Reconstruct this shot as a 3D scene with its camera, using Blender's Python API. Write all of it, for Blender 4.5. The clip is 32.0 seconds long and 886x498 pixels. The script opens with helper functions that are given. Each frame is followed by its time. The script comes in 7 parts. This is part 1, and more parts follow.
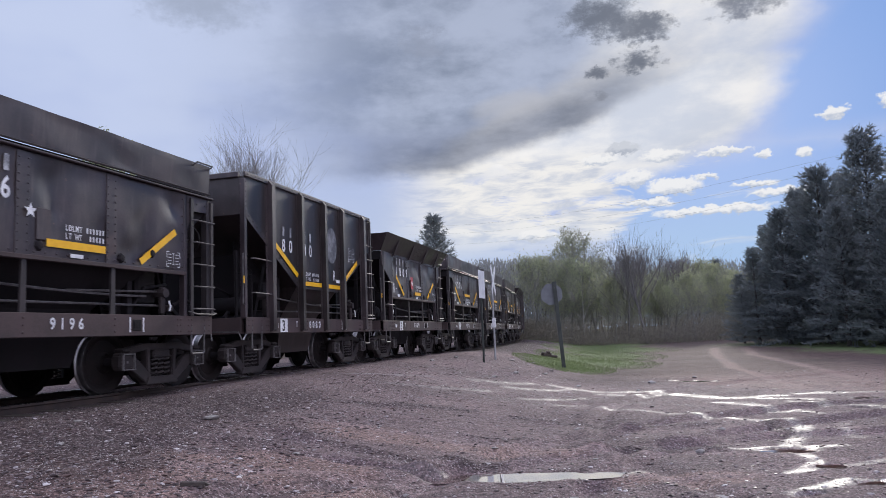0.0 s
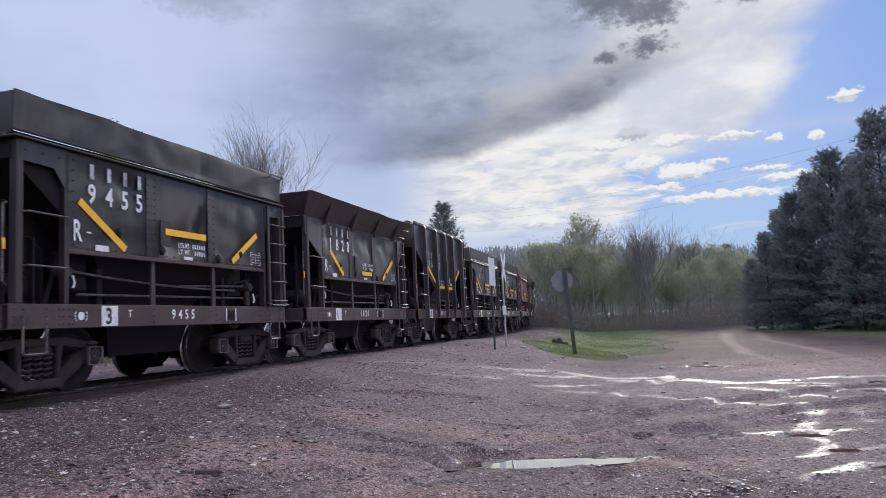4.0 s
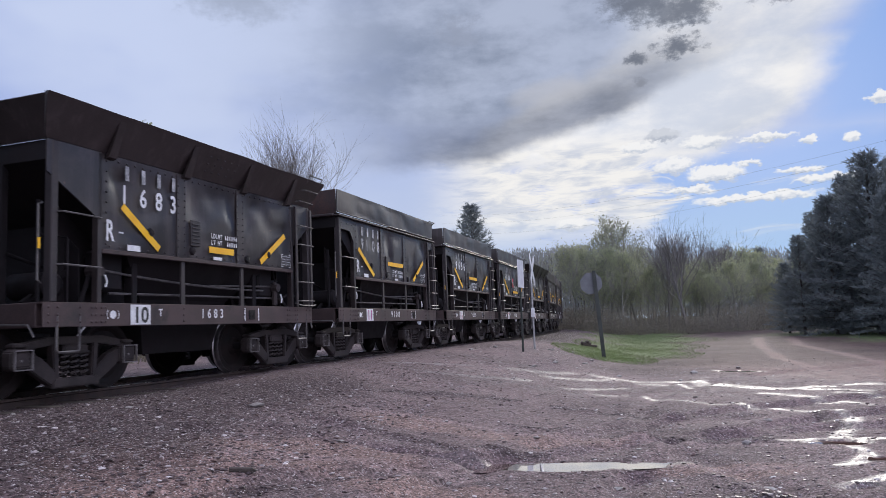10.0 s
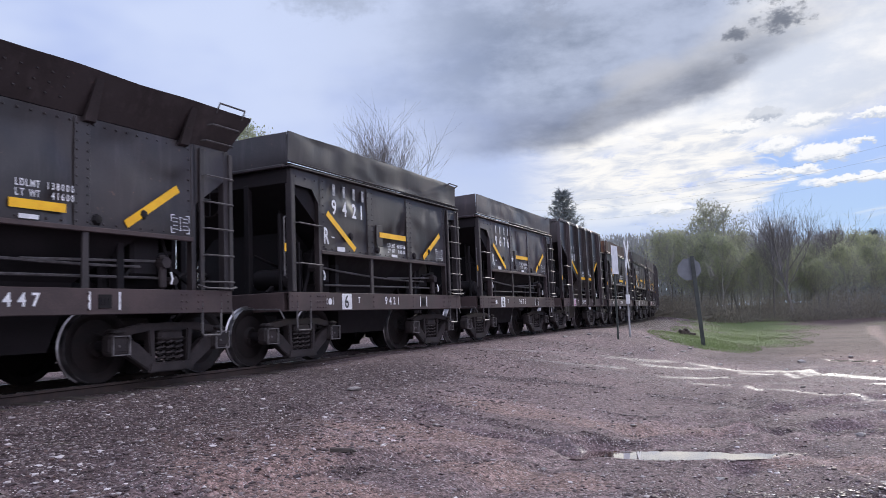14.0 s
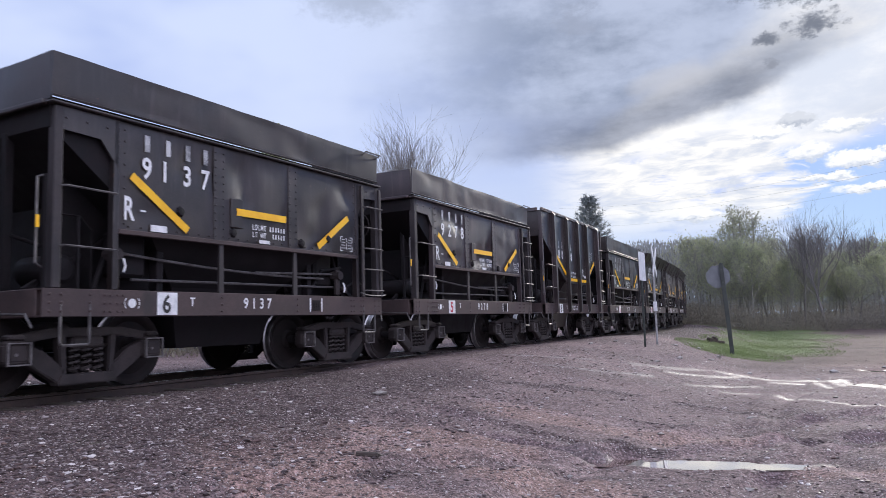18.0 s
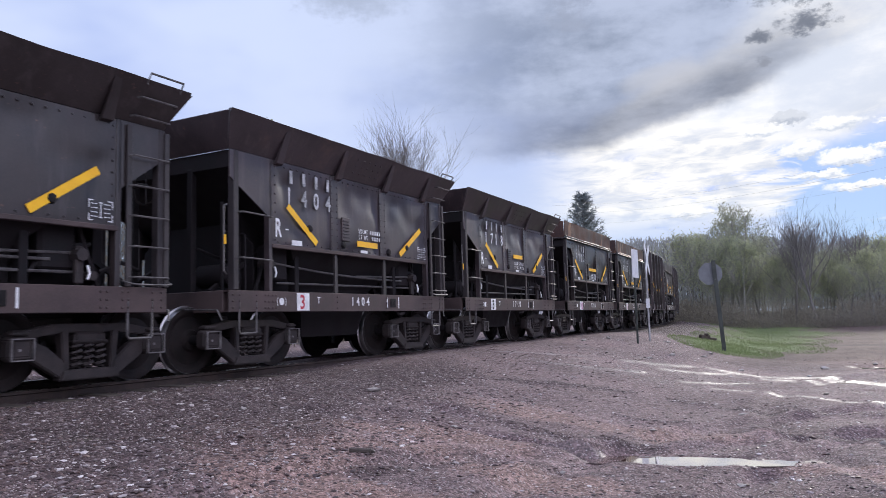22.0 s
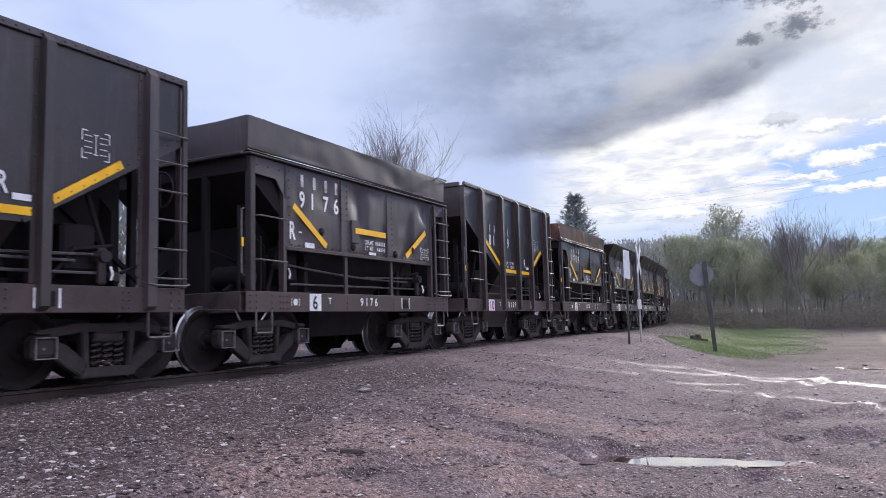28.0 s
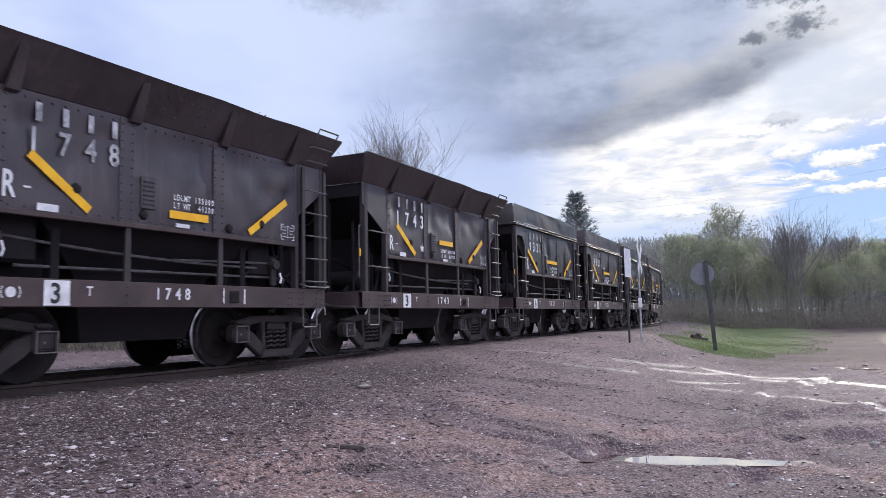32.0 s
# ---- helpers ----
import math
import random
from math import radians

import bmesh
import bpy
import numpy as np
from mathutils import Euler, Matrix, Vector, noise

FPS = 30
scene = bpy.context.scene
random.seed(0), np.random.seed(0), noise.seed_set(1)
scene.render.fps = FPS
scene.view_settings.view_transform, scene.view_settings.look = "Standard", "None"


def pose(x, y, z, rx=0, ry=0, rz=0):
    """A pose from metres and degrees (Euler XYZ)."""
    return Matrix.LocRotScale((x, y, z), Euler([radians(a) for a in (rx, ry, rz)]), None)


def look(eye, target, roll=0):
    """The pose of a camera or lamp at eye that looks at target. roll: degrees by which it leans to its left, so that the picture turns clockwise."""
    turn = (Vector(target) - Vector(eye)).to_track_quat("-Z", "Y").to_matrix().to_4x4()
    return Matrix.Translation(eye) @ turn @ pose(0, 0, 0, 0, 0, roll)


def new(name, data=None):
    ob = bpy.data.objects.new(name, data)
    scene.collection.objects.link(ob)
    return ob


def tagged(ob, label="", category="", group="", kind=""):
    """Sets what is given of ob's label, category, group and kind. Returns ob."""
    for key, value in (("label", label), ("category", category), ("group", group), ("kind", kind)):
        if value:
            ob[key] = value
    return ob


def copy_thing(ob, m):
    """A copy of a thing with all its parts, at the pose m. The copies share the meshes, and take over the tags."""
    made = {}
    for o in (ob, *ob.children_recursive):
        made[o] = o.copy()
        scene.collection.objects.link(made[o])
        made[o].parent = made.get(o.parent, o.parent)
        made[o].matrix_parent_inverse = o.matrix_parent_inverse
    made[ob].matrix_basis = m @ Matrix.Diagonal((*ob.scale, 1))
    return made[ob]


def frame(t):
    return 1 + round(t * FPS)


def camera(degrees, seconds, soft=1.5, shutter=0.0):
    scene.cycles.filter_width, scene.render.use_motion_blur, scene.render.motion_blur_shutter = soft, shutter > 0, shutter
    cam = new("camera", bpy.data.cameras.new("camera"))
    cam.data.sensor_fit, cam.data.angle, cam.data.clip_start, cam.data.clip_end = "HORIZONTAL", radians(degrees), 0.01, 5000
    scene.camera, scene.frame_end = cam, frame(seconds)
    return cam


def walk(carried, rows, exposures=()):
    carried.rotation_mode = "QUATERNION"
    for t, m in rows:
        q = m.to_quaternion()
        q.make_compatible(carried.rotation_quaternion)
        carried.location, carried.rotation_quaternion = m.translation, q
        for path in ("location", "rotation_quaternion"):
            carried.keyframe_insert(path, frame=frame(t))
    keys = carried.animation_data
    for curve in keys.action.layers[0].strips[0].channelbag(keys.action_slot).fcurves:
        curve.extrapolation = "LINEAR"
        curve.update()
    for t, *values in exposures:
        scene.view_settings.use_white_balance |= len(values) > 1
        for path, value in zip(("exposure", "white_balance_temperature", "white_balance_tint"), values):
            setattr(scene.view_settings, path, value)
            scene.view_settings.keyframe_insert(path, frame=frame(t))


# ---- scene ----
EYE = 1.5            # the camera's height over the dirt lot
RAIL = 0.86          # top of the rails over the dirt lot
SKY = 0.95

cam = camera(62.5, 32.0, soft=0.85, shutter=0.1)
walk(cam, [
    (0.0, pose(0.061, 0.026, EYE + 0.023, 96.70, 2.35, 0.33)),
    (0.5, pose(0.061, 0.027, EYE + 0.021, 96.59, 2.28, 0.59)),
    (1.0, pose(0.060, 0.027, EYE + 0.019, 96.43, 2.33, 0.85)),
    (1.5, pose(0.059, 0.025, EYE + 0.017, 96.26, 2.37, 1.00)),
    (2.0, pose(0.059, 0.023, EYE + 0.017, 96.16, 2.45, 1.08)),
    (2.5, pose(0.058, 0.022, EYE + 0.017, 96.14, 2.54, 1.16)),
    (4.5, pose(0.057, 0.033, EYE + 0.019, 95.67, 3.04, 1.02)),
    (5.0, pose(0.059, 0.036, EYE + 0.018, 95.59, 3.24, 0.78)),
    (5.5, pose(0.063, 0.039, EYE + 0.018, 95.55, 3.41, 0.50)),
    (6.0, pose(0.066, 0.043, EYE + 0.019, 95.51, 3.34, 0.19)),
    (6.5, pose(0.062, 0.046, EYE + 0.023, 95.46, 3.07, -0.03)),
    (7.0, pose(0.051, 0.049, EYE + 0.029, 95.57, 2.68, -0.12)),
    (7.5, pose(0.038, 0.050, EYE + 0.033, 95.65, 2.09, -0.03)),
    (8.0, pose(0.030, 0.048, EYE + 0.032, 95.77, 1.49, 0.08)),
    (8.5, pose(0.025, 0.044, EYE + 0.030, 95.93, 1.15, 0.35)),
    (9.0, pose(0.021, 0.038, EYE + 0.028, 96.04, 1.28, 0.93)),
    (9.5, pose(0.017, 0.030, EYE + 0.027, 96.09, 1.70, 1.96)),
    (10.0, pose(0.014, 0.024, EYE + 0.023, 96.00, 2.30, 3.25)),
    (10.5, pose(0.015, 0.019, EYE + 0.019, 95.80, 2.61, 4.30)),
    (11.0, pose(0.019, 0.016, EYE + 0.015, 95.57, 2.79, 5.06)),
    (11.5, pose(0.019, 0.014, EYE + 0.011, 95.42, 2.84, 5.65)),
    (12.0, pose(0.015, 0.012, EYE + 0.008, 95.38, 2.78, 6.36)),
    (12.5, pose(0.011, 0.011, EYE + 0.005, 95.36, 2.65, 7.31)),
    (13.0, pose(0.008, 0.009, EYE + 0.004, 95.36, 2.52, 8.42)),
    (13.5, pose(0.007, 0.007, EYE + 0.003, 95.35, 2.40, 9.49)),
    (15.5, pose(-0.007, -0.012, EYE + 0.005, 95.39, 1.97, 12.33)),
    (16.0, pose(-0.009, -0.009, EYE + 0.005, 95.49, 1.86, 12.58)),
    (16.5, pose(-0.010, -0.007, EYE + 0.005, 95.60, 1.85, 12.60)),
    (17.0, pose(-0.009, -0.007, EYE + 0.005, 95.71, 1.82, 12.55)),
    (17.5, pose(-0.007, -0.008, EYE + 0.004, 95.79, 1.76, 12.48)),
    (18.0, pose(-0.005, -0.010, EYE + 0.004, 95.81, 1.72, 12.38)),
    (18.5, pose(-0.004, -0.011, EYE + 0.004, 95.84, 1.74, 12.31)),
    (19.0, pose(-0.003, -0.014, EYE + 0.004, 95.81, 1.73, 12.21)),
    (19.5, pose(-0.003, -0.015, EYE + 0.004, 95.74, 1.70, 12.09)),
    (20.0, pose(-0.003, -0.015, EYE + 0.002, 95.70, 1.68, 11.97)),
    (20.5, pose(-0.003, -0.014, EYE + 0.001, 95.64, 1.54, 11.88)),
    (21.0, pose(-0.006, -0.013, EYE + 0.001, 95.62, 1.64, 11.84)),
    (21.5, pose(-0.008, -0.012, EYE + 0.002, 95.59, 1.61, 11.87)),
    (22.0, pose(-0.010, -0.010, EYE + 0.002, 95.54, 1.65, 11.84)),
    (22.5, pose(-0.010, -0.006, EYE + 0.001, 95.49, 1.66, 11.82)),
    (23.0, pose(-0.011, -0.002, EYE + -0.001, 95.38, 1.60, 11.72)),
    (23.5, pose(-0.010, 0.001, EYE + -0.004, 95.33, 1.62, 11.55)),
    (24.0, pose(-0.009, 0.002, EYE + -0.004, 95.32, 1.58, 11.32)),
    (24.5, pose(-0.007, 0.002, EYE + -0.002, 95.38, 1.66, 11.12)),
    (25.0, pose(-0.007, 0.003, EYE + -0.001, 95.45, 1.76, 11.02)),
    (25.5, pose(-0.008, 0.004, EYE + 0.000, 95.47, 1.81, 10.97)),
    (27.5, pose(-0.001, -0.007, EYE + -0.002, 95.55, 1.69, 11.16)),
    (28.0, pose(-0.001, -0.007, EYE + -0.000, 95.58, 1.59, 11.24)),
    (28.5, pose(-0.002, -0.008, EYE + 0.001, 95.56, 1.45, 11.30)),
    (29.0, pose(-0.004, -0.009, EYE + 0.002, 95.50, 1.30, 11.33)),
    (29.5, pose(-0.006, -0.012, EYE + 0.002, 95.40, 1.22, 11.33)),
    (30.0, pose(-0.009, -0.012, EYE + 0.001, 95.34, 1.20, 11.28)),
    (30.5, pose(-0.010, -0.011, EYE + 0.001, 95.29, 1.11, 11.18)),
    (31.0, pose(-0.011, -0.006, EYE + -0.000, 95.33, 1.08, 11.10)),
    (31.5, pose(-0.011, -0.001, EYE + -0.002, 95.35, 1.07, 11.10)),
    (32.0, pose(-0.012, 0.004, EYE + -0.003, 95.36, 1.15, 11.25)),
], exposures=((0.0, 0.03), (9.0, 0.05), (13.0, 0.18), (19.0, 0.32), (32.0, 0.32)))

# ---- light ----
SUN_AZ, SUN_EL = 21.0, 19.0
sun = new("sun", bpy.data.lights.new("sun", "SUN"))
sun.data.energy, sun.data.angle, sun.data.color = 1.6, radians(12), (1.0, 0.95, 0.88)
_a, _e = radians(SUN_AZ), radians(SUN_EL)
sun.matrix_world = look((60 * math.sin(_a), 60 * math.cos(_a), 60 * math.tan(_e)), (0, 0, 0))


class Net:
    """Short notation for a node tree."""

    def __init__(self, tree):
        self.t = tree
        tree.nodes.clear()

    def put(self, value, socket):
        if isinstance(value, bpy.types.NodeSocket):
            self.t.links.new(value, socket)
        elif hasattr(socket.default_value, "__len__") and not hasattr(value, "__len__"):
            socket.default_value = [value] * len(socket.default_value)
        elif hasattr(socket.default_value, "__len__"):
            n = len(socket.default_value)
            socket.default_value = (list(value) + [1.0])[:n]
        else:
            socket.default_value = value

    def node(self, kind, ins=(), **sets):
        n = self.t.nodes.new(kind)
        for k, v in sets.items():
            setattr(n, k, v)
        for k, v in dict(ins).items():
            self.put(v, n.inputs[k])
        return n

    def math(self, op, a, b=0.0, c=0.0, clamp=False):
        n = self.node("ShaderNodeMath", {0: a, 1: b, 2: c}, operation=op, use_clamp=clamp)
        return n.outputs[0]

    def step(self, x, lo, hi, a=0.0, b=1.0):
        n = self.node("ShaderNodeMapRange", {0: x, 1: lo, 2: hi, 3: a, 4: b}, interpolation_type="SMOOTHSTEP", clamp=True)
        return n.outputs[0]

    def mix(self, fac, a, b):
        n = self.node("ShaderNodeMix", data_type="RGBA")
        self.put(fac, n.inputs[0])
        self.put(a, n.inputs[6])
        self.put(b, n.inputs[7])
        return n.outputs[2]

    def noise(self, vec, scale, detail=4.0, rough=0.55, distort=0.0):
        n = self.node("ShaderNodeTexNoise", {"Vector": vec, "Scale": scale, "Detail": detail, "Roughness": rough, "Distortion": distort})
        return n.outputs[0]


def build_sky():
    world = bpy.data.worlds.new("sky")
    scene.world = world
    world.use_nodes = True
    n = Net(world.node_tree)
    way = n.node("ShaderNodeTexCoord").outputs["Generated"]
    xyz = n.node("ShaderNodeSeparateXYZ", {0: way})
    x, y, z = xyz.outputs
    deg = 57.2958
    az = n.math("MULTIPLY", n.math("ARCTAN2", x, y), deg)
    el = n.math("MULTIPLY", n.math("ARCSINE", z), deg)
    sky = n.node("ShaderNodeTexSky", sky_type="NISHITA", sun_disc=False, sun_elevation=radians(SUN_EL), sun_rotation=radians(SUN_AZ))
    blue = n.node("ShaderNodeMix", data_type="RGBA", blend_type="MULTIPLY")
    n.put(1.0, blue.inputs[0]); n.put(sky.outputs[0], blue.inputs[6]); n.put((0.075, 0.085, 0.105), blue.inputs[7])
    blue = n.mix(0.9, blue.outputs[2], (0.17, 0.34, 0.75))

    def plane(sx, sy, off=0.0):
        c = n.node("ShaderNodeCombineXYZ", {0: n.math("MULTIPLY", az, sx), 1: n.math("MULTIPLY", el, sy), 2: off})
        return c.outputs[0]

    wob = n.math("SUBTRACT", n.noise(plane(0.11, 0.16, 3.0), 1.0, 5.0), 0.5)
    wob2 = n.math("SUBTRACT", n.noise(plane(0.10, 0.14, 17.0), 1.0, 5.0), 0.5)
    azw = n.math("MULTIPLY_ADD", wob, 9.0, az)
    elw = n.math("MULTIPLY_ADD", wob2, 5.0, el)

    # pale layer of thin cloud over most of the sky, open to blue on one side
    bound = n.math("MULTIPLY_ADD", n.math("SUBTRACT", elw, 15.0), 0.55, 24.5)
    open_blue = n.math("MULTIPLY", n.step(n.math("SUBTRACT", azw, bound), -2.5, 3.0), n.step(el, 11.0, 14.0))
    low_blue = n.math("MULTIPLY", n.step(azw, 8.5, 15.0), n.step(elw, 13.6, 11.6))
    gaps = n.math("MULTIPLY", n.math("MAXIMUM", open_blue, low_blue), n.step(az, 75.0, 50.0))
    veil = n.noise(plane(0.035, 0.07, 5.0), 1.0, 4.0)
    veil_col = n.mix(n.step(veil, 0.35, 0.65), (0.38, 0.47, 0.78), (0.56, 0.64, 0.87))
    pale_blue = n.mix(n.step(el, 12.0, 4.0), blue, (0.42, 0.59, 0.86))
    # thin cloud is made brighter out of view, as added fill for the car sides
    fill_side = n.math("MAXIMUM", n.step(az, 50.0, 105.0), n.step(az, -125.0, -170.0))
    veil_col = n.mix(fill_side, veil_col, (1.34, 1.38, 1.78))
    col = n.mix(gaps, veil_col, pale_blue)

    col = n.mix(n.math("MULTIPLY", n.step(el, 16.0, 8.0), n.math("MULTIPLY", n.step(az, 8.0, -2.0), n.step(az, -60.0, -35.0, 0.0, 0.6))), col, (0.58, 0.66, 0.82))

    # the bright bank of cloud in front of the sun, ragged at its lower side
    du = n.math("MULTIPLY", n.math("SUBTRACT", azw, 13.0), 1 / 14.5)
    mid = n.math("MULTIPLY_ADD", n.math("SUBTRACT", az, 13.0), 0.17, 15.2)
    dv = n.math("MULTIPLY", n.math("SUBTRACT", elw, mid), 1 / 4.4)
    r2 = n.math("ADD", n.math("MULTIPLY", du, du), n.math("MULTIPLY", dv, dv))
    bank = n.step(r2, 1.12, 0.62)
    up = n.math("MULTIPLY", n.step(el, 13.0, 16.0), n.math("MULTIPLY", n.step(azw, 8.0, 13.0), n.step(n.math("SUBTRACT", azw, bound), 1.0, -4.0)))
    bank = n.math("MAXIMUM", bank, n.math("MULTIPLY", up, 0.9))
    bank_col = n.mix(n.step(n.noise(plane(0.09, 0.19, 9.0), 1.0, 7.0, 0.6), 0.36, 0.66), (0.63, 0.675, 0.78), (0.93, 0.92, 0.925))
    hot = n.math("MULTIPLY_ADD", n.step(r2, 0.9, 0.1), 0.08, 0.94)
    bank_col = n.node("ShaderNodeVectorMath", {0: bank_col, 3: hot}, operation="SCALE").outputs[0]
    col = n.mix(bank, col, bank_col)

    # heaped streaks low down under the bank, thinning to the open blue
    st = n.noise(plane(0.17, 0.62, 21.0), 1.0, 8.0, 0.60, 0.7)
    low = n.math("MULTIPLY", n.step(az, -6.0, 2.0), n.step(el, 14.6, 12.4))
    low = n.math("MULTIPLY", low, n.math("MULTIPLY", n.step(az, 80.0, 45.0), n.step(el, 5.6, 7.8, 0.25, 1.0)))
    thick = n.step(az, 17.5, 9.5, -0.10, 0.17)
    streak = n.step(n.math("ADD", st, thick), 0.47, 0.61)
    shade = n.noise(plane(0.26, 1.05, 33.0), 1.0, 7.0, 0.6, 0.4)
    streak_col = n.mix(n.step(shade, 0.34, 0.60), (0.60, 0.64, 0.74), (0.90, 0.885, 0.87))
    col = n.mix(n.math("MULTIPLY", low, streak), col, streak_col)
    pale = n.math("MULTIPLY", n.step(el, 9.5, 5.0), 0.55)
    col = n.mix(n.math("MULTIPLY", pale, n.step(az, 24.0, 4.0)), col, (0.55, 0.66, 0.84))

    # small cumulus in the blue: domed tops, flat greyish undersides
    w5 = n.math("SUBTRACT", n.noise(plane(1.15, 1.7, 71.0), 1.0, 6.0, 0.62), 0.5)
    w6 = n.math("SUBTRACT", n.noise(plane(1.15, 1.7, 83.0), 1.0, 6.0, 0.62), 0.5)
    lump = n.noise(plane(1.5, 2.6, 95.0), 1.0, 5.0, 0.6)

    def cumulus(cx, cy, rx, ry, white=(0.90, 0.90, 0.91), under=(0.55, 0.60, 0.70)):
        nonlocal col
        a1 = n.math("MULTIPLY", n.math("SUBTRACT", n.math("MULTIPLY_ADD", w5, 1.9 * min(1.0, rx), az), cx), 1 / rx)
        up_ = n.math("SUBTRACT", n.math("MULTIPLY_ADD", w6, max(2.3 * ry, 1.3), el), cy)
        b1 = n.math("MULTIPLY", up_, 1 / ry)
        r = n.math("ADD", n.math("MULTIPLY", a1, a1), n.math("MULTIPLY", b1, b1))
        tone = n.mix(n.step(n.math("MULTIPLY_ADD", lump, 1.6, b1), -0.1, 1.0), under, white)
        col = n.mix(n.step(r, 1.35, 0.55, 0.0, 0.95), col, tone)

    for cx, cy, rx, ry in ((17.4, 12.7, 1.7, 0.5), (15.0, 11.2, 1.4, 0.65), (17.9, 10.3, 2.1, 0.7), (21.6, 12.5, 1.9, 0.30), (29.0, 14.1, 1.1, 0.42), (32.6, 14.4, 0.9, 0.45),
                           (7.3, 7.4, 1.4, 0.5), (27.0, 11.7, 0.6, 0.35), (20.3, 10.8, 1.0, 0.24), (24.3, 11.9, 0.6, 0.28), (23.6, 9.9, 1.6, 0.25), (12.4, 12.8, 1.5, 0.35),
                           (20.5, 8.3, 4.2, 0.36), (25.2, 9.2, 2.2, 0.3), (15.8, 9.3, 2.0, 0.3)):
        cumulus(cx, cy, rx, ry)
    cumulus(14.4, 13.5, 1.3, 0.5, (0.62, 0.65, 0.72), (0.42, 0.46, 0.55))

    # the grey rain cloud: a band along its lower edge, which climbs to the right, and a dark mass above
    edge = n.math("MULTIPLY_ADD", az, 0.315, 11.9)
    over = n.math("SUBTRACT", n.math("MULTIPLY_ADD", wob2, 3.4, n.math("MULTIPLY_ADD", w6, 0.5, el)), n.math("MAXIMUM", edge, 12.2))
    band = n.math("MULTIPLY", n.step(over, -0.5, 1.0), n.math("MULTIPLY", n.step(azw, -16.0, 1.0), n.step(az, 23.0, 10.0)))
    band = n.math("MULTIPLY", band, n.step(over, 5.0, 1.6, 0.0, 1.0))
    mass = n.math("MULTIPLY", n.step(over, 1.2, 4.6), n.math("MULTIPLY", n.step(azw, -26.0, 3.0), n.step(azw, 15.5, 8.0)))
    gshade = n.noise(plane(0.075, 0.15, 41.0), 1.0, 7.0, 0.6)
    mass_col = n.mix(n.step(gshade, 0.36, 0.64), (0.185, 0.225, 0.315), (0.42, 0.475, 0.62))
    col = n.mix(n.math("MULTIPLY", mass, 0.9), col, mass_col)
    band_col = n.mix(n.step(n.noise(plane(0.12, 0.3, 47.0), 1.0, 7.0, 0.6), 0.34, 0.66), (0.155, 0.178, 0.245), (0.30, 0.33, 0.42))
    col = n.mix(n.math("MULTIPLY", band, 0.88), col, band_col)
    # a brownish pale patch where the band thins
    pa = n.math("MULTIPLY", n.math("SUBTRACT", azw, 5.2), 1 / 4.2)
    pb = n.math("MULTIPLY", n.math("SUBTRACT", elw, 17.6), 1 / 1.5)
    pr = n.math("ADD", n.math("MULTIPLY", pa, pa), n.math("MULTIPLY", pb, pb))
    col = n.mix(n.step(pr, 1.3, 0.0, 0.0, 0.6), col, (0.52, 0.53, 0.585))

    # ragged dark scraps
    w3 = n.math("SUBTRACT", n.noise(plane(0.62, 0.95, 51.0), 1.0, 8.0, 0.70), 0.5)
    w4 = n.math("SUBTRACT", n.noise(plane(0.62, 0.95, 63.0), 1.0, 8.0, 0.70), 0.5)

    def scrap(cx, cy, rx, ry, tone=(0.15, 0.17, 0.22), soft=0.0):
        nonlocal col
        a1 = n.math("MULTIPLY", n.math("SUBTRACT", n.math("MULTIPLY_ADD", w3, 7.0 * min(1, rx / 2.2), az), cx), 1 / rx)
        b1 = n.math("MULTIPLY", n.math("SUBTRACT", n.math("MULTIPLY_ADD", w4, 4.4 * min(1, ry / 1.0), el), cy), 1 / ry)
        r = n.math("ADD", n.math("MULTIPLY", a1, a1), n.math("MULTIPLY", b1, b1))
        col = n.mix(n.step(r, 1.45, soft, 0.0, 0.92), col, tone)

    scrap(13.4, 23.2, 3.0, 1.5)
    scrap(16.6, 22.0, 2.4, 1.1)
    scrap(16.0, 19.7, 1.7, 0.75)
    scrap(12.8, 19.3, 0.9, 0.5)
    scrap(13.0, 17.6, 0.6, 0.35, (0.26, 0.28, 0.34))
    scrap(24.4, 23.0, 3.2, 1.3, (0.20, 0.22, 0.28))
    scrap(-18.5, 25.0, 4.6, 2.2, (0.33, 0.38, 0.50), -0.6)
    scrap(-1.0, 22.5, 1.8, 1.2, (0.30, 0.34, 0.45), -0.6)

    ground_half = n.step(el, -1.0, -4.0)
    col = n.mix(ground_half, col, (0.12, 0.11, 0.10))
    bg = n.node("ShaderNodeBackground", {0: col, 1: SKY})
    out = n.node("ShaderNodeOutputWorld")
    n.put(bg.outputs[0], out.inputs[0])


build_sky()


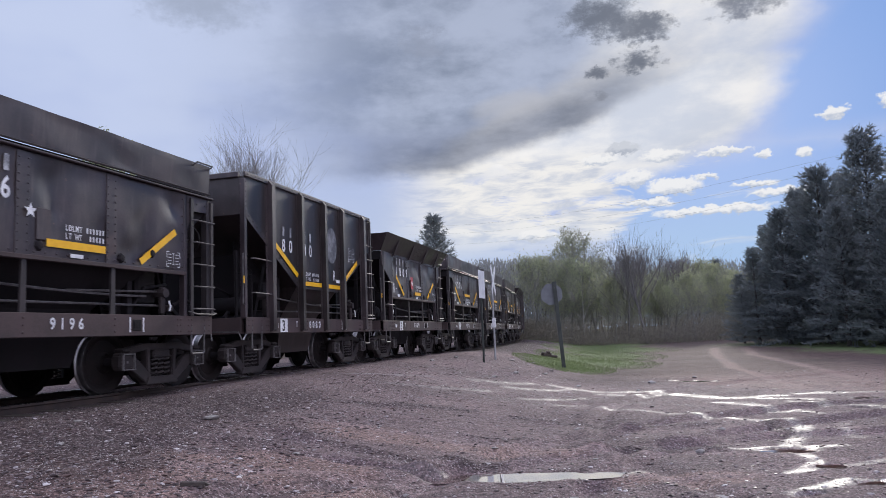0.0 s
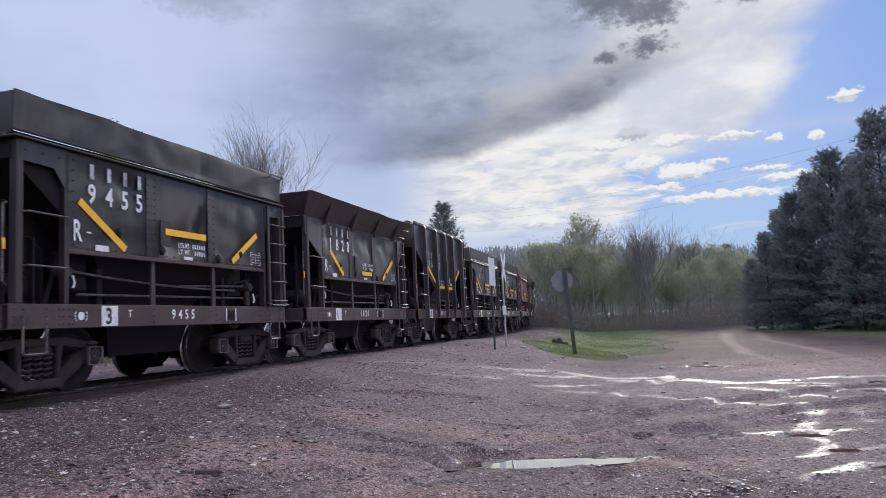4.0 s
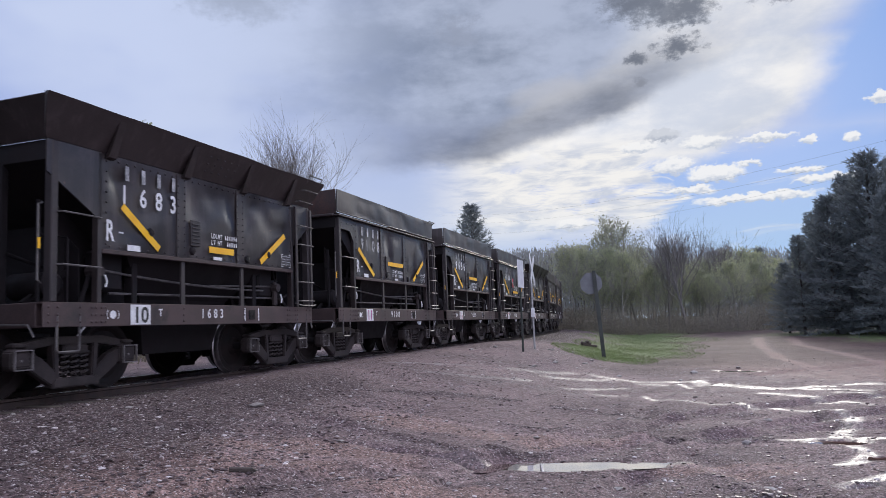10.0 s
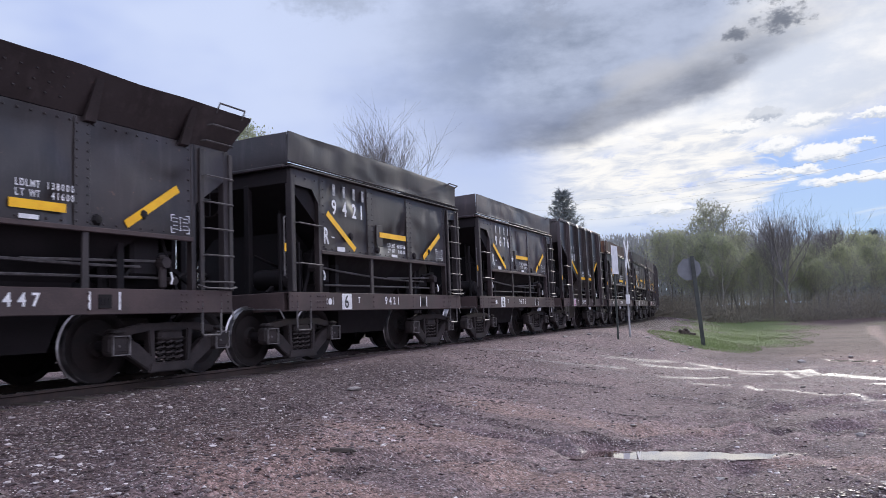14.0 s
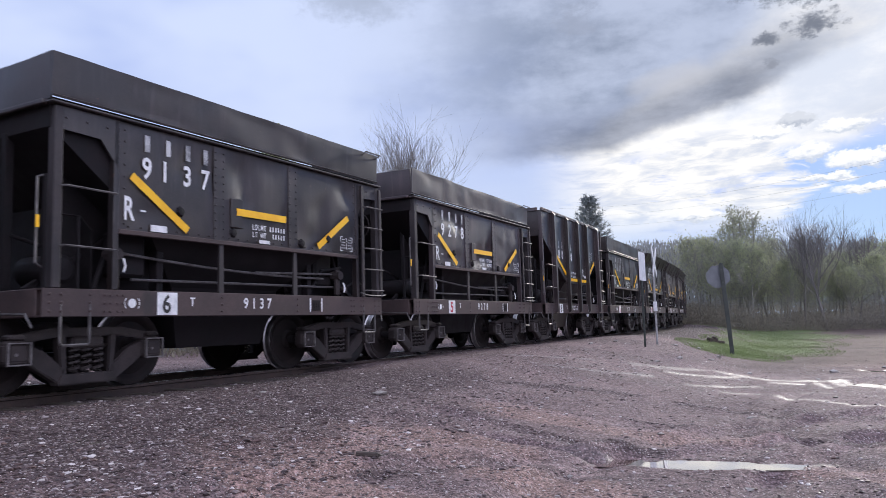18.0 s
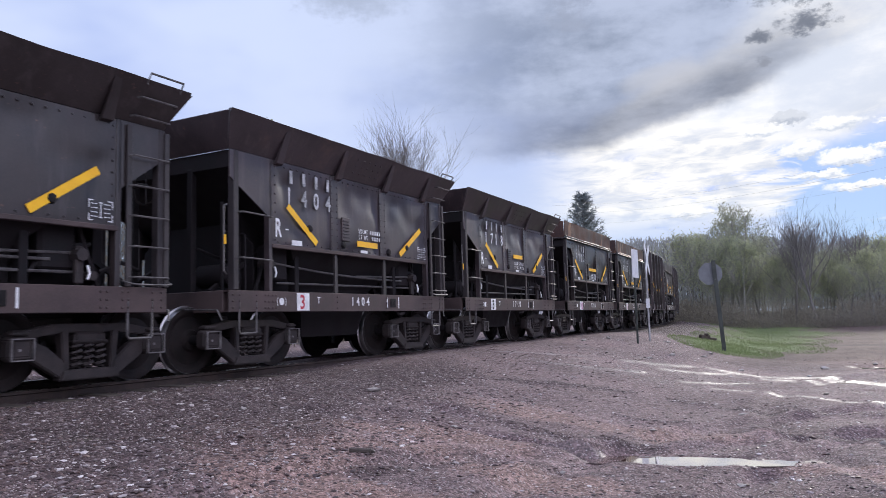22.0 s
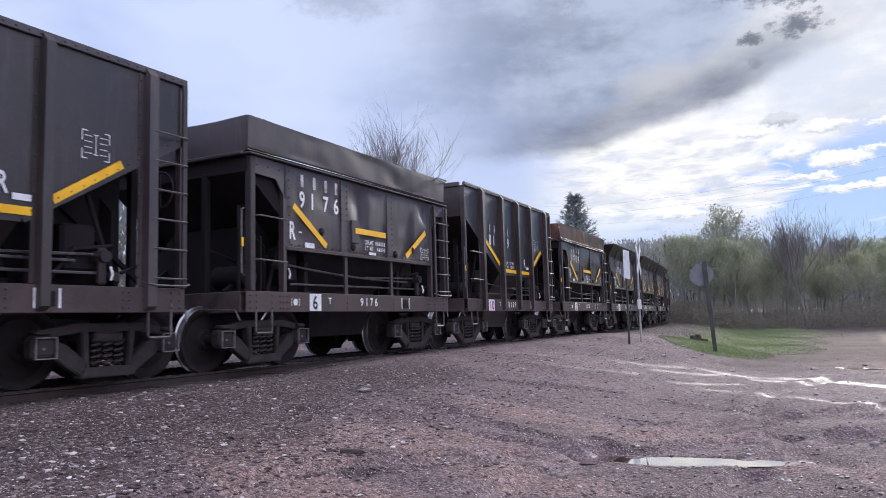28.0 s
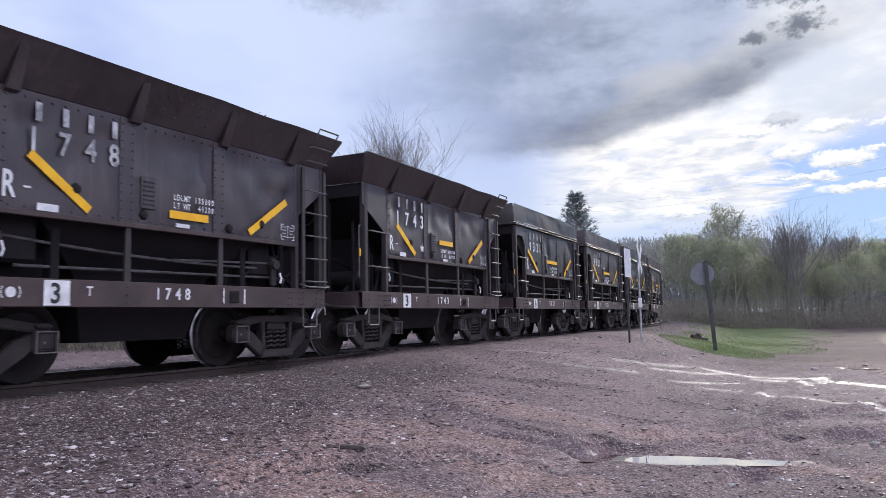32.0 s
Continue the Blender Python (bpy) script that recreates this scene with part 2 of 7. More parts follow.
# ---- materials ----
def material(name, a, b, rough=(0.5, 0.7), scale=4.0, metal=0.0, bump=0.15, grain=60.0, c=None, c_at=(0.62, 0.7), coat=0.0, spec=0.5, stretch=(1, 1, 1), runs=None):
    """Two tones in large and small blotches, an optional third tone in patches (rust, dust), gloss that varies, fine relief."""
    m = bpy.data.materials.new(name)
    m.use_nodes = True
    n = Net(m.node_tree)
    tc = n.node("ShaderNodeTexCoord").outputs["Object"]
    rnd = n.node("ShaderNodeObjectInfo").outputs["Random"]
    off = n.node("ShaderNodeVectorMath", {0: tc, 1: n.node("ShaderNodeCombineXYZ", {0: n.math("MULTIPLY", rnd, 37.0), 1: n.math("MULTIPLY", rnd, 17.0), 2: 0.0}).outputs[0]}, operation="ADD").outputs[0]
    vec = n.node("ShaderNodeMapping", {0: off, 3: stretch}).outputs[0]
    big = n.noise(vec, scale, 5.0, 0.6)
    fine = n.noise(vec, grain, 3.0, 0.6)
    col = n.mix(n.step(n.math("MULTIPLY_ADD", n.math("SUBTRACT", fine, 0.5), 0.35, big), 0.32, 0.68), a, b)
    if c:
        third = n.noise(vec, scale * 0.55, 8.0, 0.65, 0.4)
        col = n.mix(n.step(third, *c_at), col, c)
    if runs:
        # dust washed down in runs, and small chips with rust in them
        down = n.noise(n.node("ShaderNodeMapping", {0: off, 3: (3.2, 3.2, 0.35)}).outputs[0], 2.2, 7.0, 0.68, 0.2)
        col = n.mix(n.math("MULTIPLY", n.step(down, 0.50, 0.72), 0.55), col, runs)
        chips = n.math("MULTIPLY", n.step(n.noise(off, 17.0, 4.0, 0.6), 0.66, 0.70), n.step(n.noise(off, 1.7, 3.0), 0.48, 0.62))
        col = n.mix(n.math("MULTIPLY", chips, 0.8), col, (0.14, 0.075, 0.055))
    hgt = n.math("MULTIPLY_ADD", fine, 0.12, big)
    bmp = n.node("ShaderNodeBump", {"Strength": bump, "Distance": 0.02, "Height": hgt}).outputs[0]
    p = n.node("ShaderNodeBsdfPrincipled", {"Base Color": col, "Metallic": metal, "Roughness": n.step(big, 0.3, 0.7, *rough), "Normal": bmp, "Coat Weight": coat, "Specular IOR Level": spec})
    out = n.node("ShaderNodeOutputMaterial")
    n.put(p.outputs[0], out.inputs[0])
    return m


PAINT_BLACK = material("black car paint", (0.020, 0.015, 0.015), (0.040, 0.030, 0.030), (0.30, 0.50), 1.1, bump=0.22, grain=45, c=(0.085, 0.066, 0.065), c_at=(0.56, 0.78), spec=0.62, runs=(0.075, 0.060, 0.060))
PAINT_DUSTY = material("dusty brown black car paint", (0.030, 0.022, 0.025), (0.058, 0.042, 0.046), (0.32, 0.52), 1.3, bump=0.25, grain=45, c=(0.092, 0.056, 0.050), c_at=(0.58, 0.72), spec=0.7, runs=(0.105, 0.078, 0.076))
PAINT_RED = material("oxide red car paint", (0.085, 0.026, 0.024), (0.14, 0.045, 0.040), (0.42, 0.65), 1.2, bump=0.2, grain=45, c=(0.05, 0.03, 0.03), c_at=(0.62, 0.76), runs=(0.17, 0.075, 0.065))
RUSTY_EDGE = material("rusted plate", (0.026, 0.016, 0.016), (0.085, 0.037, 0.027), (0.5, 0.8), 1.6, bump=0.3, grain=40, spec=0.35, c=(0.215, 0.110, 0.062), c_at=(0.56, 0.66), stretch=(1, 1, 0.6), runs=(0.045, 0.026, 0.022))
POSTP = material("dark dusty post paint", (0.022, 0.018, 0.020), (0.046, 0.037, 0.039), (0.5, 0.7), 2.0, bump=0.2, grain=50)
SILL = material("dusty sill steel", (0.046, 0.030, 0.030), (0.085, 0.058, 0.056), (0.6, 0.8), 1.8, bump=0.2, grain=50, c=(0.035, 0.028, 0.028), c_at=(0.58, 0.7))
# deep shade below the cars is put into this colour and the wheel steel's
UNDER = material("grimy underframe steel darkened for shade", (0.008, 0.007, 0.008), (0.018, 0.014, 0.016), (0.6, 0.85), 3.0, bump=0.3, grain=60, spec=0.25)
CAST = material("cast truck steel", (0.022, 0.017, 0.017), (0.048, 0.037, 0.037), (0.55, 0.75), 5.0, bump=0.3, grain=70, spec=0.4)
WHEEL = material("wheel steel", (0.009, 0.007, 0.007), (0.022, 0.016, 0.016), (0.6, 0.8), 5.0, metal=0.0, spec=0.25, bump=0.2, grain=50)
TREAD = material("polished tread", (0.30, 0.29, 0.30), (0.50, 0.48, 0.49), (0.3, 0.45), 8.0, metal=1.0, bump=0.05)
WORN = material("handled bare steel", (0.075, 0.068, 0.068), (0.15, 0.14, 0.14), (0.45, 0.6), 9.0, metal=0.3, bump=0.05)
YELLOW = material("yellow reflective strip", (0.90, 0.46, 0.008), (1.0, 0.56, 0.015), (0.45, 0.6), 5.0, bump=0.05, c=(0.45, 0.24, 0.03), c_at=(0.66, 0.75))
WHITE = material("white stencil paint", (0.66, 0.66, 0.67), (0.88, 0.88, 0.88), (0.5, 0.7), 7.0, bump=0.05, c=(0.20, 0.20, 0.21), c_at=(0.64, 0.72))
BLACKP = material("black stencil paint", (0.02, 0.02, 0.02), (0.035, 0.035, 0.035), (0.5, 0.7), 6.0, bump=0.05)
REDP = material("red stencil paint", (0.40, 0.03, 0.05), (0.55, 0.06, 0.09), (0.5, 0.7), 6.0, bump=0.05)
PURPLE = material("magenta stencil paint", (0.36, 0.03, 0.20), (0.50, 0.07, 0.30), (0.5, 0.7), 6.0, bump=0.05)
RAIL_SIDE = material("rusty rail web", (0.028, 0.019, 0.017), (0.060, 0.040, 0.034), (0.7, 0.9), 5.0, bump=0.2)
RAIL_TOP = material("worn rail head", (0.32, 0.31, 0.31), (0.52, 0.51, 0.50), (0.2, 0.35), 5.0, metal=1.0, bump=0.02)
TIE = material("creosoted tie wood", (0.035, 0.027, 0.022), (0.085, 0.066, 0.054), (0.7, 0.9), 3.0, bump=0.6, grain=40, stretch=(5, 0.6, 5))
ROCK = material("pale rock", (0.20, 0.18, 0.17), (0.40, 0.37, 0.35), (0.6, 0.8), 12.0, bump=0.5)
WOOD = material("weathered dark wood", (0.040, 0.032, 0.028), (0.10, 0.08, 0.07), (0.7, 0.9), 6.0, bump=0.5, stretch=(1, 6, 6))
POSTM = material("dark green steel post", (0.020, 0.026, 0.024), (0.050, 0.058, 0.052), (0.5, 0.7), 7.0, bump=0.1)
POSTPALE = material("galvanised post", (0.30, 0.30, 0.31), (0.45, 0.45, 0.46), (0.45, 0.6), 6.0, metal=0.5, bump=0.05)
SIGNBACK = material("grey aluminium sign back", (0.13, 0.14, 0.155), (0.18, 0.19, 0.205), (0.65, 0.8), 5.0, metal=0.0, bump=0.03)
SIGNWHITE = material("white sign sheeting", (0.62, 0.63, 0.66), (0.78, 0.79, 0.82), (0.4, 0.55), 5.0, bump=0.02)
BARK = material("grey brown bark", (0.045, 0.038, 0.034), (0.13, 0.11, 0.10), (0.8, 0.95), 6.0, bump=0.8, grain=25, stretch=(4, 4, 0.7))
TWIGS = material("pale grey twigs", (0.14, 0.13, 0.125), (0.25, 0.23, 0.22), (0.8, 0.95), 6.0, bump=0.3)
PALEBARK = material("pale aspen bark", (0.18, 0.17, 0.15), (0.34, 0.33, 0.30), (0.75, 0.9), 5.0, bump=0.4, grain=25, stretch=(1, 1, 3))
WIRE = material("power line", (0.20, 0.21, 0.23), (0.28, 0.29, 0.31), (0.4, 0.5), 4.0, metal=0.5, bump=0.0)


def leaf_material(name, a, b, rough=0.6, through_light=0.35, wet=0.8):
    m = bpy.data.materials.new(name)
    m.use_nodes = True
    n = Net(m.node_tree)
    isl = n.node("ShaderNodeNewGeometry").outputs["Random Per Island"]
    rnd = n.node("ShaderNodeObjectInfo").outputs["Random"]
    tc = n.node("ShaderNodeTexCoord").outputs["Object"]
    f = n.math("ADD", n.math("MULTIPLY", isl, 0.55), n.math("MULTIPLY", n.noise(tc, 0.5, 2.0), 0.55))
    col = n.mix(n.step(n.math("MULTIPLY_ADD", rnd, 0.2, f), 0.15, 0.95), a, b)
    p = n.node("ShaderNodeBsdfPrincipled", {"Base Color": col, "Roughness": rough, "Specular IOR Level": 0.5, "Coat Weight": wet, "Coat Roughness": 0.4, "Coat IOR": 1.45})
    tl = n.node("ShaderNodeBsdfTranslucent", {0: col})
    mx = n.node("ShaderNodeMixShader", {0: through_light, 1: p.outputs[0], 2: tl.outputs[0]})
    out = n.node("ShaderNodeOutputMaterial")
    n.put(mx.outputs[0], out.inputs[0])
    return m


# paler and bluer than real needles: haze is mixed into the colour
NEEDLE = leaf_material("pine needles paled for haze", (0.145, 0.170, 0.185), (0.245, 0.270, 0.275), 0.5, 0.6, 1.0)
# these leaf tones are lightened and greyed to carry the haze
SPRING = leaf_material("fresh spring leaves greyed for haze", (0.27, 0.29, 0.18), (0.42, 0.445, 0.28), 0.6, 0.7)
BRONZE = leaf_material("bronze green young leaves", (0.20, 0.21, 0.15), (0.36, 0.37, 0.25), 0.6, 0.65)
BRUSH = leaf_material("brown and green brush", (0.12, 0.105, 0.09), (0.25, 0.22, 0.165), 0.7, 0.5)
# pale blue-grey because the haze of distance is painted into it
FARLEAF = leaf_material("far spring woods with haze in the colour", (0.20, 0.205, 0.21), (0.33, 0.335, 0.33), 0.7, 0.6)
GRASSM = leaf_material("spring grass", (0.125, 0.175, 0.068), (0.215, 0.275, 0.115), 0.65, 0.4, 0.3)


def ground_material():
    m = bpy.data.materials.new("wet dirt and gravel")
    m.use_nodes = True
    n = Net(m.node_tree)
    tc = n.node("ShaderNodeTexCoord").outputs["Object"]
    at = n.node("ShaderNodeAttribute", attribute_name="surf")
    wet, grass, ballast = n.node("ShaderNodeSeparateColor", {0: at.outputs["Color"]}).outputs
    lay = n.node("ShaderNodeSeparateColor", {0: n.node("ShaderNodeAttribute", attribute_name="lay").outputs["Color"]}).outputs
    big = n.noise(tc, 0.30, 6.0, 0.6)
    mid = n.noise(tc, 2.2, 6.0, 0.65)
    fine = n.noise(tc, 22.0, 5.0, 0.7)
    peb = n.node("ShaderNodeTexVoronoi", {"Vector": tc, "Scale": 26.0}, feature="F1")
    peb2 = n.node("ShaderNodeTexVoronoi", {"Vector": tc, "Scale": 60.0}, feature="F1")
    tone = n.node("ShaderNodeSeparateColor", {0: peb.outputs["Color"]}).outputs[0]
    tone60, tone2, chance = n.node("ShaderNodeSeparateColor", {0: peb2.outputs["Color"]}).outputs
    patch = n.noise(tc, 0.55, 6.0, 0.62, 0.8)
    # packed brown dirt, redder where it is bare
    dirt = n.mix(n.step(big, 0.3, 0.7), (0.112, 0.079, 0.079), (0.235, 0.168, 0.163))
    dirt = n.mix(n.step(mid, 0.35, 0.7, 0.0, 0.6), dirt, (0.148, 0.110, 0.116))
    red = n.step(n.math("MULTIPLY_ADD", n.math("SUBTRACT", patch, 0.5), 1.4, lay[1]), 0.25, 0.75)
    dirt = n.mix(n.math("MULTIPLY", red, 0.85), dirt, n.mix(n.step(fine, 0.3, 0.7), (0.195, 0.125, 0.110), (0.275, 0.188, 0.168)))
    pale = n.step(n.math("MULTIPLY_ADD", n.math("SUBTRACT", mid, 0.5), 1.0, lay[2]), 0.3, 0.9)
    dirt = n.mix(n.math("MULTIPLY", pale, 0.6), dirt, (0.265, 0.190, 0.186))
    # loose dark gravel on the shoulder and along the berms
    loose = n.step(n.math("MULTIPLY_ADD", n.math("SUBTRACT", patch, 0.5), 1.1, n.math("MAXIMUM", n.math("MULTIPLY", ballast, 0.9), n.math("MULTIPLY", lay[0], 0.60))), 0.22, 0.85)
    dirt = n.mix(n.math("MULTIPLY", loose, 0.80), dirt, (0.056, 0.040, 0.043))
    grit = n.math("MULTIPLY", n.step(tone60, 0.0, 1.0, 0.55, 1.55), n.step(tone, 0.0, 1.0, 0.75, 1.28))
    gr = n.node("ShaderNodeVectorMath", {0: dirt, 3: grit}, operation="SCALE").outputs[0]
    peb_col = n.mix(tone, (0.070, 0.052, 0.053), (0.40, 0.34, 0.335))
    is_peb = n.math("MULTIPLY", n.step(peb.outputs["Distance"], 0.42, 0.30), n.step(n.math("ADD", n.math("ADD", tone, n.math("MULTIPLY", loose, 0.25)), n.math("MULTIPLY", mid, 0.5)), 1.02, 1.10))
    col = n.mix(n.math("MULTIPLY", is_peb, 0.85), gr, peb_col)
    # pale chips
    chip = n.math("MULTIPLY", n.step(n.math("MULTIPLY_ADD", loose, 0.06, tone2), 0.90, 0.93), n.step(peb2.outputs["Distance"], 0.55, 0.40))
    col = n.mix(n.math("MULTIPLY", chip, 0.9), col, n.mix(chance, (0.30, 0.25, 0.25), (0.66, 0.60, 0.59)))
    col = n.mix(n.math("MULTIPLY", n.step(n.math("MULTIPLY_ADD", n.math("SUBTRACT", mid, 0.5), 0.8, at.outputs["Alpha"]), 0.3, 0.9), 0.55), col, (0.30, 0.205, 0.185))
    road = n.node("ShaderNodeAttribute", attribute_name="lay").outputs["Alpha"]
    col = n.mix(n.math("MULTIPLY", road, 0.85), col, n.mix(n.step(n.math("MULTIPLY_ADD", mid, 0.6, n.math("MULTIPLY", big, 0.4)), 0.4, 0.62), (0.078, 0.053, 0.049), (0.132, 0.090, 0.083)))
    turf = n.mix(n.step(mid, 0.3, 0.7), (0.12, 0.155, 0.068), (0.185, 0.225, 0.10))
    turf = n.mix(n.step(big, 0.55, 0.7, 0.0, 0.6), turf, (0.15, 0.125, 0.08))
    gmask = n.step(n.math("MULTIPLY_ADD", n.math("SUBTRACT", n.math("MULTIPLY_ADD", fine, 0.5, mid), 0.75), 1.6, grass), 0.22, 0.95)
    col = n.mix(gmask, col, turf)
    # damp earth and thin films of water, broken by the stones that stick out
    rag = n.math("SUBTRACT", n.math("MULTIPLY_ADD", fine, 0.45, n.noise(tc, 3.0, 7.0, 0.7)), 0.725)
    soak = n.step(n.math("MULTIPLY_ADD", n.math("SUBTRACT", mid, 0.5), 0.9, wet), 0.30, 0.75)
    film = n.step(n.math("MULTIPLY_ADD", rag, 3.2, wet), 0.55, 1.15)
    film = n.math("MULTIPLY", film, n.step(n.noise(n.node("ShaderNodeMapping", {0: tc, 3: (0.7, 2.6, 1.0)}).outputs[0], 1.1, 7.0, 0.7), 0.40, 0.60))
    film = n.math("MULTIPLY", film, n.step(tone60, 0.05, 0.5, 0.35, 1.0))
    dark = n.node("ShaderNodeMix", data_type="RGBA", blend_type="MULTIPLY")
    n.put(n.math("MULTIPLY", soak, 0.6), dark.inputs[0]); n.put(col, dark.inputs[6]); n.put((0.66, 0.64, 0.65), dark.inputs[7])
    rough = n.math("MULTIPLY_ADD", soak, -0.20, 0.80)
    rough = n.math("MULTIPLY_ADD", film, -0.42, rough)
    gloss = n.math("MULTIPLY_ADD", soak, 0.50, 0.14)
    hgt = n.math("ADD", n.math("MULTIPLY", fine, 0.8), n.math("MULTIPLY", n.step(peb.outputs["Distance"], 0.5, 0.1), n.math("MULTIPLY_ADD", is_peb, 0.9, 0.15)))
    hgt = n.math("MULTIPLY_ADD", mid, 1.2, hgt)
    hgt = n.math("MULTIPLY_ADD", n.math("MULTIPLY", loose, n.step(peb2.outputs["Distance"], 0.6, 0.1)), 0.35, hgt)
    strength = n.math("MULTIPLY_ADD", film, -0.78, 0.88)
    bmp = n.node("ShaderNodeBump", {"Strength": strength, "Distance": 0.03, "Height": hgt}).outputs[0]
    p = n.node("ShaderNodeBsdfPrincipled", {"Base Color": dark.outputs[2], "Roughness": rough, "Normal": bmp, "Specular IOR Level": gloss})
    out = n.node("ShaderNodeOutputMaterial")
    n.put(p.outputs[0], out.inputs[0])
    return m


def water_material(name, clear):
    m = bpy.data.materials.new(name)
    m.use_nodes = True
    n = Net(m.node_tree)
    tc = n.node("ShaderNodeTexCoord").outputs["Object"]
    col = n.mix(n.noise(tc, 3.0), (0.085, 0.042, 0.032), (0.13, 0.065, 0.050))
    bmp = n.node("ShaderNodeBump", {"Strength": 0.015, "Distance": 0.01, "Height": n.noise(tc, 9.0, 2.0)}).outputs[0]
    p = n.node("ShaderNodeBsdfPrincipled", {"Base Color": col, "Roughness": 0.03, "IOR": 3.0 if clear else 1.33, "Coat Weight": 1.0 if clear else 0.0, "Coat Roughness": 0.02, "Coat IOR": 3.8, "Normal": bmp})
    out = n.node("ShaderNodeOutputMaterial")
    n.put(p.outputs[0], out.inputs[0])
    return m


GROUND, WATER, MUDDY = ground_material(), water_material("clear puddle water", True), water_material("muddy puddle water", False)


# ---- mesh helpers ----
class Shape:
    """Collects vertices and faces of one mesh."""

    def __init__(self):
        self.v, self.f = [], []

    def add(self, verts, faces):
        k = len(self.v)
        self.v += [tuple(p) for p in verts]
        self.f += [tuple(i + k for i in fc) for fc in faces]
        return self

    def box(self, x0, x1, y0, y1, z0, z1, c=0.0):
        if c <= 0:
            return self.add([(x, y, z) for x in (x0, x1) for y in (y0, y1) for z in (z0, z1)],
                            [(0, 1, 3, 2), (4, 6, 7, 5), (0, 4, 5, 1), (2, 3, 7, 6), (0, 2, 6, 4), (1, 5, 7, 3)])
        xs, ys, zs = (x0, x1), (y0, y1), (z0, z1)
        c = min(c, (x1 - x0) / 2.2, (y1 - y0) / 2.2, (z1 - z0) / 2.2)
        bm = bmesh.new()
        for i in (0, 1):
            for j in (0, 1):
                for k in (0, 1):
                    s = [c * (1 - 2 * q) for q in (i, j, k)]
                    bm.verts.new((xs[i] + s[0], ys[j] + s[1], zs[k]))
                    bm.verts.new((xs[i] + s[0], ys[j], zs[k] + s[2]))
                    bm.verts.new((xs[i], ys[j] + s[1], zs[k] + s[2]))
        bmesh.ops.convex_hull(bm, input=bm.verts)
        bm.verts.index_update()
        self.add([v.co[:] for v in bm.verts], [[v.index for v in fc.verts] for fc in bm.faces])
        bm.free()
        return self

    def prism(self, poly, y0, y1):
        """A polygon in x, z (counter-clockwise seen from -y) drawn out from y0 to y1."""
        n = len(poly)
        vs = [(x, y0, z) for x, z in poly] + [(x, y1, z) for x, z in poly]
        fs = [tuple(range(n)), tuple(range(2 * n - 1, n - 1, -1))]
        fs += [(i, n + i, n + (i + 1) % n, (i + 1) % n) for i in range(n)]
        return self.add(vs, fs)

    def prism_x(self, poly, x0, x1):
        """A polygon in y, z drawn out along x."""
        n = len(poly)
        vs = [(x0, y, z) for y, z in poly] + [(x1, y, z) for y, z in poly]
        fs = [tuple(range(n - 1, -1, -1)), tuple(range(n, 2 * n))]
        fs += [(i, (i + 1) % n, n + (i + 1) % n, n + i) for i in range(n)]
        return self.add(vs, fs)

    def tube(self, pts, r, n=6, r1=None):
        pts = [Vector(p) for p in pts]
        k0, m = len(self.v), len(pts)
        side = None
        for i, p in enumerate(pts):
            d = (pts[min(i + 1, m - 1)] - pts[max(i - 1, 0)]).normalized()
            if side is None:
                side = d.orthogonal().normalized()
            side = (side - d * side.dot(d)).normalized()
            up = d.cross(side)
            rr = r if r1 is None else r + (r1 - r) * i / (m - 1)
            for j in range(n):
                a = 2 * math.pi * j / n
                self.v.append(tuple(p + side * (math.cos(a) * rr) + up * (math.sin(a) * rr)))
        for i in range(m - 1):
            for j in range(n):
                a, b = k0 + i * n + j, k0 + i * n + (j + 1) % n
                self.f.append((a, b, b + n, a + n))
        self.f.append(tuple(range(k0 + n - 1, k0 - 1, -1)))
        self.f.append(tuple(range(k0 + (m - 1) * n, k0 + m * n)))
        return self

    def lathe(self, prof, n=24):
        """A profile of (radius, y) turned about the y axis."""
        k0, m = len(self.v), len(prof)
        for i in range(n):
            a = 2 * math.pi * i / n
            for r, y in prof:
                self.v.append((r * math.sin(a), y, r * math.cos(a)))
        for i in range(n):
            j = (i + 1) % n
            for k in range(m - 1):
                self.f.append((k0 + i * m + k, k0 + i * m + k + 1, k0 + j * m + k + 1, k0 + j * m + k))
        return self

    def moved(self, m):
        self.v = [tuple(m @ Vector(p)) for p in self.v]
        return self

    def mesh(self, name, mat, smooth=False):
        me = bpy.data.meshes.new(name)
        me.from_pydata(self.v, [], self.f)
        mats = mat if isinstance(mat, (list, tuple)) else [mat]
        for q in mats:
            me.materials.append(q)
        if smooth:
            me.shade_smooth()
            me.set_sharp_from_angle(angle=0.7)
        me.update()
        return me


def part(name, shape, mat, parent, label="", smooth=False, fix=True):
    me = shape if isinstance(shape, bpy.types.Mesh) else shape.mesh(name, mat, smooth)
    if fix and not isinstance(shape, bpy.types.Mesh):
        bm = bmesh.new()
        bm.from_mesh(me)
        bmesh.ops.recalc_face_normals(bm, faces=bm.faces)
        bm.to_mesh(me)
        bm.free()
    ob = new(name, me)
    ob.parent = parent
    if label:
        tagged(ob, label)
    return ob


def thing(name, label, category, group="", m=None):
    ob = new(name)
    ob.empty_display_size = 0.2
    tagged(ob, label, category, group)
    if m is not None:
        ob.matrix_basis = m
    return ob


# ---- the line of the track ----
PSI, DIST, BEND1, BEND2 = radians(17.40), 8.755, -0.002263, -0.004730
STEP = 0.25
_s = np.arange(-120, 400, STEP)
_th = PSI + BEND1 * np.clip(_s, -60, 35) + BEND2 * np.clip(_s - 35, 0, 150)
_X = np.concatenate([[0], np.cumsum((np.sin(_th[1:]) + np.sin(_th[:-1])) / 2 * STEP)])
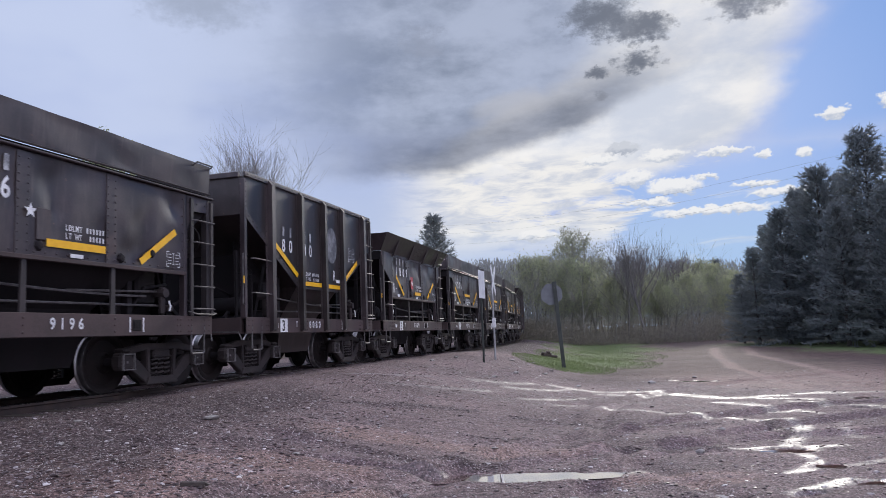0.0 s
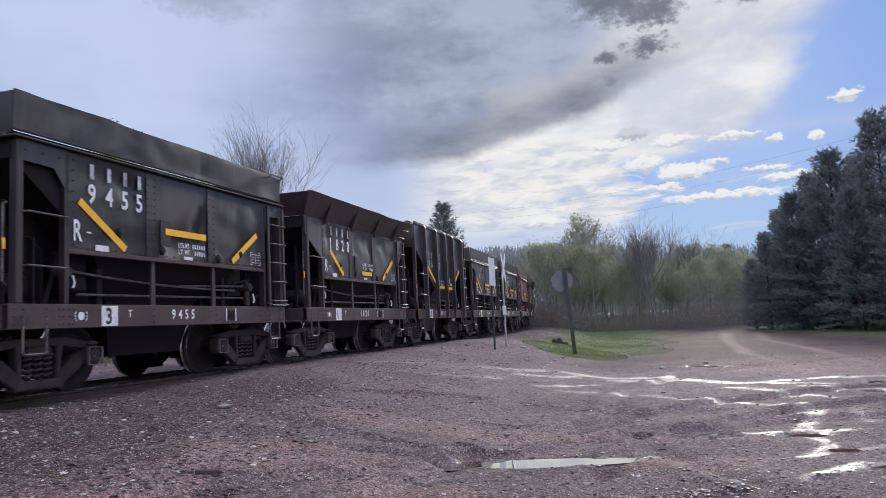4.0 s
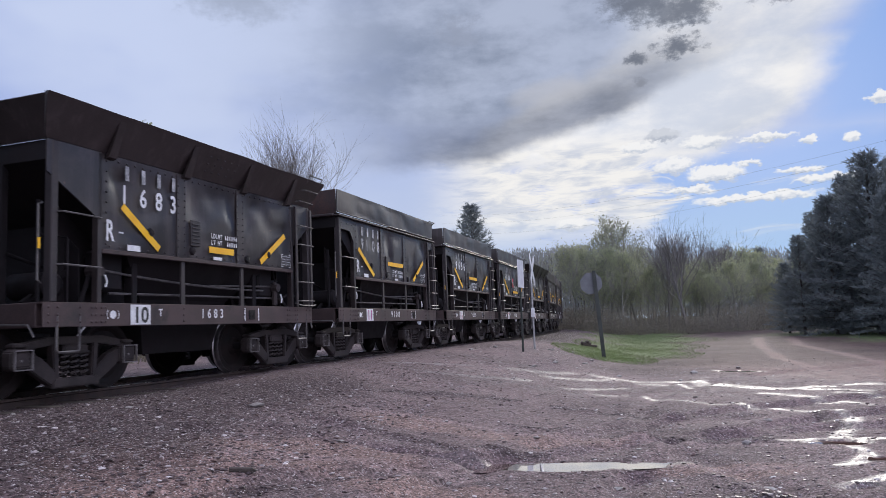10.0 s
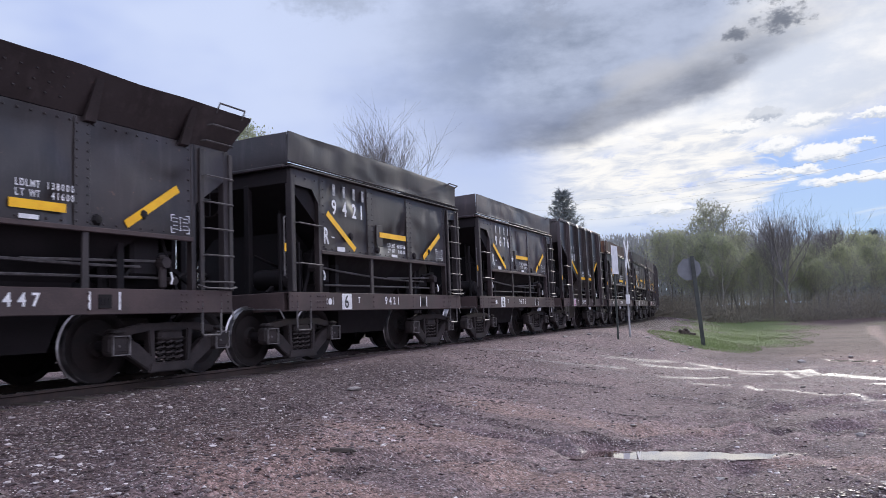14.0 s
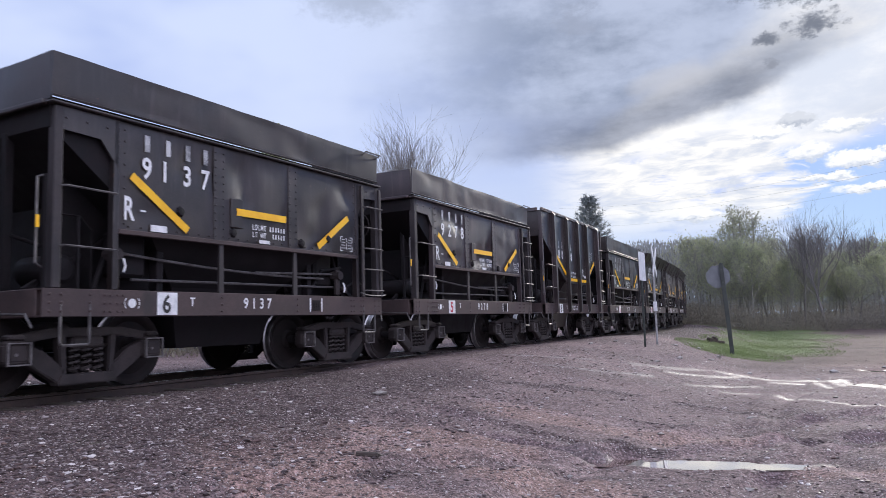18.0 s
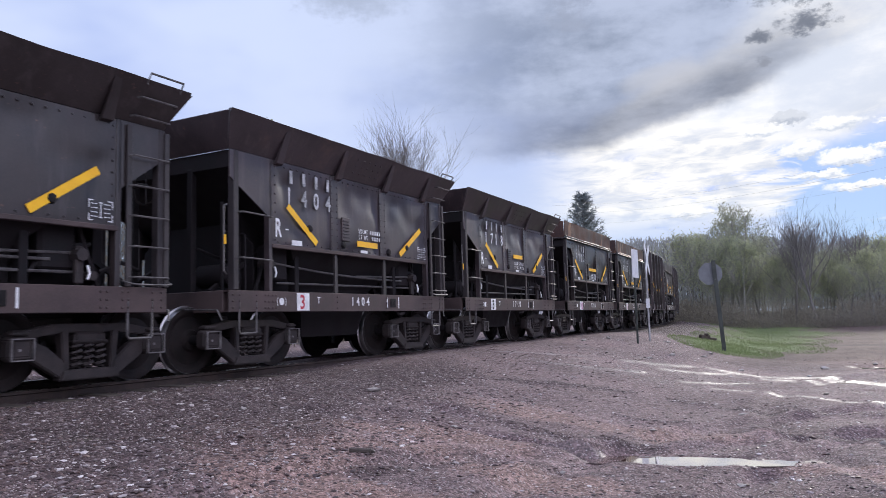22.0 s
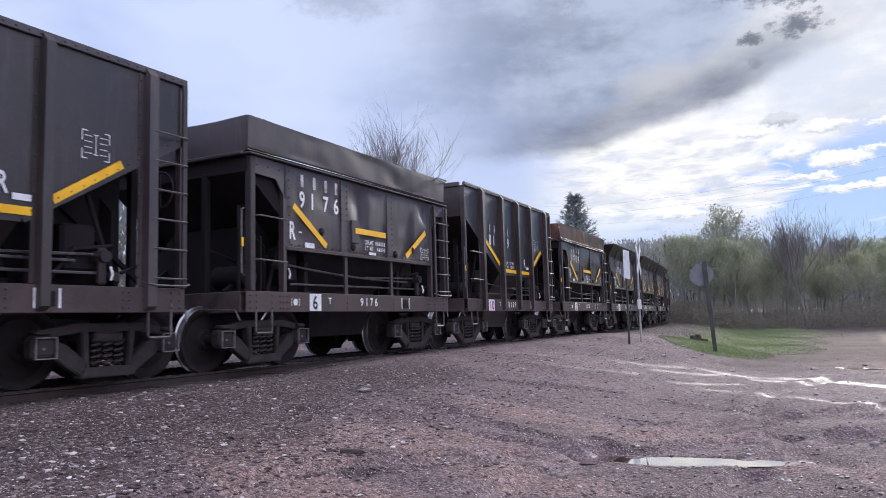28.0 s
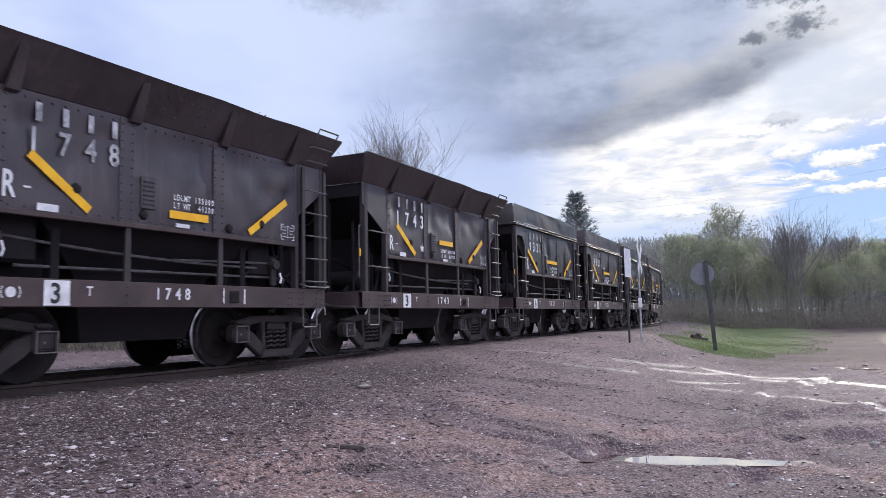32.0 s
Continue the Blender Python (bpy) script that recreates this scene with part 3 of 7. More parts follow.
_Y = np.concatenate([[0], np.cumsum((np.cos(_th[1:]) + np.cos(_th[:-1])) / 2 * STEP)])
_i0 = int(np.argmin(abs(_s)))
_X += -DIST * math.cos(PSI) - _X[_i0]
_Y += DIST * math.sin(PSI) - _Y[_i0]


def on_track(s, u=0.0):
    """Place and heading (clockwise from +y) at s metres along the line, u metres to its right."""
    x, y, h = np.interp(s, _s, _X), np.interp(s, _s, _Y), np.interp(s, _s, _th)
    return x + u * math.cos(h), y - u * math.sin(h), h


def track_coords(x, y):
    """s and u of points (arrays)."""
    pts = np.stack([np.ravel(x), np.ravel(y)], 1)
    out_s, out_u = np.empty(len(pts)), np.empty(len(pts))
    ts, tx, ty, tt = _s[::4], _X[::4], _Y[::4], _th[::4]
    for a in range(0, len(pts), 20000):
        q = pts[a:a + 20000]
        i = np.argmin((q[:, :1] - tx) ** 2 + (q[:, 1:] - ty) ** 2, axis=1)
        dx, dy, h = q[:, 0] - tx[i], q[:, 1] - ty[i], tt[i]
        out_s[a:a + 20000] = ts[i] + dx * np.sin(h) + dy * np.cos(h)
        out_u[a:a + 20000] = dx * np.cos(h) - dy * np.sin(h)
    return out_s.reshape(np.shape(x)), out_u.reshape(np.shape(x))


def ramp(a, b, x):
    t = np.clip((x - a) / (b - a), 0, 1)
    return t * t * (3 - 2 * t)


# puddles: x, y, half length, half width, turn in degrees
PUDDLES = [(0.54, 7.92, 1.04, 0.17, -3), (4.02, 8.93, 0.30, 0.12, -16), (4.02, 7.95, 0.14, 0.06, -20), (3.97, 7.08, 0.12, 0.04, 8),
           (3.2, 6.62, 0.16, 0.06, 20), (7.1, 12.75, 0.25, 0.10, -40), (8.1, 14.3, 0.28, 0.12, -40), (6.75, 20.3, 0.45, 0.20, -40)]
# berms of loose gravel thrown up by wheels: x0, y0, x1, y1, half width, height
BERMS = [(-2.3, 8.9, -0.35, 8.4, 0.16, 0.055), (-0.35, 8.4, 0.6, 8.6, 0.12, 0.03), (1.5, 9.75, 3.3, 9.2, 0.14, 0.04), (-3.4, 7.5, -1.9, 8.3, 0.2, 0.05), (-3.6, 5.4, -2.6, 6.75, 0.22, 0.05),
         (-2.0, 5.9, -1.2, 6.8, 0.09, 0.035), (0.3, 10.4, 1.0, 10.1, 0.14, 0.035), (-4.6, 6.4, -3.6, 8.6, 0.3, 0.04), (0.4, 6.3, 2.2, 6.2, 0.2, 0.03), (1.2, 12.4, 4.0, 11.3, 0.2, 0.035),
         (-1.6, 11.5, 0.4, 12.6, 0.22, 0.035), (5.2, 7.0, 6.4, 6.2, 0.2, 0.035), (4.6, 10.0, 4.9, 11.4, 0.16, 0.03)]
# bare reddish earth: x, y, half length, half width
REDS = [(-2.9, 6.1, 1.0, 0.8), (-2.2, 7.0, 0.9, 0.6), (-1.5, 7.6, 0.9, 0.5), (-2.3, 5.3, 1.1, 0.5), (0.6, 9.4, 1.6, 0.5), (-0.6, 6.6, 1.0, 0.5), (-0.9, 9.6, 1.0, 0.6), (2.4, 7.6, 0.9, 0.4), (10.0, 22.0, 4.5, 9.0), (15.0, 38.0, 5.0, 12.0)]
# packed pale wheel marks: x0, y0, x1, y1, half width
PACKED = [(-0.47, 9.91, 0.38, 9.79, 0.16), (0.38, 9.79, 1.77, 9.42, 0.14), (1.77, 9.42, 3.08, 8.97, 0.14), (3.08, 8.97, 4.4, 8.2, 0.14), (-2.6, 9.9, -0.47, 9.91, 0.18), (-3.0, 6.6, -1.4, 7.3, 0.2), (-1.4, 7.3, 0.0, 7.4, 0.18), (2.0, 7.7, 3.2, 7.6, 0.15)]


def strip_mask(X, Y, x0, y0, x1, y1, w, inner=0.1, outer=1.4):
    dx, dy = x1 - x0, y1 - y0
    t = np.clip(((X - x0) * dx + (Y - y0) * dy) / (dx * dx + dy * dy), 0, 1)
    return 1 - ramp(inner * w, outer * w, np.hypot(X - x0 - t * dx, Y - y0 - t * dy))


# damp or wet strips of the crossing road and of the trickle that runs from it: x0, y0, x1, y1, half width, strength
FAR_WET = [(-1.0, 14.3, 0.8, 15.35, 0.26, 0.8), (0.6, 16.9, 2.1, 18.4, 0.32, 0.8), (1.35, 16.6, 3.1, 18.2, 0.26, 0.85), (1.6, 15.1, 3.0, 16.2, 0.20, 0.9),
           (2.1, 14.7, 2.7, 14.9, 0.14, 0.9), (2.7, 18.7, 4.1, 17.5, 0.32, 0.85), (3.5, 17.2, 4.4, 16.5, 0.22, 0.9), (4.8, 17.4, 5.8, 15.3, 0.42, 0.95),
           (5.8, 15.3, 6.9, 15.4, 0.28, 0.9), (6.3, 15.0, 7.2, 14.4, 0.24, 0.85), (6.5, 14.0, 7.6, 12.4, 0.24, 0.9), (4.3, 17.8, 5.5, 16.0, 0.34, 0.85),
           (7.4, 15.6, 10.5, 14.6, 0.30, 0.8), (-2.0, 15.2, -0.4, 16.4, 0.24, 0.7), (6.3, 20.7, 7.2, 19.9, 0.24, 0.9)]
NEAR_WET = [(3.0, 14.4, 3.9, 12.9, 0.20, 0.68), (3.9, 12.9, 5.0, 11.75, 0.20, 0.80), (5.25, 14.4, 5.7, 13.9, 0.22, 0.9), (5.7, 13.9, 5.7, 12.7, 0.22, 0.9),
            (5.2, 11.8, 5.3, 11.1, 0.20, 0.95), (5.3, 11.1, 4.7, 10.0, 0.20, 0.95), (4.7, 10.0, 4.2, 9.2, 0.18, 0.95), (3.5, 9.15, 4.75, 9.0, 0.13, 1.0),
            (4.1, 8.7, 4.0, 8.1, 0.13, 0.95), (4.0, 8.1, 3.5, 7.65, 0.14, 0.95), (4.1, 7.9, 4.9, 8.1, 0.10, 0.9), (3.05, 6.6, 3.85, 7.2, 0.17, 1.0), (3.85, 7.2, 4.4, 7.0, 0.12, 0.95),
            (5.75, 10.9, 5.2, 9.5, 0.22, 0.62), (5.9, 12.9, 6.2, 12.0, 0.16, 0.75), (-0.55, 7.96, 2.0, 7.84, 0.16, 0.75)]
STREAKS = FAR_WET + NEAR_WET


def bumps(x, y, size, seed):
    return np.array([noise.noise((a / size, b / size, seed)) for a, b in zip(np.ravel(x), np.ravel(y))]).reshape(np.shape(x))


def ground_height(x, y, rough=True):
    x, y = np.asarray(x, float), np.asarray(y, float)
    s, u = track_coords(x, y)
    cross = ramp(8, 13, s) * (1 - ramp(27, 33, s))
    base = RAIL - 0.125 + cross * 0.095
    left = ramp(-9, -2.5, u) * 0.35 + 0.65
    z = base * (1 - ramp(2.0, 7.5, u)) * np.where(u < 0, left, 1)
    far = np.hypot(x, y)
    if rough:
        amp = np.clip(1 - far / 60, 0.0, 1) * ramp(1.2, 2.5, abs(u))
        wob = bumps(x, y, 0.45, 7.0)
        z = z + amp * (bumps(x, y, 2.1, 3.0) * 0.050 + bumps(x, y, 0.9, 5.0) * 0.026 + wob * 0.016)
        # wheel ruts that sweep round towards the crossing
        for rx, ry, rr, dep in ((9.5, 3.0, 9.2, 0.075), (9.5, 3.0, 10.7, 0.07), (14.0, 9.5, 11.8, 0.065), (6.0, 0.5, 9.6, 0.06)):
            d = np.hypot(x - rx, y - ry) - rr
            z = z - amp * dep * np.exp(-(d / 0.16) ** 2) + amp * dep * 0.7 * np.exp(-((d - 0.3) / 0.14) ** 2)
        for bx0, by0, bx1, by1, bw, bh in BERMS:
            m = strip_mask(x, y, bx0, by0, bx1, by1, bw, 0.0, 1.8)
            if np.any(m > 0):
                z = z + m * bh * (0.5 + np.clip(wob, -0.5, 1.0)) * 1.2
    for px, py, a, b, turn in PUDDLES:
        c, q = math.cos(radians(turn)), math.sin(radians(turn))
        du, dv = (x - px) * c + (y - py) * q, -(x - px) * q + (y - py) * c
        if a > 0.9:
            dv = dv / (0.5 + 0.75 * ramp(-0.8, 0.5, du / a)) - 0.05 * np.sin(du * 3.2)
        r = np.hypot(du / a, dv / b)
        w = 1 - ramp(0.9, 2.1, r)
        if not np.any(w > 0):
            continue
        near = w > 0
        rag = np.zeros(np.shape(x))
        rag[near] = bumps(x[near], y[near], 0.33, 2.0) * 0.016 + bumps(x[near], y[near], 0.12, 4.0) * 0.010
        z = z * (1 - w) + (puddle_level(px, py) - 0.055 * (1 - ramp(0.7, 1.3, r)) + 0.014 * ramp(0.9, 1.45, r) + rag) * w
    return z


def puddle_level(px, py):
    s, u = track_coords(np.array([px]), np.array([py]))
    cross = float(ramp(8, 13, s[0]) * (1 - ramp(27, 33, s[0])))
    return (RAIL - 0.125 + cross * 0.095) * float(1 - ramp(2.0, 7.5, u[0])) - 0.012


def axis(lo, hi, fine_lo, fine_hi, d, grow):
    xs = list(np.arange(fine_lo, fine_hi, d))
    st, x = d, fine_lo
    while x > lo:
        st *= grow
        x -= st
        xs.insert(0, max(x, lo))
    st, x = d, xs[-1]
    while x < hi:
        st *= grow
        x += st
        xs.append(min(x, hi))
    return np.array(xs)


# pale dry wheel tracks of the road: x0, y0, x1, y1, half width
DRY = [(13.1, 36.0, 9.7, 25.0, 0.34), (9.7, 25.0, 8.0, 16.7, 0.24), (14.3, 34.5, 12.1, 25.2, 0.30), (12.1, 25.2, 10.0, 17.6, 0.26), (13.1, 36.0, 17.0, 47.0, 0.45), (14.3, 34.5, 18.6, 46.0, 0.4)]
GRASS_SPOTS = [(4.3, 27.5, 1.6, 3.2), (6.5, 33, 2.2, 5.5), (8.5, 42, 2.6, 8), (11.5, 52, 3.4, 9), (13, 66, 5, 10), (20, 90, 16, 22), (27, 36, 11, 6), (30, 48, 13, 12), (24, 47, 4, 5), (45, 30, 22, 15), (21.5, 39, 2.6, 5.5), (20.5, 31, 3.2, 4.5), (23.5, 27, 4.5, 4)]


def build_ground():
    xs, ys = axis(-900, 900, -6, 7, 0.085, 1.035), axis(-400, 2500, 4.5, 13, 0.075, 1.022)
    X, Y = np.meshgrid(xs, ys)
    Z = ground_height(X, Y)
    nx, ny = len(xs), len(ys)
    verts = np.stack([X.ravel(), Y.ravel(), Z.ravel()], 1)
    i = np.arange(nx * ny).reshape(ny, nx)
    faces = np.stack([i[:-1, :-1].ravel(), i[:-1, 1:].ravel(), i[1:, 1:].ravel(), i[1:, :-1].ravel()], 1)
    me = bpy.data.meshes.new("ground")
    me.from_pydata(verts.tolist(), [], faces.tolist())
    me.materials.append(GROUND)
    me.shade_smooth()
    wet = np.zeros(X.shape)
    for x0, y0, x1, y1, w, k in STREAKS:
        dx, dy = x1 - x0, y1 - y0
        t = np.clip(((X - x0) * dx + (Y - y0) * dy) / (dx * dx + dy * dy), 0, 1)
        d = np.hypot(X - x0 - t * dx, Y - y0 - t * dy)
        wet = np.maximum(wet, k * (1 - ramp(0.05 * w, 1.45 * w, d)))
    # the whole crossing road is damp
    wet = np.maximum(wet, 0.38 * ramp(11.5, 14.5, Y) * (1 - ramp(18.5, 21.0, Y)) * ramp(-3.0, -0.5, X))
    for px, py, a, b, turn in PUDDLES:
        c, q = math.cos(radians(turn)), math.sin(radians(turn))
        r = np.hypot(((X - px) * c + (Y - py) * q) / a, (-(X - px) * q + (Y - py) * c) / b)
        wet = np.maximum(wet, 0.9 * (1 - ramp(1.0, 1.8, r)))
    grass = np.zeros(X.shape)
    for gx, gy, rx, ry in GRASS_SPOTS:
        grass = np.maximum(grass, 1 - ramp(0.45, 1.25, np.hypot((X - gx) / rx, (Y - gy) / ry)))
    S, U = track_coords(X, Y)
    grass = np.maximum(grass, ramp(95, 130, np.hypot(X, Y)))
    grass = np.maximum(grass, ramp(14, 22, -U) * 0.8)
    cross = ramp(8, 13, S) * (1 - ramp(27, 33, S))
    ballast = (1 - ramp(2.8, 5.7, abs(U))) * (1 - 0.8 * cross)
    dry = np.zeros(X.shape)
    for x0, y0, x1, y1, w in DRY:
        dx, dy = x1 - x0, y1 - y0
        t = np.clip(((X - x0) * dx + (Y - y0) * dy) / (dx * dx + dy * dy), 0, 1)
        dry = np.maximum(dry, 1 - ramp(0.2 * w, 1.3 * w, np.hypot(X - x0 - t * dx, Y - y0 - t * dy)))
    grass = grass * (1 - ramp(0.0, 0.5, dry))
    berm, red, packed = np.zeros(X.shape), np.zeros(X.shape), np.zeros(X.shape)
    for x0, y0, x1, y1, w, h in BERMS:
        berm = np.maximum(berm, strip_mask(X, Y, x0, y0, x1, y1, w, 0.2, 2.0))
    for gx, gy, rx, ry in REDS:
        red = np.maximum(red, 1 - ramp(0.3, 1.35, np.hypot((X - gx) / rx, (Y - gy) / ry)))
    for row in PACKED:
        packed = np.maximum(packed, strip_mask(X, Y, *row))
    road = ramp(19.0, 25.0, Y) * ramp(4.5, 8.0, U) * (1 - ramp(0.2, 0.8, dry) * 0.8)
    lay = np.stack([berm, red, packed, road], -1).reshape(-1, 4).astype(np.float32)
    me.color_attributes.new("lay", "FLOAT_COLOR", "POINT").data.foreach_set("color", lay.ravel())
    col = np.stack([wet, grass, ballast, dry], -1).reshape(-1, 4).astype(np.float32)
    at = me.color_attributes.new("surf", "FLOAT_COLOR", "POINT")
    at.data.foreach_set("color", col.ravel())
    ob = new("ground", me)
    tagged(ob, "brown dirt and gravel lot with damp wheel tracks and grass beyond", "ground", kind="structure")


build_ground()


def build_puddles():
    for px, py, a, b, turn in PUDDLES:
        rng = random.Random(int(px * 100))
        n, vs = 40, []
        for i in range(n):
            t = 2 * math.pi * i / n
            k = 1.38 + 0.10 * noise.noise((math.cos(t) * 1.6 + px, math.sin(t) * 1.6, py)) + 0.05 * rng.random()
            vs.append((a * k * math.cos(t), b * k * math.sin(t), 0.0))
        vs.append((0, 0, 0))
        me = bpy.data.meshes.new("puddle")
        me.from_pydata(vs, [], [(i, (i + 1) % n, n) for i in range(n)])
        me.materials.append(WATER if a > 0.4 else MUDDY)
        ob = new("puddle", me)
        ob.matrix_basis = pose(px, py, puddle_level(px, py) - 0.004, 0, 0, turn)
        tagged(ob, "shallow muddy rain puddle lying in the dirt", "puddle", "puddles on the lot")


build_puddles()


def build_track():
    track = thing("railway_track", "single railway track with rusty rails on dark ballast", "railway track")
    tagged(track, kind="structure")
    ss = np.arange(-40, 170, 1.0)
    prof = [(-0.07, -0.18), (0.07, -0.18), (0.07, -0.165), (0.012, -0.15), (0.012, -0.045), (0.036, -0.035), (0.036, -0.004), (0.030, 0.0), (-0.030, 0.0), (-0.036, -0.004), (-0.036, -0.035), (-0.012, -0.045), (-0.012, -0.15), (-0.07, -0.165)]
    for side in (-0.7535, 0.7535):
        vs, fs, mi = [], [], []
        for s in ss:
            for u, z in prof:
                x, y, h = on_track(s, side + u)
                vs.append((x, y, RAIL + z))
        n = len(prof)
        for i in range(len(ss) - 1):
            for j in range(n):
                k = (j + 1) % n
                fs.append((i * n + j, i * n + k, (i + 1) * n + k, (i + 1) * n + j))
                mi.append(1 if j in (6, 7, 8) else 0)
        me = bpy.data.meshes.new("rail")
        me.from_pydata(vs, [], fs)
        me.materials.append(RAIL_SIDE)
        me.materials.append(RAIL_TOP)
        me.polygons.foreach_set("material_index", mi)
        bm = bmesh.new(); bm.from_mesh(me); bmesh.ops.recalc_face_normals(bm, faces=bm.faces); bm.to_mesh(me); bm.free()
        ob = new("rail", me)
        ob.parent = track
    tie = Shape().box(-0.115, 0.115, -1.3, 1.3, -0.18, 0.0, 0.012).mesh("tie", TIE)
    s = -12.0
    rng = random.Random(4)
    while s < 120:
        x, y, h = on_track(s)
        ob = new("tie", tie)
        ob.parent = track
        ob.matrix_basis = pose(x, y, RAIL - 0.112 + rng.uniform(-0.006, 0.004), 0, 0, 90 - math.degrees(h) + rng.uniform(-1.5, 1.5))
        s += 0.55


build_track()

# ---- lettering ----
_glyphs = {}


def glyph(ch):
    if ch not in _glyphs:
        cu = bpy.data.curves.new("glyph", "FONT")
        cu.body, cu.resolution_u, cu.offset = ch, 3, 0.022
        ob = new("glyph", cu)
        bpy.context.view_layer.update()
        me = bpy.data.meshes.new_from_object(ob.evaluated_get(bpy.context.evaluated_depsgraph_get()))
        vs = [(v.co.x, v.co.y) for v in me.vertices]
        fs = [tuple(p.vertices) for p in me.polygons]
        w = max([x for x, _ in vs], default=0.3)
        x0 = min([x for x, _ in vs], default=0.0)
        _glyphs[ch] = ([(x - x0, z) for x, z in vs], fs, w - x0)
        bpy.data.objects.remove(ob)
        bpy.data.curves.remove(cu)
        bpy.data.meshes.remove(me)
    return _glyphs[ch]


def lettering(shape, text, u, z, height, y, pitch=None, slim=0.9):
    """Letters on a plane y that looks to -y, from u onwards; pitch: the step from letter to letter."""
    x = u
    for ch in text:
        if ch == " ":
            x += (pitch or height * 0.6)
            continue
        vs, fs, w = glyph(ch)
        k = height / 0.70
        off = ((pitch or 0) * 0.5 - w * k * slim / 2) if pitch else 0
        shape.add([(x + off + a * k * slim, y, z + b * k) for a, b in vs], fs)
        x += pitch if pitch else w * k * slim + height * 0.17
    return shape


def bar(shape, u0, u1, z0, z1, y):
    return shape.add([(u0, y, z0), (u1, y, z0), (u1, y, z1), (u0, y, z1)], [(0, 1, 2, 3)])


def slant(shape, a, b, w, y):
    (x0, z0), (x1, z1) = a, b
    d = Vector((x1 - x0, z1 - z0)).normalized() * (w / 2)
    px, pz = -d.y, d.x
    return shape.prism([(x0 - px, z0 - pz), (x1 - px, z1 - pz), (x1 + px, z1 + pz), (x0 + px, z0 + pz)], y - 0.004, y)

# ---- ore cars ----
LIDM = material("worn journal lid", (0.10, 0.09, 0.09), (0.22, 0.20, 0.20), (0.5, 0.65), 9.0, bump=0.1)

# car space: x along the train (+x to its tail), -y the side with the lettering, z from the top of the rail
HALF_PITCH, TRUCK_AT, AXLE_AT, WHEEL_R = 3.66, 2.33, 0.84, 0.457


def rivet_row(shape, a, b, n, y, r=0.017):
    for i in range(n):
        t = i / max(1, n - 1)
        x, z = a[0] + (b[0] - a[0]) * t, a[1] + (b[1] - a[1]) * t
        sg = -1 if y < 0 else 1
        vs = [(x + r * math.cos(q * math.pi / 3), y, z + r * math.sin(q * math.pi / 3)) for q in range(6)]
        vs += [(x + 0.5 * r * math.cos(q * math.pi / 3), y + sg * 0.012, z + 0.5 * r * math.sin(q * math.pi / 3)) for q in range(6)]
        shape.add(vs, [(q, (q + 1) % 6, 6 + (q + 1) % 6, 6 + q) for q in range(6)] + [(6, 7, 8, 9, 10, 11)])
    return shape


def dented_plate(u0, u1, z0, z1, y, seed, depth, top_wave=0.0, lean=0.0, n=56, m=16, thick=0.025, folds=()):
    """A steel plate with bulges and dents between its seams; it faces the side of y."""
    depth *= 0.55
    sg = -1 if y < 0 else 1
    vs, fs = [], []
    for back in (0, 1):
        for j in range(m + 1):
            for i in range(n + 1):
                u, t = u0 + (u1 - u0) * i / n, j / m
                z = z0 + (z1 - z0) * t
                edge = min(1.0, 5 * t, 5 * (1 - t)) * min(1.0, 4 * (u - u0), 4 * (u1 - u))
                for s in folds:
                    edge *= min(1.0, 3.5 * abs(u - s) + 0.1)
                d = depth * edge * (noise.noise((u * 0.9, z * 1.2, seed)) + 0.6 * noise.noise((u * 2.3, z * 2.2, seed + 9)))
                pinch = noise.noise((u * 3.1 + 50, z * 2.7, seed + 4))
                d += depth * 0.9 * edge * max(0, pinch - 0.35)
                w = top_wave * t * (noise.noise((u * 0.8, seed, 2.0)) + 0.5 * noise.noise((u * 2.2, seed, 6.0)))
                vs.append((u, y - sg * (max(-0.005, d) + back * thick) + sg * lean * t, z + w))
    k = (n + 1) * (m + 1)
    for j in range(m):
        for i in range(n):
            a = j * (n + 1) + i
            fs.append((a, a + 1, a + n + 2, a + n + 1))
            fs.append((k + a, k + a + n + 1, k + a + n + 2, k + a + 1))
    ring = [i for i in range(n + 1)] + [j * (n + 1) + n for j in range(1, m + 1)] + [m * (n + 1) + i for i in range(n - 1, -1, -1)] + [j * (n + 1) for j in range(m - 1, 0, -1)]
    for q in range(len(ring)):
        a, b = ring[q], ring[(q + 1) % len(ring)]
        fs.append((a, a + k, b + k, b))
    return Shape().add(vs, fs)


def end_plate(x, y0, y1, z0, z1, lean=0.0, thick=0.025, seed=1.0, wave=0.0):
    sg = -1 if x < 0 else 1
    n, vs, fs = 12, [], []
    for back in (0, 1):
        for t in (0, 1):
            for i in range(n + 1):
                y = y0 + (y1 - y0) * i / n
                w = wave * t * noise.noise((y * 0.9, seed, 1.0))
                vs.append((x + sg * lean * t - sg * thick * back, y * (1 + 0.0 * t), (z1 if t else z0) + w))
    k = 2 * (n + 1)
    for i in range(n):
        a = i
        fs += [(a, a + 1, a + n + 2, a + n + 1), (k + a, k + a + n + 1, k + a + n + 2, k + a + 1), (a + n + 1, a + n + 2, k + a + n + 2, k + a + n + 1), (a, k + a, k + a + 1, a + 1)]
    fs += [(0, n + 1, k + n + 1, k), (n, k + n, k + 2 * n + 1, 2 * n + 1)]
    return Shape().add(vs, fs)


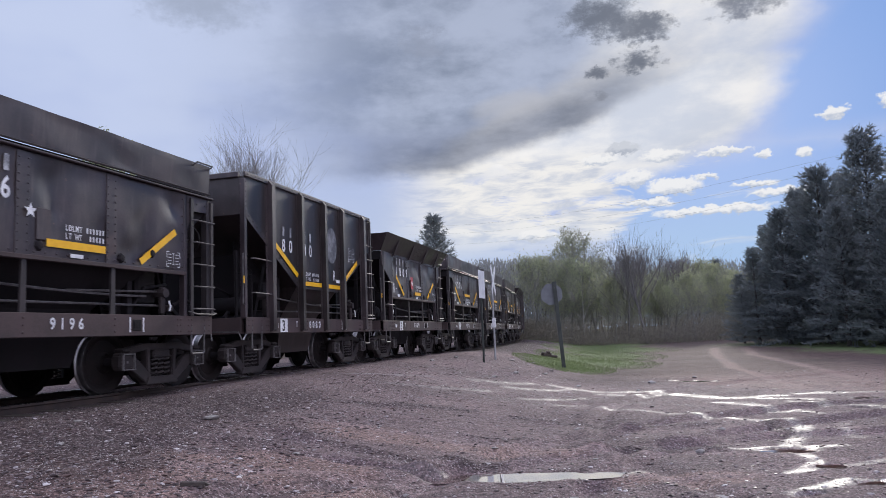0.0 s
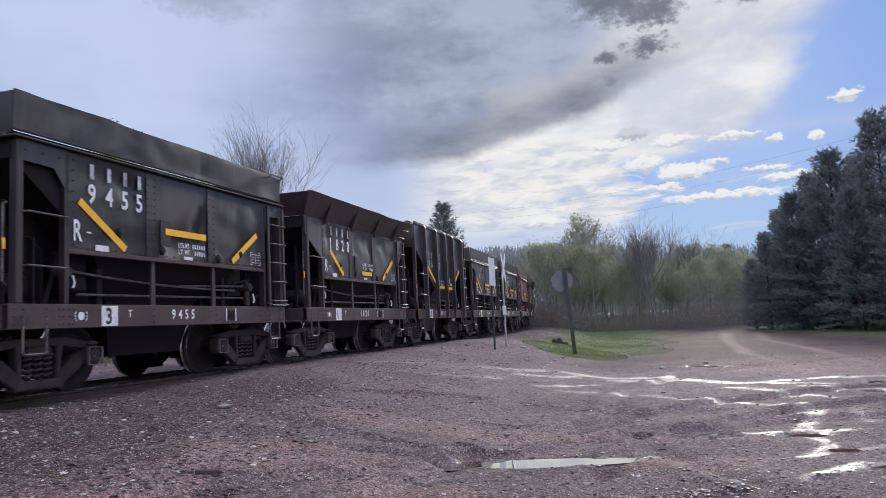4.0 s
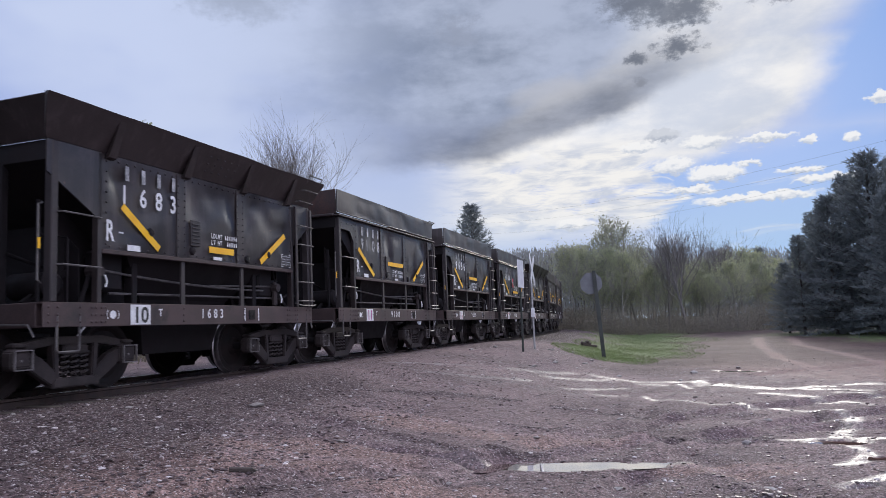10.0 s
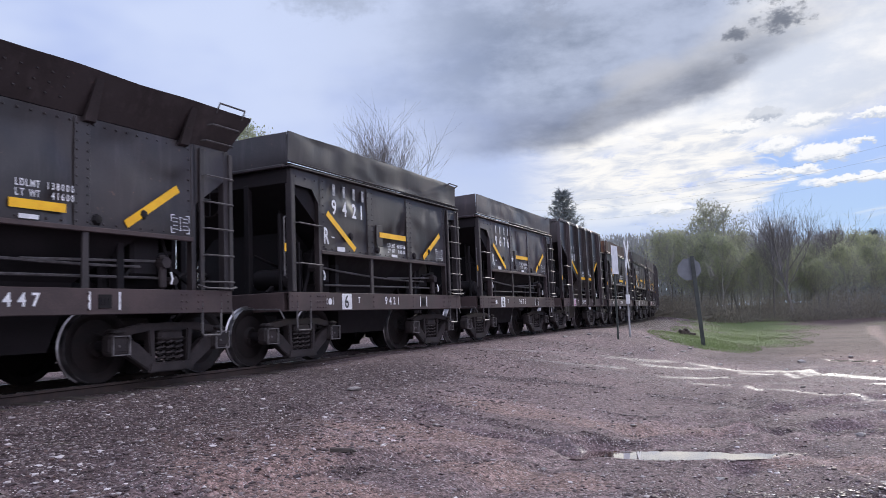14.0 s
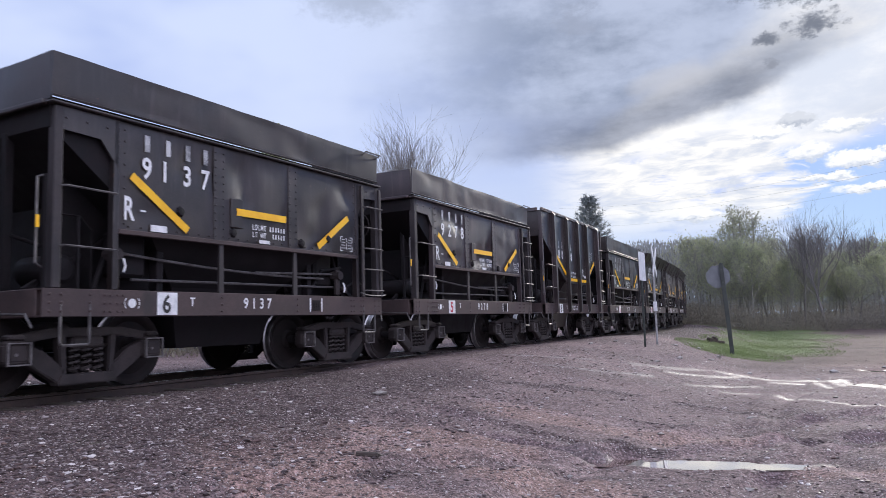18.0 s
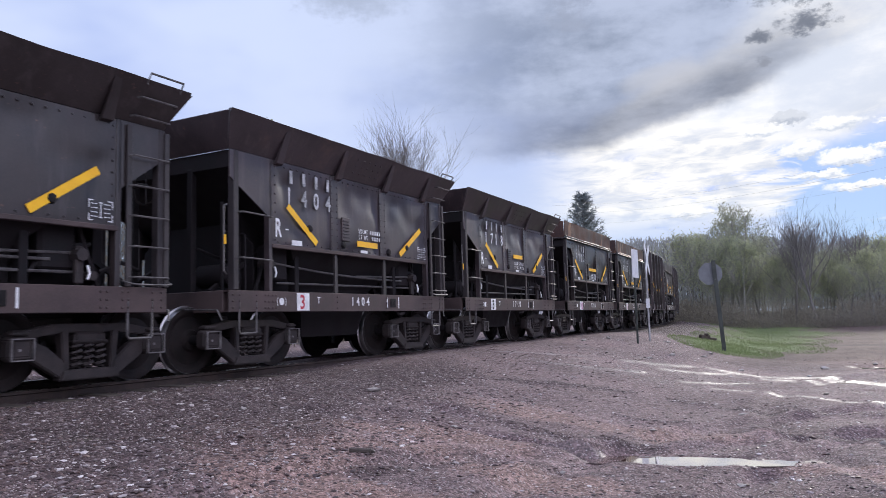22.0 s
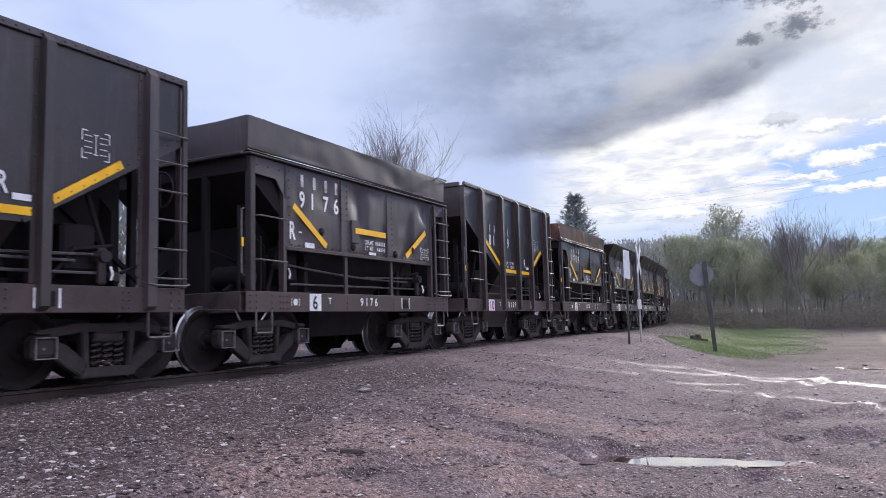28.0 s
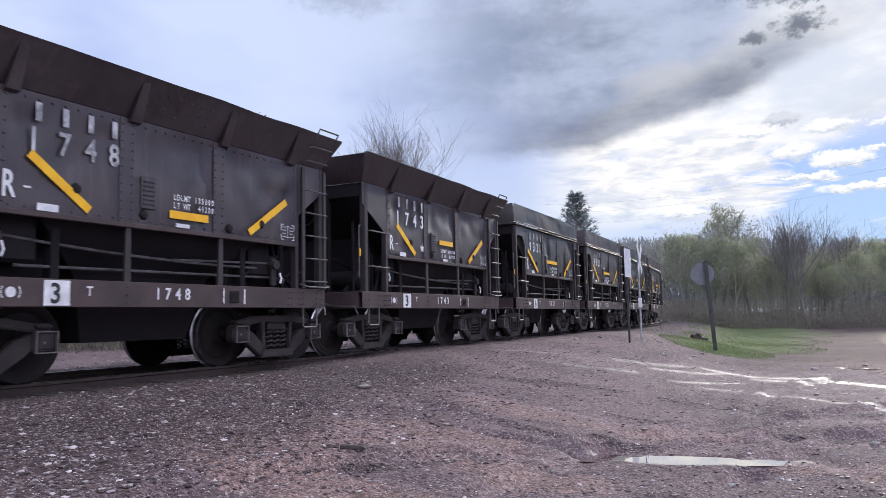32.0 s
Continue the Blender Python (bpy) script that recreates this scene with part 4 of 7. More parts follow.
def hopper(rings, thick=0.03):
    """A hollow bin from rings (x half length, y half width, z), open at the top."""
    s = Shape()
    def loop(x, y, z):
        return [(-x, -y, z), (x, -y, z), (x, y, z), (-x, y, z)]
    outer = [p for r in rings for p in loop(*r)]
    inner = [p for x, y, z in rings for p in loop(x - thick, y - thick, z + (thick if z == rings[-1][2] else 0))]
    k, m = len(outer), len(rings)
    fs = []
    for i in range(m - 1):
        for j in range(4):
            a, b = i * 4 + j, i * 4 + (j + 1) % 4
            fs.append((a, b, b + 4, a + 4))
            fs.append((k + a, k + a + 4, k + b + 4, k + b))
    for j in range(4):
        fs.append((j, k + j, k + (j + 1) % 4, (j + 1) % 4))
    e = (m - 1) * 4
    fs += [(e + 3, e + 2, e + 1, e), (k + e, k + e + 1, k + e + 2, k + e + 3)]
    return s.add(outer + inner, fs)


def side_frame_shape():
    """A cast truck side frame in x, z about its middle, on the outer side of the wheels."""
    s = Shape()
    y0, y1 = -1.13, -1.01
    top = [(-0.86, 0.55), (-0.50, 0.60), (-0.36, 0.62), (0.36, 0.62), (0.50, 0.60), (0.86, 0.55), (0.86, 0.64), (0.44, 0.72), (-0.44, 0.72), (-0.86, 0.64)]
    s.prism(top, y0, y1)
    for q in (-1, 1):
        arm = [(0.78 * q, 0.42), (0.66 * q, 0.31), (0.32 * q, 0.09), (0.27 * q, 0.26), (0.52 * q, 0.47), (0.74 * q, 0.56)]
        s.prism(arm if q < 0 else arm[::-1], y0, y1)
        col = [(0.25 * q, 0.20), (0.33 * q, 0.20), (0.37 * q, 0.65), (0.27 * q, 0.65)]
        s.prism(col, y0, y1)
        s.box(0.84 * q - 0.135, 0.84 * q + 0.135, -1.20, -0.98, 0.33, 0.60, 0.045)
        s.box(0.84 * q - 0.10, 0.84 * q + 0.10, -1.19, -1.0, 0.59, 0.66, 0.03)
    s.prism([(-0.38, 0.09), (0.38, 0.09), (0.34, 0.21), (-0.34, 0.21)], y0 - 0.02, y1 + 0.02)
    s.box(-0.22, 0.22, y0 - 0.015, y1, 0.49, 0.53, 0.008)
    return s


def lid_shape(q):
    s = Shape()
    x = 0.84 * q
    for a, b, c, d in ((-0.125, 0.125, 0.563, 0.576), (-0.125, 0.125, 0.337, 0.350), (-0.125, -0.113, 0.350, 0.563), (0.113, 0.125, 0.350, 0.563)):
        s.box(x + a, x + b, -1.225, -1.195, c, d)
    s.tube([(x - 0.03, -1.19, 0.45), (x - 0.03, -1.215, 0.45)], 0.016, 8)
    return s


def spring_shape():
    s = Shape()
    for x in (0.0,):
        pts = [(x + 0.058 * math.cos(a * 0.9), -1.07 + 0.058 * math.sin(a * 0.9), 0.22 + 0.27 * a / 28) for a in range(0, 29)]
        s.tube(pts, 0.020, 5)
    return s


def wheel_shape(sg):
    y = sg * 0.72
    o = sg
    prof = [(0.09, y + o * 0.085), (0.13, y + o * 0.085), (0.16, y + o * 0.045), (0.33, y + o * 0.02), (0.38, y + o * 0.055), (0.395, y + o * 0.062)]
    return Shape().lathe([(0.0, y + o * 0.085)] + prof + [(WHEEL_R - 0.008, y + o * 0.062)], 32)


def build_trucks(car):
    """Side frames, springs, bolsters and turning wheelsets under a car."""
    frame_me = part("side_frame", side_frame_shape(), CAST, None).data
    bm = bmesh.new()
    bm.from_mesh(frame_me)
    bmesh.ops.bevel(bm, geom=[e for e in bm.edges if len(e.link_faces) == 2 and e.calc_face_angle(0) > 0.6], offset=0.014, segments=2, affect="EDGES")
    bm.to_mesh(frame_me)
    bm.free()
    spring_me = part("spring", spring_shape(), CAST, None).data
    lids = [part("journal_lid", lid_shape(q), LIDM, None).data for q in (-1, 1)]
    axle = Shape().lathe([(0.0, -1.0), (0.07, -1.0), (0.07, -0.8), (0.085, -0.7), (0.075, 0.0), (0.085, 0.7), (0.07, 0.8), (0.07, 1.0), (0.0, 1.0)], 12)
    axle_me = part("wheelset", axle, UNDER, None, smooth=True).data
    wheel_me = []
    for sg in (-1, 1):
        w = wheel_shape(sg)
        y = sg * 0.72
        rim = Shape().lathe([(WHEEL_R - 0.03, y + sg * 0.0625), (WHEEL_R - 0.006, y + sg * 0.060), (WHEEL_R, y + sg * 0.05), (WHEEL_R + 0.004, y - sg * 0.03), (WHEEL_R + 0.026, y - sg * 0.045), (WHEEL_R + 0.020, y - sg * 0.07), (0.38, y - sg * 0.072)], 48)
        back = Shape().lathe([(0.38, y - sg * 0.072), (0.33, y - sg * 0.03), (0.15, y - sg * 0.05), (0.08, y - sg * 0.09)], 32)
        a = w.mesh("wheel", WHEEL, True)
        n_front, n_back = len(w.f), len(back.f)
        w.add(back.v, back.f)
        w.add(rim.v, rim.f)
        # three chalked lugs round the hub tell the turning
        for k in range(3):
            ang = 2.1 * k
            x, z = 0.115 * math.sin(ang), 0.115 * math.cos(ang)
            w.box(x - 0.016, x + 0.016, min(y + sg * 0.08, y + sg * 0.10), max(y + sg * 0.08, y + sg * 0.10), z - 0.016, z + 0.016)
        bpy.data.meshes.remove(a)
        me = w.mesh("wheel", [WHEEL, TREAD], True)
        idx = [0] * (n_front + n_back) + [1 if k % 6 in (1, 2, 3) else 0 for k in range(len(rim.f))] + [0] * (len(w.f) - n_front - n_back - len(rim.f))
        me.polygons.foreach_set("material_index", idx)
        bm = bmesh.new(); bm.from_mesh(me); bmesh.ops.recalc_face_normals(bm, faces=bm.faces); bm.to_mesh(me); bm.free()
        wheel_me.append(me)
    bolster_me = part("bolster", Shape().box(-0.2, 0.2, -1.14, 1.14, 0.48, 0.62, 0.03).box(-0.28, 0.28, -0.4, 0.4, 0.58, 0.80, 0.03), CAST, None).data
    beam_me = part("brake_beam", Shape().tube([(0, -0.8, 0), (0, 0.8, 0)], 0.035, 6).box(-0.05, 0.02, 0.66, 0.82, -0.16, 0.14, 0.02).box(-0.05, 0.02, -0.82, -0.66, -0.16, 0.14, 0.02), UNDER, None).data
    for o in list(scene.collection.objects):
        if o.parent is None and o.type == "MESH" and o.data in [frame_me, spring_me, axle_me, bolster_me, beam_me] + lids:
            bpy.data.objects.remove(o)
    for tx in (-TRUCK_AT, TRUCK_AT):
        for turn in (0, 180):
            fr = part("side_frame", frame_me, None, car)
            fr.matrix_basis = pose(tx, 0, 0, 0, 0, turn)
            for sx in (-0.15, 0.0, 0.15):
                part("spring", spring_me, None, fr).matrix_basis = pose(sx, 0, 0)
            for me in lids:
                part("journal_lid", me, None, fr)
        b = part("bolster", bolster_me, None, car)
        b.matrix_basis = pose(tx, 0, 0)
        for q in (-1, 1):
            bb = part("brake_beam", beam_me, None, car)
            bb.matrix_basis = pose(tx + q * 0.34, 0, 0.40, 0, 0, 0 if q < 0 else 180)
            ws = part("wheelset", axle_me, None, car)
            ws.matrix_basis = pose(tx + q * AXLE_AT, 0, WHEEL_R)
            for me in wheel_me:
                part("wheel", me, None, ws)


def build_frame(car, yw, kind):
    """Sills, couplers, steps, ladders, rods: the same on all cars but for the width."""
    sill = Shape()
    sill.box(-3.13, 3.13, -yw, -yw + 0.02, 0.83, 1.13, 0.006).box(-3.13, 3.13, -yw + 0.02, -yw + 0.11, 0.83, 0.85).box(-3.13, 3.13, -yw + 0.02, -yw + 0.11, 1.11, 1.13)
    me = part("side_sill", sill, SILL, car).data
    o = part("side_sill", me, None, car); o.matrix_basis = pose(0, 0, 0, 0, 0, 180)
    riv = Shape()
    for u in (-3.05, -2.92, -2.58, -2.40, -2.33, -2.24, -2.17, -0.66, 0.86, 2.22, 2.30, 2.50, 2.58, 2.92, 3.05):
        rivet_row(riv, (u, 0.89), (u, 1.07), 3, -yw, 0.019)
    tagged(part("sill_rivets", riv, SILL, car), kind="stuff")
    for q in (-1, 1):
        part("end_sill", Shape().box(min(q * 3.02, q * 3.13), max(q * 3.02, q * 3.13), -yw + 0.11, yw - 0.11, 0.83, 1.13, 0.01), SILL, car)
        part("end_platform", Shape().box(min(q * 2.2, q * 3.1), max(q * 2.2, q * 3.1), -yw + 0.13, yw - 0.13, 1.09, 1.115), UNDER, car)
        c = Shape().box(min(q * 3.0, q * 3.50), max(q * 3.0, q * 3.50), -0.09, 0.09, 0.78, 0.94, 0.02)
        c.box(min(q * 3.42, q * 3.655), max(q * 3.42, q * 3.655), -0.15, 0.13, 0.73, 0.99, 0.05)
        part("coupler", c, CAST, car)
        hose = [(q * 3.2, -0.45, 0.82), (q * 3.32, -0.45, 0.66), (q * 3.45, -0.40, 0.52), (q * 3.58, -0.25, 0.47), (q * 3.655, -0.12, 0.50)]
        part("air_hose", Shape().tube(hose, 0.026, 6), UNDER, car)
        lev = [(q * 3.2, -yw + 0.05, 0.72), (q * 3.24, -yw + 0.1, 0.86), (q * 3.3, -0.9, 0.88), (q * 3.32, -0.1, 0.88)]
        part("uncoupling_lever", Shape().tube(lev, 0.014, 5), WORN, car)
        for sy in (-1, 1):
            y = sy * (yw - 0.01)
            st = [(q * 2.58, y, 1.0), (q * 2.58, y, 0.56), (q * 2.60, y, 0.53), (q * 2.90, y, 0.53), (q * 2.92, y, 0.56), (q * 2.92, y, 1.0)]
            part("step", Shape().tube(st, 0.017, 5), WORN, car)
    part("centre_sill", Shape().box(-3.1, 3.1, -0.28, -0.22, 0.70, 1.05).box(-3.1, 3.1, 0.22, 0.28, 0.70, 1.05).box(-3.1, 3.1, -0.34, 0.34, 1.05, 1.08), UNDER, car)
    # ladder at the tail end, with an upright of its own
    lad = Shape()
    for u in (2.56, 3.10):
        lad.box(u - 0.035, u + 0.035, -yw - 0.03, -yw + 0.005, 1.13, 3.05 if kind != "tall" else 3.75, 0.006)
    part("ladder", lad, POSTP, car)
    top = 2.95 if kind != "tall" else 3.3
    z = 1.24
    while z < top:
        rung = [(2.56, -yw - 0.03, z), (2.58, -yw - 0.085, z), (3.08, -yw - 0.085, z), (3.10, -yw - 0.03, z)]
        part("rung", Shape().tube(rung, 0.013, 5), WORN, car)
        z += 0.36
    for z in (1.58, 2.22):
        g = [(-2.95, -yw - 0.005, z), (-2.93, -yw - 0.07, z), (-2.32, -yw - 0.07, z - 0.01), (-2.30, -yw - 0.005, z)]
        part("grab_iron", Shape().tube(g, 0.013, 5), WORN, car)
    h = [(-3.12, -yw + 0.05, 1.35), (-3.20, -yw + 0.02, 1.38), (-3.20, -yw + 0.02, 2.28), (-3.12, -yw + 0.05, 2.31)]
    part("hand_rail", Shape().tube(h, 0.014, 5), WORN, car)
    part("tag", Shape().box(-3.218, -3.182, -yw - 0.005, -yw + 0.005, 1.75, 1.88), YELLOW, car, "small yellow reflective tag")
    for z, u0, u1, dz in ((1.58, -2.1, 1.75, -0.16), (1.27, -1.9, 2.15, 0.02), (1.45, 0.2, 2.2, 0.06)):
        sag = 0.05 if dz < 0 else 0.0
        rod = [(u0 + (u1 - u0) * k / 6, -yw + 0.22, z + dz * k / 6 - 4 * sag * (k / 6) * (1 - k / 6)) for k in range(7)]
        part("brake_rod", Shape().tube(rod, 0.018, 6), WORN, car)
    hold = [(2.50, -yw + 0.0, 1.20), (2.50, -yw - 0.09, 1.17), (2.60, -yw - 0.10, 1.155), (3.02, -yw - 0.10, 1.155), (3.12, -yw - 0.09, 1.17), (3.12, -yw - 0.0, 1.20)]
    part("grab_iron", Shape().tube(hold, 0.012, 5), WORN, car)
    lev = Shape().box(-2.22, -2.12, -yw + 0.12, -yw + 0.2, 1.15, 1.62, 0.02).tube([(-2.17, -yw + 0.08, 1.55), (-2.17, -yw + 0.3, 1.55)], 0.07, 8)
    part("door_gear", lev, CAST, car)
    lev = Shape().box(2.0, 2.1, -yw + 0.12, -yw + 0.2, 1.15, 1.58, 0.02).tube([(2.05, -yw + 0.08, 1.48), (2.05, -yw + 0.3, 1.48)], 0.075, 8).tube([(2.2, -yw + 0.1, 1.25), (2.2, -yw + 0.3, 1.25)], 0.055, 8)
    part("door_gear", lev, CAST, car)
    for u, z in ((-2.12, 1.50), (2.10, 1.36)):
        hook = Shape().tube([(u, -yw + 0.07, z), (u + 0.015, -yw + 0.05, z - 0.09), (u - 0.01, -yw + 0.05, z - 0.16)], 0.014, 5)
        part("gear_tip", hook, WHITE, car, "white-painted lever tip")
    tank = Shape().lathe([(0.0, -0.36), (0.12, -0.35), (0.17, -0.30), (0.17, 0.30), (0.12, 0.35), (0.0, 0.36)], 14)
    t = part("air_reservoir", tank, UNDER, car, smooth=True)
    t.matrix_basis = pose(-2.72, -yw + 0.62, 1.36, 0, 0, 0)
    part("brake_cylinder", Shape().lathe([(0.0, -0.3), (0.14, -0.3), (0.15, 0.0), (0.13, 0.02), (0.06, 0.05), (0.05, 0.25), (0.0, 0.26)], 12).moved(pose(2.7, -0.3, 1.32, 0, 0, 90)), UNDER, car)
    for line, r in (([(-3.0, -0.7, 1.75), (-2.4, -0.7, 1.6), (-2.3, -0.7, 1.3)], 0.022), ([(-2.9, -yw + 0.35, 1.11), (-2.9, -yw + 0.35, 2.4)], 0.03), ([(-2.6, -yw + 0.2, 1.11), (-2.6, -yw + 0.2, 1.95), (-2.75, -yw + 0.5, 2.0)], 0.018),
                    ([(2.3, -yw + 0.15, 1.3), (2.6, -yw + 0.15, 1.42), (2.95, -yw + 0.3, 1.35)], 0.025), ([(1.5, -yw + 0.3, 1.2), (1.75, -yw + 0.25, 1.55), (2.25, -yw + 0.25, 1.62)], 0.03)):
        part("pipe", Shape().tube(line, r, 6), UNDER, car)
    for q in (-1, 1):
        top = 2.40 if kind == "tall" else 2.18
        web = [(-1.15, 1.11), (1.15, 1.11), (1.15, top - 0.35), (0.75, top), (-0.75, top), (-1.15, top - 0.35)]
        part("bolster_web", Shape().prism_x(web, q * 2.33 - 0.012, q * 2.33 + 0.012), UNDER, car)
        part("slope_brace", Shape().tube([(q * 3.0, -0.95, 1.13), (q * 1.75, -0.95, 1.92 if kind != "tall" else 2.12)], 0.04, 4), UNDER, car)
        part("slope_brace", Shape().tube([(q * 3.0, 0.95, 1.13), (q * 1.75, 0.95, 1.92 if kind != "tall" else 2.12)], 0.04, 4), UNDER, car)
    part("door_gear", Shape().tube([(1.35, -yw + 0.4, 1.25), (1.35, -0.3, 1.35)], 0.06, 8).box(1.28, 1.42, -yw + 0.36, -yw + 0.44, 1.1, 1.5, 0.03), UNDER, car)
    wheel = [(3.16, -1.0 + 0.24 * math.sin(q * math.pi / 8), 2.45 + 0.24 * math.cos(q * math.pi / 8)) for q in range(17)]
    bw = Shape().tube(wheel, 0.014, 5).tube([(3.16, -1.24, 2.45), (3.16, -0.76, 2.45)], 0.01, 4).tube([(3.16, -1.0, 2.21), (3.16, -1.0, 2.69)], 0.01, 4).tube([(3.02, -1.0, 2.45), (3.18, -1.0, 2.45)], 0.03, 6)
    part("hand_brake", bw, CAST, car)


def car_low(kind, seed):
    """kind 'plain': a straight plate raises the sides; kind 'flared': a flared one on gussets."""
    car = thing("ore_car", "x", "ore car")
    yw = 1.50 if kind == "plain" else 1.44
    yp = yw - 0.02
    paint = PAINT_BLACK
    build_frame(car, yw, kind)
    u0, u1 = -2.24, 2.43
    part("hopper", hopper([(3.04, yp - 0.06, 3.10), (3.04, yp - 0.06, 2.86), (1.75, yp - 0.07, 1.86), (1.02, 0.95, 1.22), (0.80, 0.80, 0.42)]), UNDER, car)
    for sy in (-1, 1):
        p = part("side_panel", dented_plate(u0, u1, 1.81, 3.09, sy * yp, seed + sy, 0.11, folds=(-0.70, 0.78)), paint, car, smooth=True)
        if kind == "plain":
            g1 = [(-3.0, 2.84), (-2.48, 2.82), (-2.245, 2.52), (-2.245, 3.09), (-3.0, 3.09)]
            g2 = [(2.435, 2.45), (2.62, 2.84), (3.05, 2.86), (3.05, 3.09), (2.435, 3.09)]
        else:
            g1 = [(-3.1, 2.70), (-2.245, 2.18), (-2.245, 3.09), (-3.1, 3.09)]
            g2 = [(2.435, 2.25), (3.08, 2.72), (3.08, 3.09), (2.435, 3.09)]
        for g in (g1, g2):
            part("gusset_plate", Shape().prism(g, sy * yp - 0.012, sy * yp + 0.012), paint, car)
        for u in (-0.70, 0.78):
            part("seam_strip", Shape().box(u - 0.10, u + 0.10, min(sy * (yp + 0.002), sy * (yp + 0.016)), max(sy * (yp + 0.002), sy * (yp + 0.016)), 1.80, 3.08, 0.004), paint, car)
        part("bottom_angle", Shape().box(u0, u1, min(sy * (yp - 0.03), sy * (yp + 0.02)), max(sy * (yp - 0.03), sy * (yp + 0.02)), 1.77, 1.83, 0.008), SILL, car)
        for u in (-0.65, 0.84):
            part("strut", Shape().prism([(u - 0.045, 1.13), (u + 0.045, 1.13), (u + 0.035, 1.80), (u - 0.035, 1.80)], sy * (yp - 0.03), sy * yp), POSTP, car)
        for u in (-2.27, 2.44):
            part("post", Shape().box(u - 0.035, u + 0.035, min(sy * (yp - 0.09), sy * (yp + 0.012)), max(sy * (yp - 0.09), sy * (yp + 0.012)), 1.13, 3.09, 0.006), paint, car)
        for u in (-2.98, 3.04):
            part("corner_post", Shape().box(u - 0.05, u + 0.05, min(sy * (yp - 0.10), sy * (yp + 0.022)), max(sy * (yp - 0.10), sy * (yp + 0.022)), 1.13, 3.09, 0.012), POSTP, car)
    for q in (-1, 1):
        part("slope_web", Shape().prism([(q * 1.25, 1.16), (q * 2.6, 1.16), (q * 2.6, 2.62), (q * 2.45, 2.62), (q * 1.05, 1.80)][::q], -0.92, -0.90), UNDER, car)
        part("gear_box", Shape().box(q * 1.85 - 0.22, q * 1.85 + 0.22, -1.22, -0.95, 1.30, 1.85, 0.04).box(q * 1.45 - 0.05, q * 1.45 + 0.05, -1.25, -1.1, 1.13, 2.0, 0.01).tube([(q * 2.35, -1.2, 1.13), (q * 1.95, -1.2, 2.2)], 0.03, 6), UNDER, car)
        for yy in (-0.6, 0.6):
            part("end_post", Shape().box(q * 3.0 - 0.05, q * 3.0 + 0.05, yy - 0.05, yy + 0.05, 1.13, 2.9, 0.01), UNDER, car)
    part("hatch", Shape().box(-0.50, -0.28, -yp - 0.030, -yp - 0.004, 2.02, 2.42, 0.008), paint, car)
    if kind == "flared":
        for k in range(6):
            part("louvre", Shape().box(-0.48, -0.31, -yp - 0.040, -yp - 0.029, 2.07 + 0.055 * k, 2.09 + 0.055 * k, 0.003), POSTP, car)
    riv = Shape()
    for u in (-0.77, -0.63, 0.71, 0.85):
        rivet_row(riv, (u, 1.88), (u, 3.0), 12, -yp - 0.014)
    rivet_row(riv, (-2.16, 1.90), (-2.16, 3.0), 9, -yp - 0.002)
    rivet_row(riv, (2.36, 1.90), (2.36, 3.0), 9, -yp - 0.002)
    rivet_row(riv, (-2.1, 1.87), (2.3, 1.87), 26, -yp - 0.002)
    if kind == "flared":
        rivet_row(riv, (-2.1, 3.02), (2.3, 3.02), 30, -yp - 0.002)
        for k in range(3):
            lean = yp + 0.01 + 0.265 * (0.12 + 0.10 * k) / 0.42
            rivet_row(riv, (-0.25, 3.22 + 0.10 * k), (0.45, 3.22 + 0.10 * k), 5, -lean, 0.016)
    else:
        rivet_row(riv, (-2.9, 2.97), (-2.4, 2.97), 3, -yp - 0.012)
        rivet_row(riv, (2.5, 2.97), (2.95, 2.97), 3, -yp - 0.012)
    tagged(part("rivets", riv, paint, car), kind="stuff")
    for u, z in ((-1.35, 2.13), (-0.45, 1.95), (0.98, 1.92), (1.62, 2.05)):
        part("lug", Shape().lathe([(0.0, -0.04), (0.05, -0.035), (0.075, 0.0)], 7).moved(pose(u, -yp, z)), UNDER, car)
    if kind == "plain":
        for sy in (-1, 1):
            y = sy * yp
            part("top_rail", Shape().box(-3.10, 3.12, min(y - 0.06 * sy, y + 0.07 * sy), max(y - 0.06 * sy, y + 0.07 * sy), 3.095, 3.125, 0.010), paint, car)
            # near-black strip stands for the shadow under the side board
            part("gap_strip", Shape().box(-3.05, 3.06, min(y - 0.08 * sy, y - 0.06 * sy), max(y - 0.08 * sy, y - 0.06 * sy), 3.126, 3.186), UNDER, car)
            part("lip", Shape().tube([(-3.07, y + 0.012 * sy, 3.190), (3.08, y + 0.012 * sy, 3.190)], 0.016, 6), paint, car)
            part("side_board", dented_plate(-3.07, 3.08, 3.188, 3.67, sy * (yp - 0.005), seed + 20 + sy, 0.035, 0.012 if seed < 10 else 0.032, 0.025), paint, car, smooth=True)
        for q in (-1, 1):
            part("top_rail", Shape().box(min(q * 3.02, q * 3.12), max(q * 3.02, q * 3.12), -yp + 0.075, yp - 0.075, 3.095, 3.15, 0.012), paint, car)
            part("end_board", end_plate(q * 3.06, -yp + 0.035, yp - 0.035, 3.155, 3.67, 0.0, 0.025, seed + q, 0.03), paint, car)
        g = [(2.62, -yp - 0.0, 3.60), (2.62, -yp - 0.10, 3.66), (3.04, -yp - 0.10, 3.66), (3.04, -yp, 3.60)]
        part("grab_iron", Shape().tube(g, 0.014, 5), WORN, car)
    else:
